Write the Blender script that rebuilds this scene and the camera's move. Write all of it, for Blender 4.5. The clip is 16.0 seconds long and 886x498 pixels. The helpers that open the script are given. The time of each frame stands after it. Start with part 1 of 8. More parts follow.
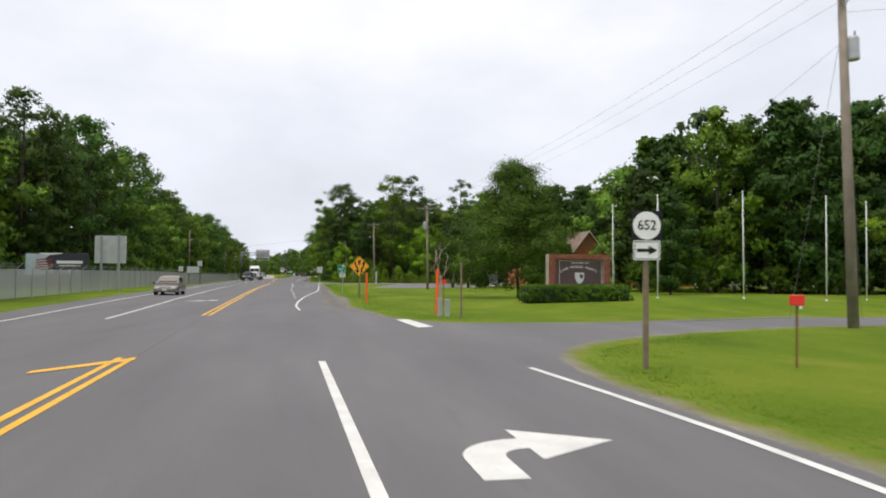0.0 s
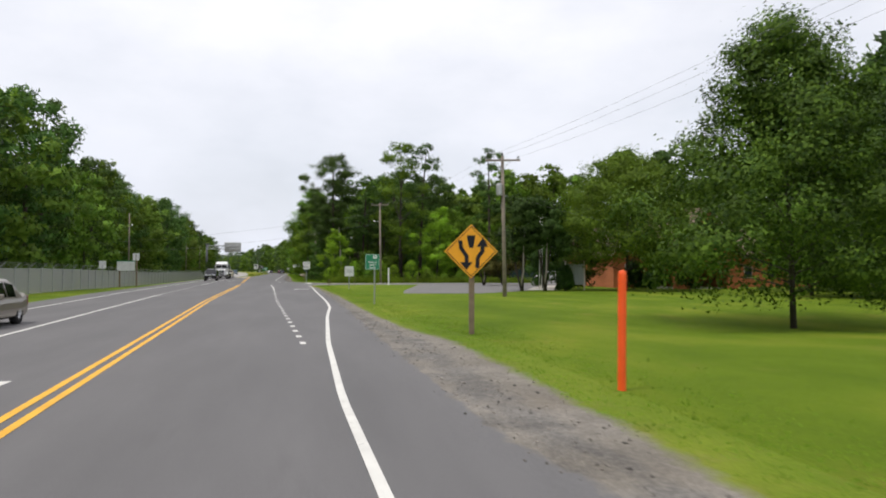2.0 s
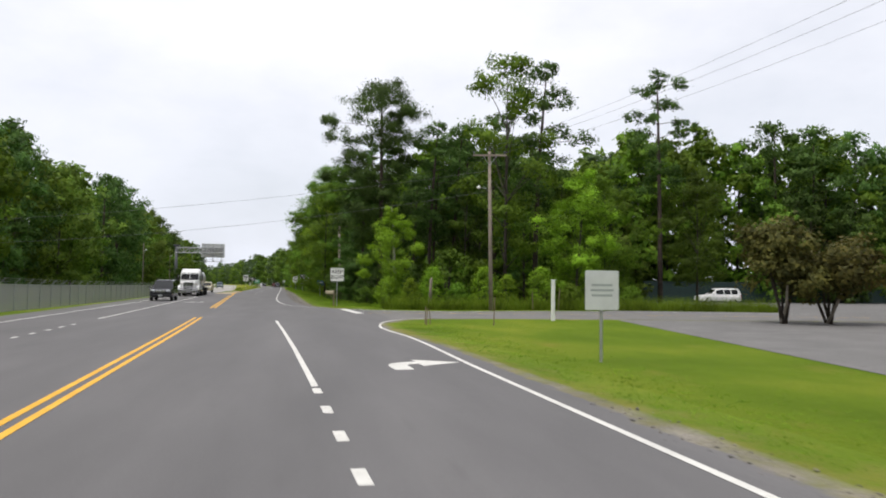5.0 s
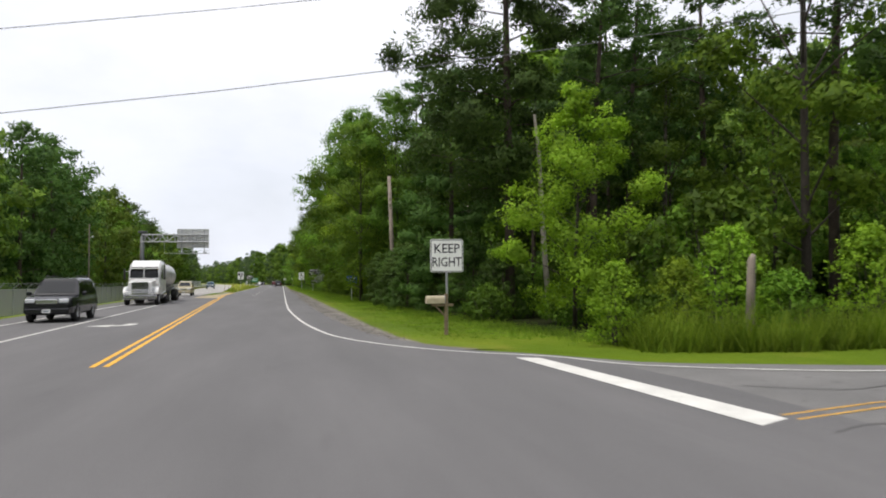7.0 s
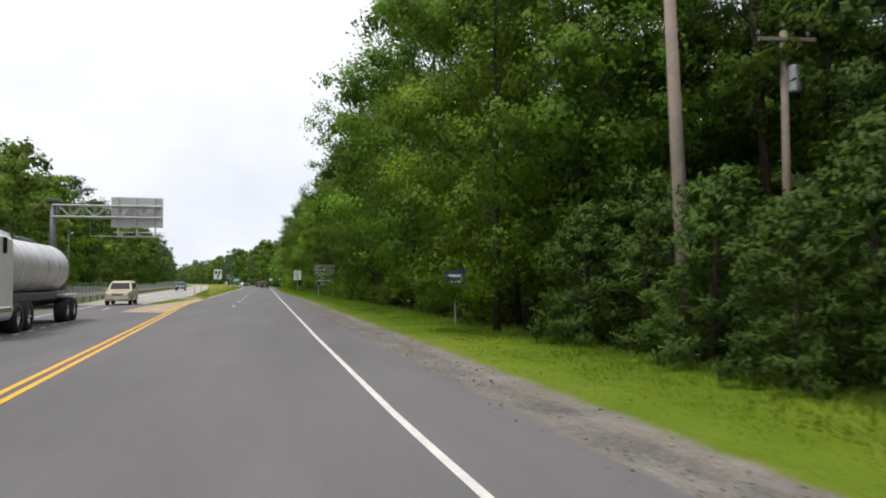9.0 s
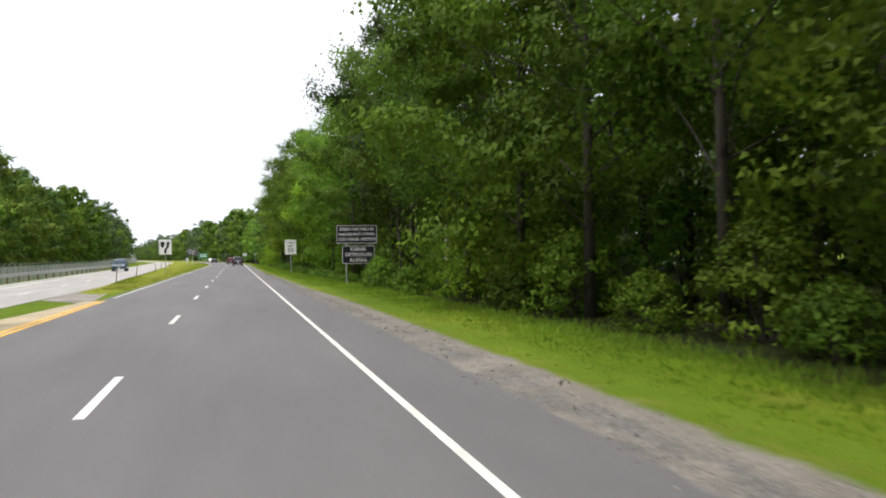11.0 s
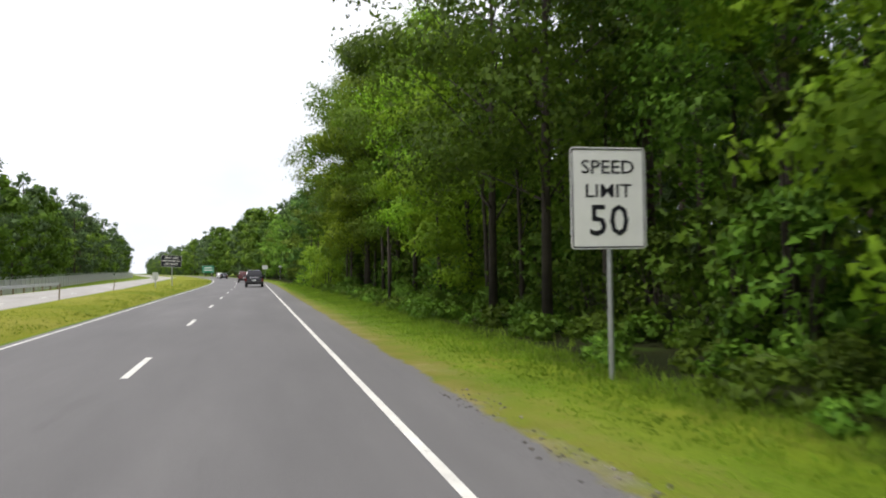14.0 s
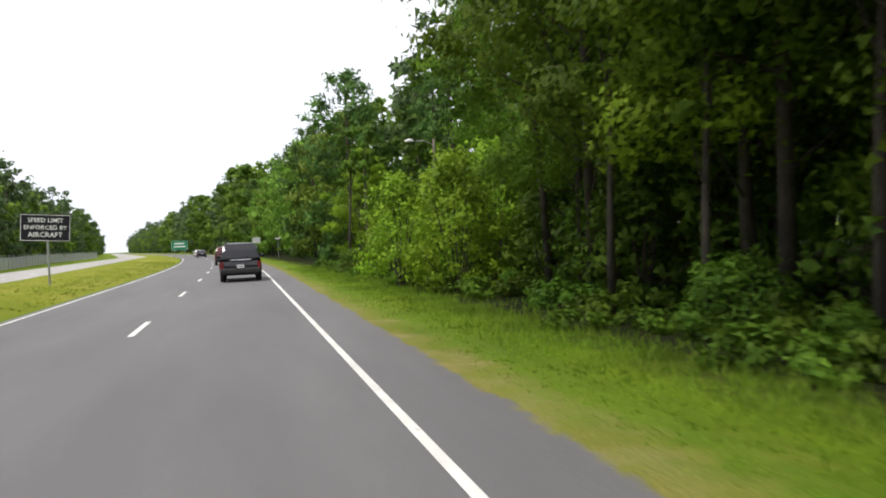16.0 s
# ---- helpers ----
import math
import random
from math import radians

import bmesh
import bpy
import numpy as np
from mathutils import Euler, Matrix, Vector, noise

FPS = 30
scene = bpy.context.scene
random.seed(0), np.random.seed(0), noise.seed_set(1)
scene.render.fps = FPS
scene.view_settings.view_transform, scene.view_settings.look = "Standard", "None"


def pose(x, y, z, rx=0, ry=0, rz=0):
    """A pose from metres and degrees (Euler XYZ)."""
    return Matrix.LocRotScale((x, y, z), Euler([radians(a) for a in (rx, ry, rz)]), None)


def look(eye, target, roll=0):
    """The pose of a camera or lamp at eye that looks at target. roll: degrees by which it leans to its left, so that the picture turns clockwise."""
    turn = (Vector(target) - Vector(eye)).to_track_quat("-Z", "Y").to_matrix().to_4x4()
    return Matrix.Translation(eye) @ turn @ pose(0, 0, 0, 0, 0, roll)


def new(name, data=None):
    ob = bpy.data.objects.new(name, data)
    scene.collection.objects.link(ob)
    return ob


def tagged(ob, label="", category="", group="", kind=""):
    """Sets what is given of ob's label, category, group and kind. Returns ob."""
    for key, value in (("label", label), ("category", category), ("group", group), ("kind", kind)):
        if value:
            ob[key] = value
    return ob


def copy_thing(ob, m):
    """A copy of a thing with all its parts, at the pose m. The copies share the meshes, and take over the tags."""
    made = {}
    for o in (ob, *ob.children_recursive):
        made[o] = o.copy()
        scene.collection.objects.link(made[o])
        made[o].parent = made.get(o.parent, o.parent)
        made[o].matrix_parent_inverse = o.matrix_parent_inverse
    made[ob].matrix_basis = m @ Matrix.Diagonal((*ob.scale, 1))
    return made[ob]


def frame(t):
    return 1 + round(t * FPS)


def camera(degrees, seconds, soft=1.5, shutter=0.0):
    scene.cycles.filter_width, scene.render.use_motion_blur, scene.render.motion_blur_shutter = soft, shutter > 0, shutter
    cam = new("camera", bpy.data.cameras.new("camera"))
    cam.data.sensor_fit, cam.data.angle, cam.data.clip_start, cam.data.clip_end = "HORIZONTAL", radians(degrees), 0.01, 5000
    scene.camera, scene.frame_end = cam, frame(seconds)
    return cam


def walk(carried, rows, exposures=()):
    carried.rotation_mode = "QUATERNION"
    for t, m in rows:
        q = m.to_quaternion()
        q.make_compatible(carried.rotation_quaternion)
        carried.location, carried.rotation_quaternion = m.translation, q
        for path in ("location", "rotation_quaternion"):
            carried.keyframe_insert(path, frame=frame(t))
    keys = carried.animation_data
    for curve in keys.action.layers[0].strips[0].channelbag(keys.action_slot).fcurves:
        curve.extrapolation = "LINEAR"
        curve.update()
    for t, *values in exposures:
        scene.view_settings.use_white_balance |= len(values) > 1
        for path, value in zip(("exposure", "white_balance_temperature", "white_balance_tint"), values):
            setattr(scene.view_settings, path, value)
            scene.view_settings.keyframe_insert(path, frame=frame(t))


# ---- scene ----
cam = camera(61.34, 16.0, soft=1.9, shutter=0.12)
PATH = [
    (0, 8.353, 50.109, 1.725, 91.94, -0.46, -9.45),
    (0.5, 7.850, 58.971, 1.707, 92.35, -1.53, -9.77),
    (1, 7.318, 67.861, 1.668, 92.22, 0.28, -10.03),
    (1.5, 6.843, 76.772, 1.769, 90.98, -1.00, -10.01),
    (2, 6.466, 85.655, 1.745, 91.65, -0.14, -11.40),
    (2.5, 6.175, 94.472, 1.759, 91.34, -1.19, -10.80),
    (3, 5.789, 103.173, 1.721, 92.47, 1.05, -10.27),
    (3.5, 5.356, 111.842, 1.743, 93.72, 0.20, -11.35),
    (6, 3.882, 157.578, 1.722, 92.11, -0.83, -12.02),
    (6.5, 3.601, 166.530, 1.734, 91.95, 0.42, -12.22),
    (7, 3.287, 175.589, 1.666, 92.38, 0.48, -12.14),
    (7.5, 2.988, 184.736, 1.671, 92.26, -0.18, -12.86),
    (8, 2.701, 193.916, 1.735, 92.24, -0.65, -12.71),
    (8.5, 2.396, 203.116, 1.758, 92.09, -0.33, -12.67),
    (9, 2.039, 212.419, 1.670, 92.48, 0.20, -13.45),
    (11.5, 1.684, 267.359, 1.767, 90.21, 0.46, -16.06),
    (12, 1.788, 278.863, 1.720, 90.93, -0.11, -16.51),
    (12.5, 1.889, 290.266, 1.715, 90.70, -0.12, -15.46),
    (13, 2.005, 301.803, 1.677, 90.94, 0.40, -14.83),
    (13.5, 2.044, 313.334, 1.777, 93.51, 0.95, -15.21),
    (14, 2.041, 324.896, 1.701, 91.51, 0.86, -14.24),
    (14.5, 2.008, 336.354, 1.709, 92.44, 1.05, -16.06),
    (15, 2.019, 347.822, 1.705, 90.66, 2.62, -15.49),
    (15.5, 2.080, 359.328, 1.697, 89.87, 2.85, -15.35),
    (16, 2.184, 370.905, 1.671, 89.15, 2.53, -15.14),
]
EXPOSURES = [(0, 0), (3.5, 0), (6, 0.1), (8, 0.14), (9, 0.16), (11.5, 0.58), (12, 0.46), (12.5, 0.22), (13, 0.38), (13.5, 0.52), (14, 0.36), (14.5, 0.38), (15, 0.46), (16, 0.42)]
walk(cam, [(t, pose(*r)) for t, *r in PATH], exposures=EXPOSURES)

# ---- world and light ----
world = bpy.data.worlds.new("hazy_sky")
scene.world = world
world.use_nodes = True
wn, wl = world.node_tree.nodes, world.node_tree.links
wn.clear()
w_out, w_bg = wn.new("ShaderNodeOutputWorld"), wn.new("ShaderNodeBackground")
sky = wn.new("ShaderNodeTexSky")
sky.sky_type, sky.sun_disc = "NISHITA", False
sky.sun_elevation, sky.sun_rotation = radians(65.0), radians(246.4)
sky.air_density, sky.dust_density, sky.ozone_density = 1.2, 3.0, 1.0
w_co, w_map, w_noise, w_ramp, w_mix = (wn.new(k) for k in ("ShaderNodeTexCoord", "ShaderNodeMapping", "ShaderNodeTexNoise", "ShaderNodeValToRGB", "ShaderNodeMix"))
w_mix.data_type = "RGBA"
w_map.inputs["Scale"].default_value = (1.5, 1.5, 3.2)
w_noise.inputs["Scale"].default_value, w_noise.inputs["Detail"].default_value, w_noise.inputs["Roughness"].default_value = 1.7, 6.0, 0.55
w_ramp.color_ramp.elements[0].position, w_ramp.color_ramp.elements[1].position = 0.30, 0.62
w_ramp.color_ramp.elements[0].color = (0.74, 0.74, 0.74, 1)
w_sep, w_rise, w_cloud = (wn.new(k) for k in ("ShaderNodeSeparateXYZ", "ShaderNodeMapRange", "ShaderNodeMix"))
w_cloud.data_type = "RGBA"
w_rise.inputs["From Min"].default_value, w_rise.inputs["From Max"].default_value = 0.08, 0.38
w_cloud.inputs["A"].default_value, w_cloud.inputs["B"].default_value = (8.3, 8.6, 9.5, 1), (10.0, 10.0, 10.6, 1)
wl.new(w_co.outputs["Generated"], w_sep.inputs["Vector"])
wl.new(w_sep.outputs["Z"], w_rise.inputs["Value"])
wl.new(w_rise.outputs["Result"], w_cloud.inputs["Factor"])
wl.new(w_cloud.outputs["Result"], w_mix.inputs["B"])
wl.new(w_co.outputs["Generated"], w_map.inputs["Vector"])
wl.new(w_map.outputs["Vector"], w_noise.inputs["Vector"])
wl.new(w_noise.outputs["Fac"], w_ramp.inputs["Fac"])
wl.new(w_ramp.outputs["Color"], w_mix.inputs["Factor"])
wl.new(sky.outputs["Color"], w_mix.inputs["A"])
wl.new(w_mix.outputs["Result"], w_bg.inputs["Color"])
w_bg.inputs["Strength"].default_value = 0.105
wl.new(w_bg.outputs["Background"], w_out.inputs["Surface"])

sun = new("sun", bpy.data.lights.new("sun", "SUN"))
sun.data.energy, sun.data.angle, sun.data.color = 2.4, radians(14), (1.0, 0.96, 0.90)
sun.matrix_world = look((0, 0, 75), (32, 14, 0))


# ---- materials ----
def material(name):
    m = bpy.data.materials.new(name)
    m.use_nodes = True
    n, l = m.node_tree.nodes, m.node_tree.links
    return m, n, l, n["Principled BSDF"]


def solid(name, base, rough=0.6, metal=0.0, vary=0.15, scale=3.0, bump=0.0, fine=40.0, coat=0.0):
    """A surface with variation at two scales and a little relief, in object space."""
    m, n, l, b = material(name)
    co = n.new("ShaderNodeTexCoord")
    big, small = n.new("ShaderNodeTexNoise"), n.new("ShaderNodeTexNoise")
    big.inputs["Scale"].default_value, big.inputs["Detail"].default_value = scale, 5
    small.inputs["Scale"].default_value, small.inputs["Detail"].default_value = fine, 3
    for q in (big, small):
        l.new(co.outputs["Object"], q.inputs["Vector"])
    add = n.new("ShaderNodeMath")
    add.operation = "MULTIPLY_ADD"
    l.new(small.outputs["Fac"], add.inputs[0])
    add.inputs[1].default_value = 0.4
    l.new(big.outputs["Fac"], add.inputs[2])
    ramp = n.new("ShaderNodeValToRGB")
    ramp.color_ramp.elements[0].position, ramp.color_ramp.elements[1].position = 0.45, 0.95
    ramp.color_ramp.elements[0].color = (*[c * (1 - vary) for c in base], 1)
    ramp.color_ramp.elements[1].color = (*[min(1, c * (1 + vary)) for c in base], 1)
    l.new(add.outputs[0], ramp.inputs["Fac"])
    l.new(ramp.outputs["Color"], b.inputs["Base Color"])
    b.inputs["Roughness"].default_value, b.inputs["Metallic"].default_value = rough, metal
    b.inputs["Coat Weight"].default_value = coat
    if bump:
        bp = n.new("ShaderNodeBump")
        bp.inputs["Strength"].default_value, bp.inputs["Distance"].default_value = bump, 0.02
        l.new(small.outputs["Fac"], bp.inputs["Height"])
        l.new(bp.outputs["Normal"], b.inputs["Normal"])
    return m


def colour_of(n, l, vec, stops, scale, second=None, amount=0.5, fine=60.0, spots=None):
    """A broad noise ramp with a second ramp laid over it at another scale and spots; returns colour and fine noise."""
    def ramp_of(size, cols, detail=6):
        t, r = n.new("ShaderNodeTexNoise"), n.new("ShaderNodeValToRGB")
        t.inputs["Scale"].default_value, t.inputs["Detail"].default_value, t.inputs["Roughness"].default_value = size, detail, 0.6
        l.new(vec, t.inputs["Vector"])
        e = r.color_ramp.elements
        while len(e) < len(cols):
            e.new(0.5)
        for q, (p, c) in zip(e, cols):
            q.position, q.color = p, (*c, 1)
        l.new(t.outputs["Fac"], r.inputs["Fac"])
        return t, r

    t1, r1 = ramp_of(scale, stops)
    t2, r2 = ramp_of(fine, second or [(0.3, (0.35, 0.35, 0.35)), (0.7, (0.65, 0.65, 0.65))], 4)
    mix = n.new("ShaderNodeMix")
    mix.data_type, mix.blend_type = "RGBA", "OVERLAY"
    mix.inputs["Factor"].default_value = amount
    l.new(r1.outputs["Color"], mix.inputs["A"])
    l.new(r2.outputs["Color"], mix.inputs["B"])
    out = mix.outputs["Result"]
    if spots:
        size, low, high, col = spots
        t3, r3 = ramp_of(size, [(low, (0, 0, 0)), (high, (1, 1, 1))], 5)
        mix3 = n.new("ShaderNodeMix")
        mix3.data_type = "RGBA"
        l.new(r3.outputs["Color"], mix3.inputs["Factor"])
        l.new(out, mix3.inputs["A"])
        mix3.inputs["B"].default_value = (*col, 1)
        out = mix3.outputs["Result"]
    return out, t2.outputs["Fac"]


def stretched(n, l, stretch):
    co, mp = n.new("ShaderNodeTexCoord"), n.new("ShaderNodeMapping")
    mp.inputs["Scale"].default_value = stretch
    l.new(co.outputs["Object"], mp.inputs["Vector"])
    return mp.outputs["Vector"]


def layered(name, stops, scale, second=None, amount=0.5, rough=0.9, bump=0.3, distance=0.02, fine=60.0, stretch=(1, 1, 1), spots=None, gloss=0.5):
    """Ground surfaces: colour at several scales and fine relief."""
    m, n, l, b = material(name)
    out, height = colour_of(n, l, stretched(n, l, stretch), stops, scale, second, amount, fine, spots)
    l.new(out, b.inputs["Base Color"])
    b.inputs["Roughness"].default_value, b.inputs["Specular IOR Level"].default_value = rough, gloss
    bp = n.new("ShaderNodeBump")
    bp.inputs["Strength"].default_value, bp.inputs["Distance"].default_value = bump, distance
    l.new(height, bp.inputs["Height"])
    l.new(bp.outputs["Normal"], b.inputs["Normal"])
    return m


def leafy(name, dark, light, trans=0.26, rough=0.6):
    """Foliage: each leaf takes its own shade, each tree its own cast; light passes through a little."""
    m, n, l, b = material(name)
    geo, info, ramp, hsv, tr, mixs = (n.new(k) for k in ("ShaderNodeNewGeometry", "ShaderNodeObjectInfo", "ShaderNodeValToRGB", "ShaderNodeHueSaturation", "ShaderNodeBsdfTranslucent", "ShaderNodeMixShader"))
    ramp.color_ramp.elements[0].color, ramp.color_ramp.elements[1].color = (*dark, 1), (*light, 1)
    l.new(geo.outputs["Random Per Island"], ramp.inputs["Fac"])
    rng = n.new("ShaderNodeMapRange")
    rng.inputs["To Min"].default_value, rng.inputs["To Max"].default_value = 0.72, 1.3
    l.new(info.outputs["Random"], rng.inputs["Value"])
    rng2 = n.new("ShaderNodeMapRange")
    rng2.inputs["To Min"].default_value, rng2.inputs["To Max"].default_value = 0.485, 0.515
    l.new(info.outputs["Random"], rng2.inputs["Value"])
    l.new(rng2.outputs["Result"], hsv.inputs["Hue"])
    co, tone, tr2, mul = (n.new(k) for k in ("ShaderNodeTexCoord", "ShaderNodeTexNoise", "ShaderNodeMapRange", "ShaderNodeMath"))
    tone.inputs["Scale"].default_value, tone.inputs["Detail"].default_value = 0.55, 2.0
    l.new(co.outputs["Object"], tone.inputs["Vector"])
    tr2.inputs["From Min"].default_value, tr2.inputs["From Max"].default_value = 0.32, 0.68
    tr2.inputs["To Min"].default_value, tr2.inputs["To Max"].default_value = 0.62, 1.32
    l.new(tone.outputs["Fac"], tr2.inputs["Value"])
    mul.operation = "MULTIPLY"
    l.new(tr2.outputs["Result"], mul.inputs[0])
    l.new(rng.outputs["Result"], mul.inputs[1])
    l.new(mul.outputs[0], hsv.inputs["Value"])
    l.new(ramp.outputs["Color"], hsv.inputs["Color"])
    l.new(hsv.outputs["Color"], b.inputs["Base Color"])
    l.new(hsv.outputs["Color"], tr.inputs["Color"])
    b.inputs["Roughness"].default_value = rough
    b.inputs["Specular IOR Level"].default_value = 0.15
    mixs.inputs["Fac"].default_value = trans
    l.new(b.outputs["BSDF"], mixs.inputs[1])
    l.new(tr.outputs["BSDF"], mixs.inputs[2])
    l.new(mixs.outputs["Shader"], n["Material Output"].inputs["Surface"])
    return m


ASPHALT_LOOK = dict(stops=[(0.3, (0.098, 0.095, 0.096)), (0.55, (0.119, 0.115, 0.116)), (0.75, (0.142, 0.137, 0.137))], scale=0.35, amount=0.6, fine=90, spots=(0.9, 0.63, 0.9, (0.080, 0.078, 0.077)))
ASPHALT = layered("asphalt", rough=0.85, bump=0.25, distance=0.01, stretch=(1.6, 0.25, 1), **ASPHALT_LOOK)
ASPHALT_OLD = layered("worn_asphalt", [(0.3, (0.12, 0.117, 0.114)), (0.7, (0.17, 0.165, 0.16))], 0.5, amount=0.6, rough=0.9, bump=0.4, fine=60, spots=(2.4, 0.6, 0.75, (0.085, 0.083, 0.08)))

PALE_ROAD = layered("pale_worn_asphalt", [(0.3, (0.27, 0.26, 0.245)), (0.7, (0.36, 0.345, 0.325))], 0.4, amount=0.4, rough=0.9, bump=0.3, fine=60, stretch=(1.4, 0.3, 1), gloss=0.3)


def grit(n, l, low, mid, high, patch):
    """Loose stones and grit: cells of two sizes with their own shades over broad patches."""
    co = n.new("ShaderNodeTexCoord")
    outs = []
    for size in (22.0, 55.0):
        v = n.new("ShaderNodeTexVoronoi")
        v.inputs["Scale"].default_value = size
        l.new(co.outputs["Object"], v.inputs["Vector"])
        r = n.new("ShaderNodeSeparateColor")
        l.new(v.outputs["Color"], r.inputs["Color"])
        outs.append((v, r.outputs["Red"]))
    big = n.new("ShaderNodeTexNoise")
    big.inputs["Scale"].default_value, big.inputs["Detail"].default_value, big.inputs["Roughness"].default_value = 0.9, 7, 0.65
    l.new(co.outputs["Object"], big.inputs["Vector"])
    add = n.new("ShaderNodeMath")
    add.operation = "ADD"
    l.new(outs[0][1], add.inputs[0])
    l.new(outs[1][1], add.inputs[1])
    mix = n.new("ShaderNodeMath")
    mix.operation = "MULTIPLY_ADD"
    l.new(add.outputs[0], mix.inputs[0])
    mix.inputs[1].default_value = 0.22
    l.new(big.outputs["Fac"], mix.inputs[2])
    ramp = n.new("ShaderNodeValToRGB")
    e = ramp.color_ramp.elements
    e.new(0.7)
    for q, p, c in zip(e, (0.40, 0.70, 1.0), (low, mid, high)):
        q.position, q.color = p, (*c, 1)
    l.new(mix.outputs[0], ramp.inputs["Fac"])
    wide, wr, blend = n.new("ShaderNodeTexNoise"), n.new("ShaderNodeValToRGB"), n.new("ShaderNodeMix")
    wide.inputs["Scale"].default_value, wide.inputs["Detail"].default_value = 0.45, 5
    l.new(co.outputs["Object"], wide.inputs["Vector"])
    wr.color_ramp.elements[0].position, wr.color_ramp.elements[1].position = 0.5, 0.68
    l.new(wide.outputs["Fac"], wr.inputs["Fac"])
    blend.data_type, blend.blend_type = "RGBA", "MULTIPLY"
    l.new(wr.outputs["Color"], blend.inputs["Factor"])
    l.new(ramp.outputs["Color"], blend.inputs["A"])
    blend.inputs["B"].default_value = (*patch, 1)
    return blend.outputs["Result"], outs[0][0].outputs["Distance"]


def stony(name, *shades):
    m, n, l, b = material(name)
    out, height = grit(n, l, *shades)
    l.new(out, b.inputs["Base Color"])
    b.inputs["Roughness"].default_value, b.inputs["Specular IOR Level"].default_value = 0.95, 0.2
    bp = n.new("ShaderNodeBump")
    bp.inputs["Strength"].default_value, bp.inputs["Distance"].default_value = 0.8, 0.02
    l.new(height, bp.inputs["Height"])
    bp.invert = True
    l.new(bp.outputs["Normal"], b.inputs["Normal"])
    return m


GRAVEL = stony("pale_shoulder_dirt", (0.15, 0.138, 0.125), (0.23, 0.212, 0.19), (0.33, 0.305, 0.27), (0.72, 0.70, 0.66))
STONE = leafy("loose_stones", (0.09, 0.085, 0.08), (0.34, 0.31, 0.27), 0.0, 0.9)
SEAM = solid("tar_seam", (0.075, 0.073, 0.072), 0.8, vary=0.3, scale=8)
GRASS_LOOK = dict(stops=[(0.25, (0.064, 0.112, 0.007)), (0.5, (0.104, 0.160, 0.010)), (0.72, (0.172, 0.208, 0.020))], scale=0.22, amount=0.6, fine=30, spots=(0.55, 0.58, 0.85, (0.20, 0.185, 0.035)))
GRASS = layered("mown_grass", rough=0.95, bump=0.8, distance=0.05, stretch=(1.0, 0.55, 1), gloss=0.08, **GRASS_LOOK)
MEDIAN_GRASS = layered("dry_median_grass", [(0.28, (0.115, 0.155, 0.010)), (0.5, (0.175, 0.195, 0.018)), (0.72, (0.245, 0.230, 0.045))], 0.35, amount=0.6, rough=0.95, bump=0.8, distance=0.05, fine=30, stretch=(1.0, 0.4, 1), gloss=0.08)


def shoulder_ground():
    """Grass, dry grass, sand, rubble and asphalt running into one another with ragged borders; the weights lie on the mesh."""
    m, n, l, b = material("road_shoulder")
    out, _ = colour_of(n, l, stretched(n, l, (1.0, 0.55, 1)), **GRASS_LOOK)
    dry, _ = colour_of(n, l, stretched(n, l, (1, 1, 1)), [(0.3, (0.125, 0.135, 0.016)), (0.52, (0.180, 0.165, 0.040)), (0.72, (0.250, 0.205, 0.090))], 0.9, amount=0.7, fine=30)
    sand, h1 = grit(n, l, (0.128, 0.116, 0.100), (0.195, 0.178, 0.155), (0.285, 0.262, 0.228), (0.72, 0.70, 0.67))
    rubble, _ = grit(n, l, (0.085, 0.080, 0.075), (0.142, 0.134, 0.124), (0.25, 0.235, 0.215), (0.75, 0.73, 0.7))
    tar, _ = colour_of(n, l, stretched(n, l, (1.6, 0.25, 1)), **ASPHALT_LOOK)
    for k, (layer, size) in enumerate((("dry", 1.3), ("sand", 1.1), ("rubble", 1.6), ("tar", 2.2))):
        at, t, add, rng, mix = (n.new(q) for q in ("ShaderNodeAttribute", "ShaderNodeTexNoise", "ShaderNodeMath", "ShaderNodeMapRange", "ShaderNodeMix"))
        at.attribute_name = layer
        t.inputs["Scale"].default_value, t.inputs["Detail"].default_value, t.inputs["Roughness"].default_value = size, 8, 0.68
        l.new(stretched(n, l, (1.0, 0.5 if k > 1 else 0.8, 1 + k)), t.inputs["Vector"])
        add.operation = "ADD"
        l.new(at.outputs["Fac"], add.inputs[0])
        l.new(t.outputs["Fac"], add.inputs[1])
        rng.inputs["From Min"].default_value, rng.inputs["From Max"].default_value = (0.80, 1.22) if k < 2 else (0.9, 1.08)
        l.new(add.outputs[0], rng.inputs["Value"])
        mix.data_type = "RGBA"
        l.new(rng.outputs["Result"], mix.inputs["Factor"])
        l.new(out, mix.inputs["A"])
        l.new((dry, sand, rubble, tar)[k], mix.inputs["B"])
        out, share = mix.outputs["Result"], rng.outputs["Result"]
    l.new(out, b.inputs["Base Color"])
    bp = n.new("ShaderNodeBump")
    for socket, loose, paved in ((b.inputs["Roughness"], 0.95, 0.85), (b.inputs["Specular IOR Level"], 0.12, 0.5), (bp.inputs["Strength"], 0.7, 0.1)):
        rng = n.new("ShaderNodeMapRange")
        rng.inputs["To Min"].default_value, rng.inputs["To Max"].default_value = loose, paved
        l.new(share, rng.inputs["Value"])
        l.new(rng.outputs["Result"], socket)
    bp.inputs["Distance"].default_value = 0.02
    l.new(h1, bp.inputs["Height"])
    bp.invert = True
    l.new(bp.outputs["Normal"], b.inputs["Normal"])
    return m


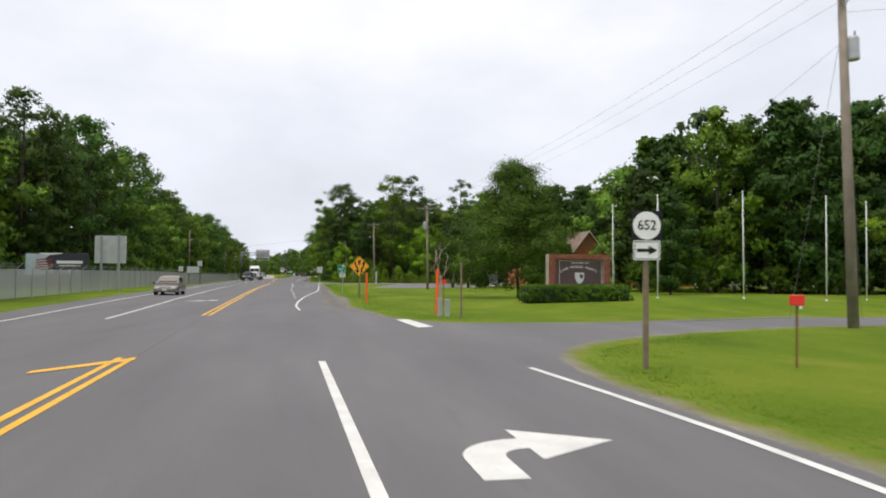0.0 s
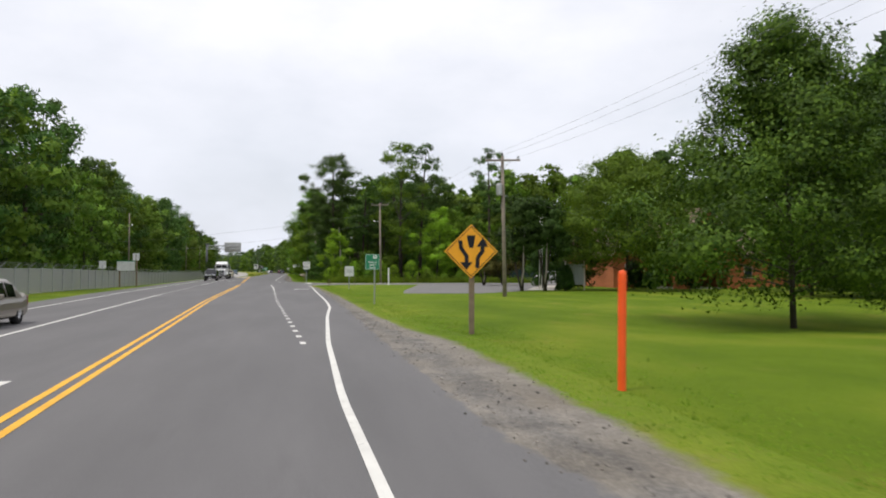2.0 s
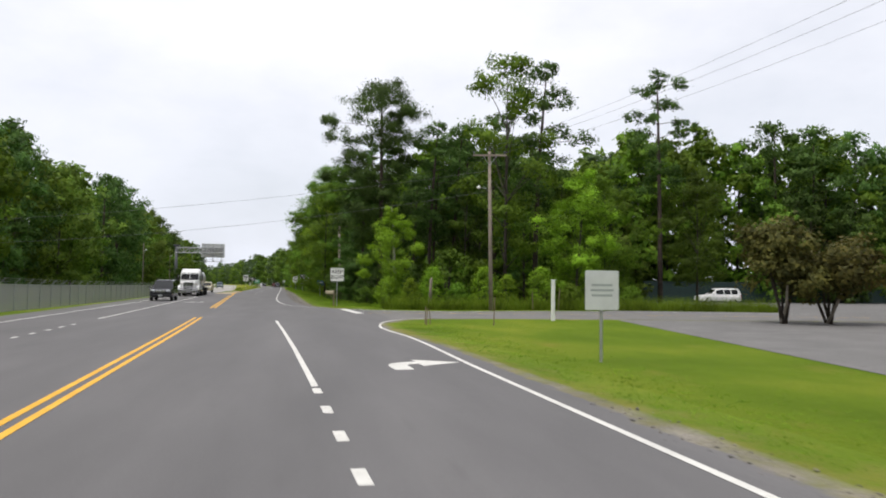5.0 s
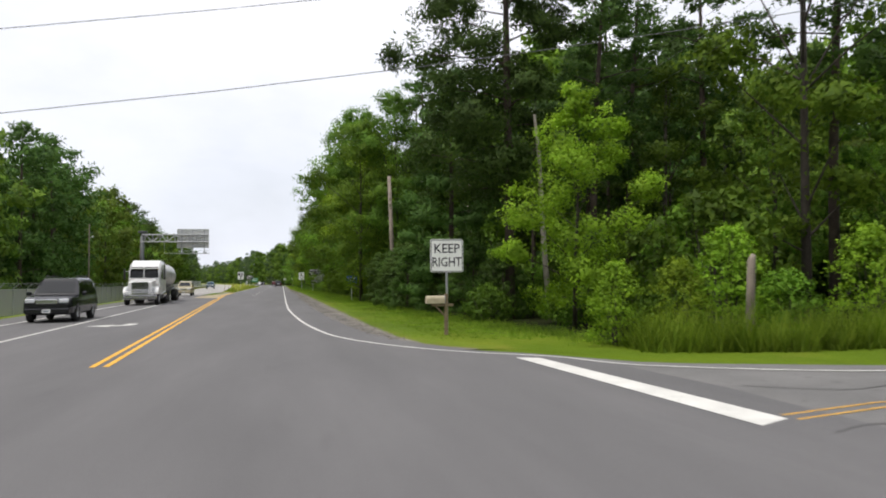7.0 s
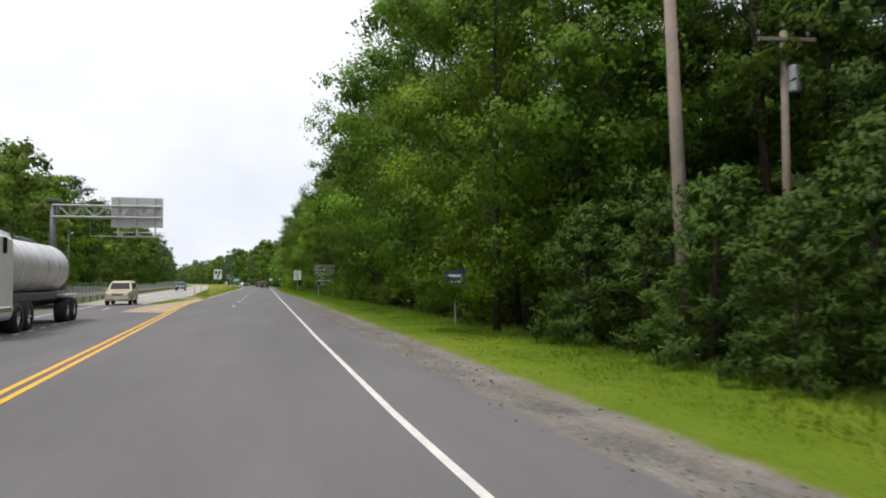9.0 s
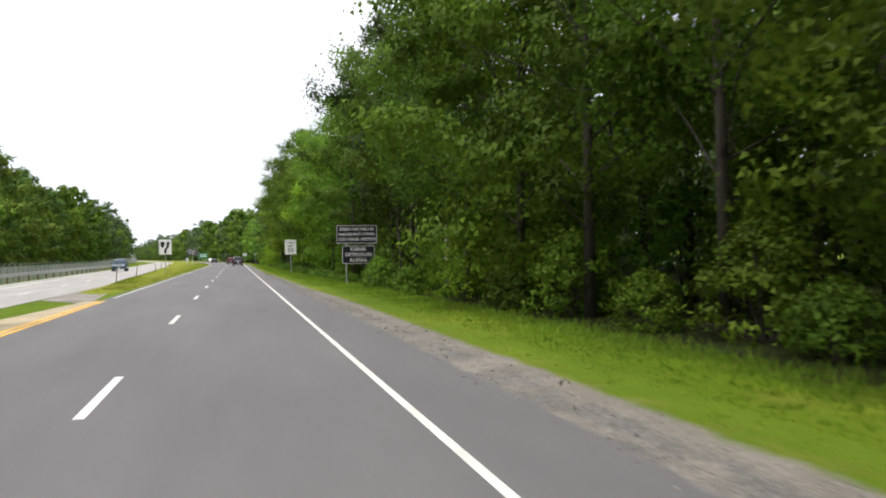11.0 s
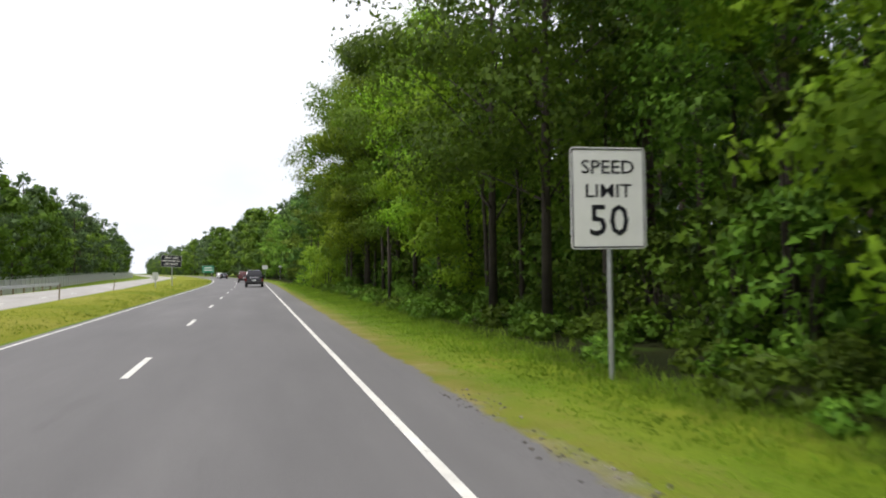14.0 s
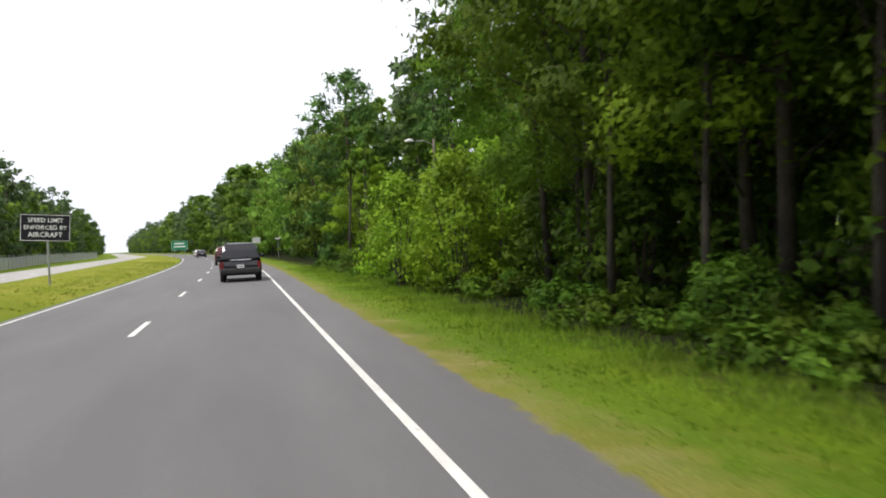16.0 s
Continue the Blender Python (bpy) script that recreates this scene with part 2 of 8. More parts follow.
SHOULDER = shoulder_ground()
def litter_ground():
    m, n, l, b = material("shade_darkened_litter")
    grass, _ = colour_of(n, l, stretched(n, l, (1.0, 0.55, 1)), **GRASS_LOOK)
    # duff near black: the shade under the trees is put into its colour
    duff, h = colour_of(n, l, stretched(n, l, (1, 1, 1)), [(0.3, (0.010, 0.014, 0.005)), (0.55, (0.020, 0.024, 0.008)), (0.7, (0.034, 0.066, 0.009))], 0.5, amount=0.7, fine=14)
    at, t, add, rng, mix, bp = (n.new(q) for q in ("ShaderNodeAttribute", "ShaderNodeTexNoise", "ShaderNodeMath", "ShaderNodeMapRange", "ShaderNodeMix", "ShaderNodeBump"))
    at.attribute_name = "litter"
    t.inputs["Scale"].default_value, t.inputs["Detail"].default_value, t.inputs["Roughness"].default_value = 1.1, 8, 0.7
    l.new(stretched(n, l, (1, 0.7, 1)), t.inputs["Vector"])
    l.new(at.outputs["Fac"], add.inputs[0])
    l.new(t.outputs["Fac"], add.inputs[1])
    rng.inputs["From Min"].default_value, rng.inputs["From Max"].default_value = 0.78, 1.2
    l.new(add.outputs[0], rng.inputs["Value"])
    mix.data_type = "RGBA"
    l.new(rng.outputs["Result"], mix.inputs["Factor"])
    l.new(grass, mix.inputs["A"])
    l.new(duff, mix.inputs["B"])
    l.new(mix.outputs["Result"], b.inputs["Base Color"])
    b.inputs["Roughness"].default_value, b.inputs["Specular IOR Level"].default_value = 1.0, 0.05
    bp.inputs["Strength"].default_value, bp.inputs["Distance"].default_value = 0.9, 0.05
    l.new(h, bp.inputs["Height"])
    l.new(bp.outputs["Normal"], b.inputs["Normal"])
    return m


LITTER = litter_ground()
PAINT_WHITE = layered("white_road_paint", [(0.3, (0.52, 0.51, 0.48)), (0.6, (0.64, 0.63, 0.59)), (0.8, (0.70, 0.69, 0.66))], 1.6, amount=0.35, rough=0.75, bump=0.3, distance=0.005, fine=70, spots=(9.0, 0.62, 0.74, (0.27, 0.262, 0.25)))
PAINT_YELLOW = layered("yellow_road_paint", [(0.3, (0.62, 0.32, 0.02)), (0.6, (0.74, 0.40, 0.03)), (0.8, (0.80, 0.46, 0.05))], 1.6, amount=0.35, rough=0.75, bump=0.3, distance=0.005, fine=70, spots=(9.0, 0.62, 0.76, (0.30, 0.22, 0.10)))
BARK = solid("grey_brown_bark", (0.052, 0.042, 0.033), 0.95, vary=0.4, scale=2.0, bump=1.0, fine=18)
PINE_BARK = solid("pine_bark", (0.062, 0.045, 0.035), 0.95, vary=0.45, scale=2.5, bump=1.0, fine=14)
DEAD_BARK = solid("bleached_bark", (0.31, 0.275, 0.225), 0.9, vary=0.3, scale=4, bump=0.7, fine=25)
LEAF = leafy("broad_leaves", (0.084, 0.164, 0.013), (0.158, 0.256, 0.022), 0.36)
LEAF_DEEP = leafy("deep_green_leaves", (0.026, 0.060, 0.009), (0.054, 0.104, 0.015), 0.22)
# leaf colour lightened to carry the haze over the farther trees
LEAF_FAR = leafy("haze_lightened_leaves", (0.105, 0.190, 0.024), (0.200, 0.298, 0.038), 0.34)
LEAF_LIGHT = leafy("light_leaves", (0.150, 0.262, 0.015), (0.260, 0.385, 0.026), 0.38)
LEAF_DARK = leafy("dark_leaves", (0.060, 0.122, 0.011), (0.115, 0.194, 0.018), 0.36)
NEEDLES = leafy("pine_needles", (0.050, 0.104, 0.020), (0.094, 0.164, 0.030), 0.28)
# blue tint and lighter tone put distance haze into the needle colour
FAR_NEEDLES = leafy("haze_tinted_needles", (0.068, 0.118, 0.046), (0.120, 0.180, 0.064), 0.28)
YOUNG_NEEDLES = leafy("young_pine_needles", (0.046, 0.090, 0.015), (0.086, 0.142, 0.022), 0.25)
WEEDS = leafy("verge_blades", (0.10, 0.18, 0.012), (0.22, 0.31, 0.03), 0.45)
POLE_WOOD = solid("weathered_pole_wood", (0.24, 0.20, 0.16), 0.9, vary=0.3, scale=1.5, bump=0.6, fine=30)
POST_WOOD = solid("treated_post_wood", (0.20, 0.15, 0.10), 0.9, vary=0.3, scale=4, bump=0.6, fine=40)
GALV = solid("galvanised_steel", (0.42, 0.43, 0.44), 0.45, 0.7, vary=0.12, scale=4, fine=30)
DARK_STEEL = solid("weathered_dark_steel", (0.10, 0.105, 0.11), 0.55, 0.5, vary=0.2, scale=3)
ALU = solid("bare_aluminium_sheet", (0.62, 0.63, 0.62), 0.5, 0.35, vary=0.12, scale=2.0)
SIGN_WHITE = solid("white_sign_sheeting", (0.78, 0.78, 0.76), 0.45, vary=0.05)
SIGN_BLACK = solid("black_sign_sheeting", (0.014, 0.014, 0.020), 0.5, vary=0.2)
SIGN_YELLOW = solid("amber_sign_sheeting", (0.84, 0.37, 0.008), 0.45, vary=0.06)
SIGN_GREEN = solid("green_sign_sheeting", (0.008, 0.20, 0.095), 0.45, vary=0.08)
SIGN_BLUE = solid("blue_sign_sheeting", (0.02, 0.07, 0.36), 0.45, vary=0.08)
SIGN_BLACK.node_tree.nodes["Principled BSDF"].inputs["Specular IOR Level"].default_value = 0.2
ORANGE = solid("orange_plastic", (0.92, 0.105, 0.012), 0.5, vary=0.08)
RED = solid("red_painted_box", (0.72, 0.03, 0.015), 0.5, vary=0.1)
WHITE_PAINT = solid("white_paint", (0.74, 0.74, 0.72), 0.5, vary=0.07)
GREY_BOX = solid("grey_green_cabinet_paint", (0.33, 0.36, 0.35), 0.55, vary=0.1)
BRICK = solid("red_brick", (0.40, 0.13, 0.05), 0.9, vary=0.3, scale=6, bump=0.5)
MORTAR = solid("mortar", (0.36, 0.31, 0.26), 0.95, vary=0.15)
SIGN_FIELD = solid("dark_maroon_sign_face", (0.085, 0.050, 0.045), 0.6, vary=0.15)
ROOF = solid("brown_shingles", (0.20, 0.135, 0.10), 0.9, vary=0.25, scale=4, bump=0.6)
TRIM = solid("pale_trim_paint", (0.62, 0.56, 0.48), 0.6, vary=0.1)
WINDOW = solid("window_glass", (0.03, 0.04, 0.045), 0.06, vary=0.2)
WIRE = solid("cable_grey", (0.13, 0.13, 0.135), 0.6, vary=0.1)


# ---- mesh helpers ----
def part(name, bm, mat, parent=None, label="", smooth=False):
    """Links a bmesh as one mesh object under a thing or a part."""
    me = bpy.data.meshes.new(name)
    bm.to_mesh(me)
    bm.free()
    me.materials.append(mat)
    if smooth:
        me.shade_smooth()
    ob = new(name, me)
    if parent:
        ob.parent = parent
    if label:
        tagged(ob, label)
    return ob


def thing(name, m, label, category, group="", kind=""):
    e = new(name)
    e.empty_display_size = 0.2
    e.matrix_world = m
    return tagged(e, label, category, group, kind)


def box(bm, x0, x1, y0, y1, z0, z1, bevel=0.0):
    g = bmesh.ops.create_cube(bm, size=1, matrix=Matrix.LocRotScale(((x0 + x1) / 2, (y0 + y1) / 2, (z0 + z1) / 2), None, (abs(x1 - x0), abs(y1 - y0), abs(z1 - z0))))
    if bevel:
        edges = list({e for v in g["verts"] for e in v.link_edges})
        bmesh.ops.bevel(bm, geom=edges, offset=bevel, segments=2, affect="EDGES", profile=0.5)
    return bm


def boxed(*a, bevel=0.0):
    return box(bmesh.new(), *a, bevel=bevel)


def tube(bm, pts, radii, sides=8, cap=True):
    """A tapered tube through points."""
    pts = [Vector(p) for p in pts]
    rings = []
    for i, p in enumerate(pts):
        d = (pts[min(i + 1, len(pts) - 1)] - pts[max(i - 1, 0)]).normalized()
        a = d.orthogonal().normalized() if abs(d.z) < 0.95 else Vector((1, 0, 0))
        a = (a - d * a.dot(d)).normalized()
        b = d.cross(a)
        r = radii[i] if hasattr(radii, "__len__") else radii
        rings.append([bm.verts.new(p + r * (math.cos(q) * a + math.sin(q) * b)) for q in (2 * math.pi * k / sides for k in range(sides))])
    for s, t in zip(rings, rings[1:]):
        for k in range(sides):
            bm.faces.new((s[k], s[(k + 1) % sides], t[(k + 1) % sides], t[k]))
    if cap and sides > 2:
        bm.faces.new(rings[0][::-1])
        bm.faces.new(rings[-1])
    return bm


def tubed(pts, radii, sides=8):
    return tube(bmesh.new(), pts, radii, sides)


SOFT = {}


def mesh_object(name, verts, faces, mat, parent=None, normals=None):
    """A large mesh straight from arrays (equal-sized faces), with soft shading normals for foliage."""
    verts, faces = np.asarray(verts, np.float32), np.asarray(faces, np.int32)
    me = bpy.data.meshes.new(name)
    me.vertices.add(len(verts))
    me.vertices.foreach_set("co", verts.ravel())
    me.loops.add(faces.size)
    me.loops.foreach_set("vertex_index", faces.ravel())
    me.polygons.add(len(faces))
    me.polygons.foreach_set("loop_start", np.arange(len(faces), dtype=np.int32) * faces.shape[1])
    me.update(calc_edges=True)
    if normals is not None:
        me.shade_smooth()
        me.normals_split_custom_set_from_vertices(np.asarray(normals, np.float32).tolist())
        SOFT[me.name] = np.asarray(normals, np.float32)
    me.materials.append(mat)
    ob = new(name, me)
    if parent:
        ob.parent = parent
    return ob


def interp(y, *knots):
    return float(np.interp(y, [k[0] for k in knots], [k[1] for k in knots]))


# ---- the road's lines in plan: x as a function of y ----
LEAN = -0.044


def far_bend(y):
    """The road swings gently to the left far ahead."""
    if y < 410:
        return 0.0
    d = min(y, 600) - 410
    return -4.3e-4 * d * d - (0.163 * (y - 600) if y > 600 else 0.0)


def line_yellow(y):
    return interp(y, (-400, -0.30 + LEAN * -580), (130, -0.30 + LEAN * -50), (169, 0.78), (180, 0.38), (272, -3.62), (290, -3.62), (2000, -3.62)) + far_bend(y)


def line_lane(y):
    """Right side of the through lane, with the turn lanes beyond it."""
    return interp(y, (-400, 3.38 + LEAN * -580), (130, 3.38 + LEAN * -50), (155, 4.85), (163, 4.58), (176, 4.02))


def line_right(y):
    """The right edge line past the second junction."""
    return interp(y, (180, 5.33), (200, 4.36), (207, 3.98), (219, 3.66), (235, 3.58), (2000, 3.58)) + far_bend(y)


def line_a(y):
    return interp(y, (-400, 20.6), (40, 2.4), (82, 0.6), (101, -0.7), (140, -2.6), (164, -3.5), (240, -5.8), (318, -9.0), (420, -13.6), (600, -25.0), (800, -56.0), (1100, -104.0), (2000, -252))


def line_b(y):
    return interp(y, (-400, 17.3), (40, -0.7), (78, -2.3), (100, -3.9), (117, -4.7), (146, -6.2), (190, -7.2), (249, -8.6), (263, -9.3), (318, -13.0), (420, -17.6), (600, -29.5), (800, -61.0), (1100, -109.0), (2000, -257))


def asphalt_right(y):
    """The outer edge of the asphalt on the right, over turn lanes and side road mouths."""
    return interp(y, (-300, 29), (20, 15.1), (50, 13.6), (57, 13.25), (61, 12.95), (64, 13.2), (70, 13.4), (75, 13.0), (77, 12.0), (79.5, 10.9), (85, 9.9), (93, 8.6), (104, 8.6), (114, 8.75), (125, 8.9), (160, 8.8), (166, 8.35), (170, 8.25), (173, 8.9), (176, 9.6), (186, 9.9), (190, 9.6), (191.4, 9.1), (192.9, 7.6), (196, 6.4), (200, 5.85), (205, 5.55), (219, 5.15), (285, 4.85), (340, 4.6), (2000, 4.58)) + far_bend(y)


def grass_right(y):
    return interp(y, (186, 9.6), (191, 9.2), (194.6, 7.0), (197.6, 6.6), (205, 6.4), (235, 6.2), (285, 5.85), (298, 5.45), (322, 5.2), (340, 4.8), (375, 4.65), (2000, 4.55)) + far_bend(y)


def wood_edge(y):
    return interp(y, (186, 13.5), (194, 12), (205, 10.4), (230, 9.9), (285, 8.6), (335, 7.5), (420, 7.0), (2000, 7.4)) + far_bend(y)


def strip(name, rows, z, mat, parent=None, label="", category=""):
    """A flat band between two lines: rows of (y, x0, x1)."""
    verts = [(x, y, z) for y, x0, x1 in rows for x in (x0, x1)]
    faces = [(2 * i, 2 * i + 1, 2 * i + 3, 2 * i + 2) for i in range(len(rows) - 1)]
    ob = mesh_object(name, verts, faces, mat, parent)
    return tagged(ob, label, category, kind="" if parent else "structure")


def steps(a, b, n):
    return [a + (b - a) * i / n for i in range(n + 1)]


def poly(name, pts, z, mat, label="", category="", parent=None):
    bm = bmesh.new()
    bm.faces.new([bm.verts.new((x, y, z)) for x, y in pts])
    bmesh.ops.triangulate(bm, faces=bm.faces[:])
    bmesh.ops.recalc_face_normals(bm, faces=bm.faces[:])
    for f in bm.faces:
        if f.normal.z < 0:
            f.normal_flip()
    ob = part(name, bm, mat, parent)
    return tagged(ob, label, category, kind="" if parent else "structure")


# ---- ground and roads ----
def fall(x, y):
    """The ground drops a little beyond the opposite verge, down to the fence and the wood behind it."""
    far = min(1.0, max(0.0, (line_b(y) - 2.9 - x) / 3.5))
    return -far * interp(y, (150, 0.0), (205, 0.5), (290, 0.7), (420, 0.7), (540, 0.0))


def rise(x, y):
    """The lawn swells under the brick sign and flagpoles and dips at the maple."""
    away = min(1.0, max(0.0, (x - 12.5) / 6))
    return away * (0.60 * math.exp(-((x - 32) / 16) ** 2 - ((y - 92) / 6.5) ** 2) - 0.36 * math.exp(-((x - 25) / 8) ** 2 - ((y - 111) / 7) ** 2))


def make_ground():
    xs = sorted(set(np.concatenate([np.linspace(-4000, -80, 12), np.linspace(-60, -34, 8), np.linspace(-32, 10, 36), np.linspace(11, 61, 41), np.linspace(65, 80, 4), np.linspace(100, 4000, 12)]).round(2)))
    ys = sorted(set(np.concatenate([np.linspace(-3000, 20, 8), np.linspace(40, 70, 4), np.linspace(76, 132, 43), np.linspace(140, 640, 51), np.linspace(700, 4600, 14)]).round(2)))
    verts = []
    for y in ys:
        for x in xs:
            z = -0.020 + rise(x, y) + fall(x, y)
            if x > wood_edge(y) + 1.5 and 195 < y < 700:
                z -= 0.06 + 0.05 * (noise.noise((x * 0.15, y * 0.15, 0)))
            verts.append((x, y, z))
    w = len(xs)
    faces = [(j * w + i, j * w + i + 1, (j + 1) * w + i + 1, (j + 1) * w + i) for j in range(len(ys) - 1) for i in range(w - 1)]
    return tagged(mesh_object("ground", verts, faces, GRASS), "mown green grass with yellowish patches", "grass", kind="structure")


make_ground()
ROAD_Y = steps(-300, 20, 8) + steps(25, 640, 123) + steps(660, 1500, 28)
strip("road", [(y, line_b(y) - 1.9 if y < 272 else line_yellow(y) - 0.25, asphalt_right(y)) for y in sorted(ROAD_Y + steps(60, 80, 20) + steps(168, 200, 32))], 0.0, ASPHALT, label="grey asphalt highway running straight ahead", category="road")
strip("opposite_road", [(y, line_b(y) - 1.9, line_a(y) + interp(y, (272, 0.4), (318, 2.3), (370, 1.6), (430, 1.2), (1500, 1.2))) for y in steps(272, 1500, 90)], 0.0, PALE_ROAD, label="pale worn asphalt of the opposite carriageway", category="road")


def cross_strip(name, xs, low, high, z, mat, label):
    """A side road running off to the right: its near and far edges as functions of x."""
    verts = [(x, f(x), z) for x in xs for f in (low, high)]
    faces = [(2 * i, 2 * i + 2, 2 * i + 3, 2 * i + 1) for i in range(len(xs) - 1)]
    return tagged(mesh_object(name, verts, faces, mat), label, "road", kind="structure")


cross_strip("side_road_first", [12.6, 12.9, 13.4] + steps(14, 110, 64), lambda x: interp(x, (12.6, 63.2), (12.9, 63.8), (13.4, 65.2), (14.9, 68.1), (18.9, 71.5), (24.3, 73.9), (30, 74.8), (60, 77.2), (110, 80)), lambda x: interp(x, (12, 76.6), (14, 75.7), (19.3, 75.9), (35.2, 81.5), (60, 87.6), (110, 95)), -0.006, ASPHALT, "grey asphalt side road beside the lawn")
cross_strip("side_road_second", steps(8.6, 110, 120), lambda x: interp(x, (8.6, 172.8), (9.1, 174.1), (11.5, 177.3), (21, 176.9), (60, 171.4), (110, 165)), lambda x: interp(x, (8.6, 192), (10.5, 189.2), (15, 187.4), (24, 189), (60, 181), (110, 176)), -0.006, ASPHALT_OLD, "cracked grey asphalt side road before the wood")
GRASS_NEAR = ((79.5, 11.3), (80.2, 11.2), (84.2, 10.7), (90.5, 9.9), (95, 10.1), (99.8, 10.2), (104.4, 10.2), (107.3, 9.8), (114, 9.55), (138, 9.5), (160, 9.1), (167, 8.8))


def shoulder(name, y0, y1, inner, outer, stony_part, label, rows):
    """The strip from the asphalt to the grass. stony_part(y): how much sand and rubble lies on it; the rest is dry grass."""
    cols = 15
    verts, weights = [], {"dry": [], "sand": [], "rubble": [], "tar": []}
    for y in steps(y0, y1, rows):
        a, b = inner(y), outer(y)
        q = stony_part(y)
        x0, x1 = a - 0.45, b + 1.3
        for i in range(cols):
            x = x0 + (x1 - x0) * i / (cols - 1)
            u = (x - a) / max(0.15, b - a)
            verts.append((x, y, -0.005 if i == 0 else -0.05 if i == cols - 1 else 0.004 if u < 0.8 else max(-0.015, 0.004 - 0.03 * (x - a - 0.8 * (b - a)))))
            weights["tar"].append(interp(x - a, (-0.4, 1.0), (-0.1, 0.75), (0.15, 0.35), (0.35, 0.0)))
            weights["sand"].append(q * interp(u, (-1, 1.0), (0.9, 0.85), (1.1, 0.45), (1.35, 0.0)))
            weights["rubble"].append(q * interp(u, (0.0, 0.42), (0.25, 0.52), (0.5, 0.60), (0.72, 0.40), (0.9, 0.1), (1.0, 0.0)))
            weights["dry"].append(interp(x - b, (-0.3, 0.85), (0.15, 0.62), (0.7, 0.42), (1.2, 0.0)) * (1 - 0.4 * q) if i < cols - 1 else 0.0)
    k = cols
    ob = mesh_object(name, verts, [(j * k + i, j * k + i + 1, (j + 1) * k + i + 1, (j + 1) * k + i) for j in range(rows) for i in range(k - 1)], SHOULDER)
    for key, vals in weights.items():
        ob.data.attributes.new(key, "FLOAT", "POINT").data.foreach_set("value", vals)
    return tagged(ob, label, "gravel", kind="structure")


shoulder("shoulder_near", 79.5, 168, asphalt_right, lambda y: interp(y, *GRASS_NEAR), lambda y: interp(y, (79.5, 0.75), (83, 1), (118, 1), (140, 0.75), (160, 0.55), (168, 0.4)), "grey gravel and pale sand shoulder beside the lawn", 180)
shoulder("shoulder_far", 193, 640, asphalt_right, grass_right, lambda y: interp(y, (193, 0.8), (200, 1), (318, 1), (328, 0.6), (340, 0.0)), "grey gravel and sand shoulder fading into dry grass", 700)


def loose_stones():
    rng = np.random.default_rng(91)
    pts = []
    for y in np.concatenate([rng.uniform(82, 150, 1300), rng.uniform(196, 335, 3200)]):
        a = asphalt_right(y)
        b = interp(y, *GRASS_NEAR) if y < 170 else grass_right(y)
        pts.append((a - 0.2 + (b - a + 0.35) * rng.beta(1.6, 1.8), y, 0.008))
    pts = np.array(pts)
    n = len(pts)
    size = (0.010 + 0.02 * rng.random(n) ** 3)[:, None, None]
    corners = np.array([(1, 0, 0), (0, 1, 0), (-1, 0, 0), (0, -1, 0), (0, 0, 0.8), (0, 0, -0.6)], float)
    v = pts[:, None, :] + corners[None] * size * rng.uniform(0.6, 1.5, (n, 6, 1))
    f = np.array([(0, 1, 4), (1, 2, 4), (2, 3, 4), (3, 0, 4), (1, 0, 5), (2, 1, 5), (3, 2, 5), (0, 3, 5)])
    faces = (np.arange(n)[:, None, None] * 6 + f[None]).reshape(-1, 3)
    tagged(mesh_object("loose_stones", v.reshape(-1, 3), faces, STONE), "loose grey stones scattered on the shoulder", "stones", kind="stuff")


loose_stones()
def forest_floor():
    """Leaf litter under the trees, darkened for their shade, its border broken up and running out into the verge."""
    offs = (-1.6, -0.6, 0.2, 1.0, 1.8, 2.8, 6.0, 30.0, 90.0)
    rows = 230
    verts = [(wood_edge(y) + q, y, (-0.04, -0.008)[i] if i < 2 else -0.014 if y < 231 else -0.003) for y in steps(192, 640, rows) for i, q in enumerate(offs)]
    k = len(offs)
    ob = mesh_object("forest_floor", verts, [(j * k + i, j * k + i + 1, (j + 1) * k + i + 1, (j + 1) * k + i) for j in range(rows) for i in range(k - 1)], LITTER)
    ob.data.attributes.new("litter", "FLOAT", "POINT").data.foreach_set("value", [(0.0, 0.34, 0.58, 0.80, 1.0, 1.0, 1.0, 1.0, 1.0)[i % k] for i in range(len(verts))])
    tagged(ob, "leaf litter and low green growth, darkened as tree shade", "forest floor", kind="structure")


forest_floor()


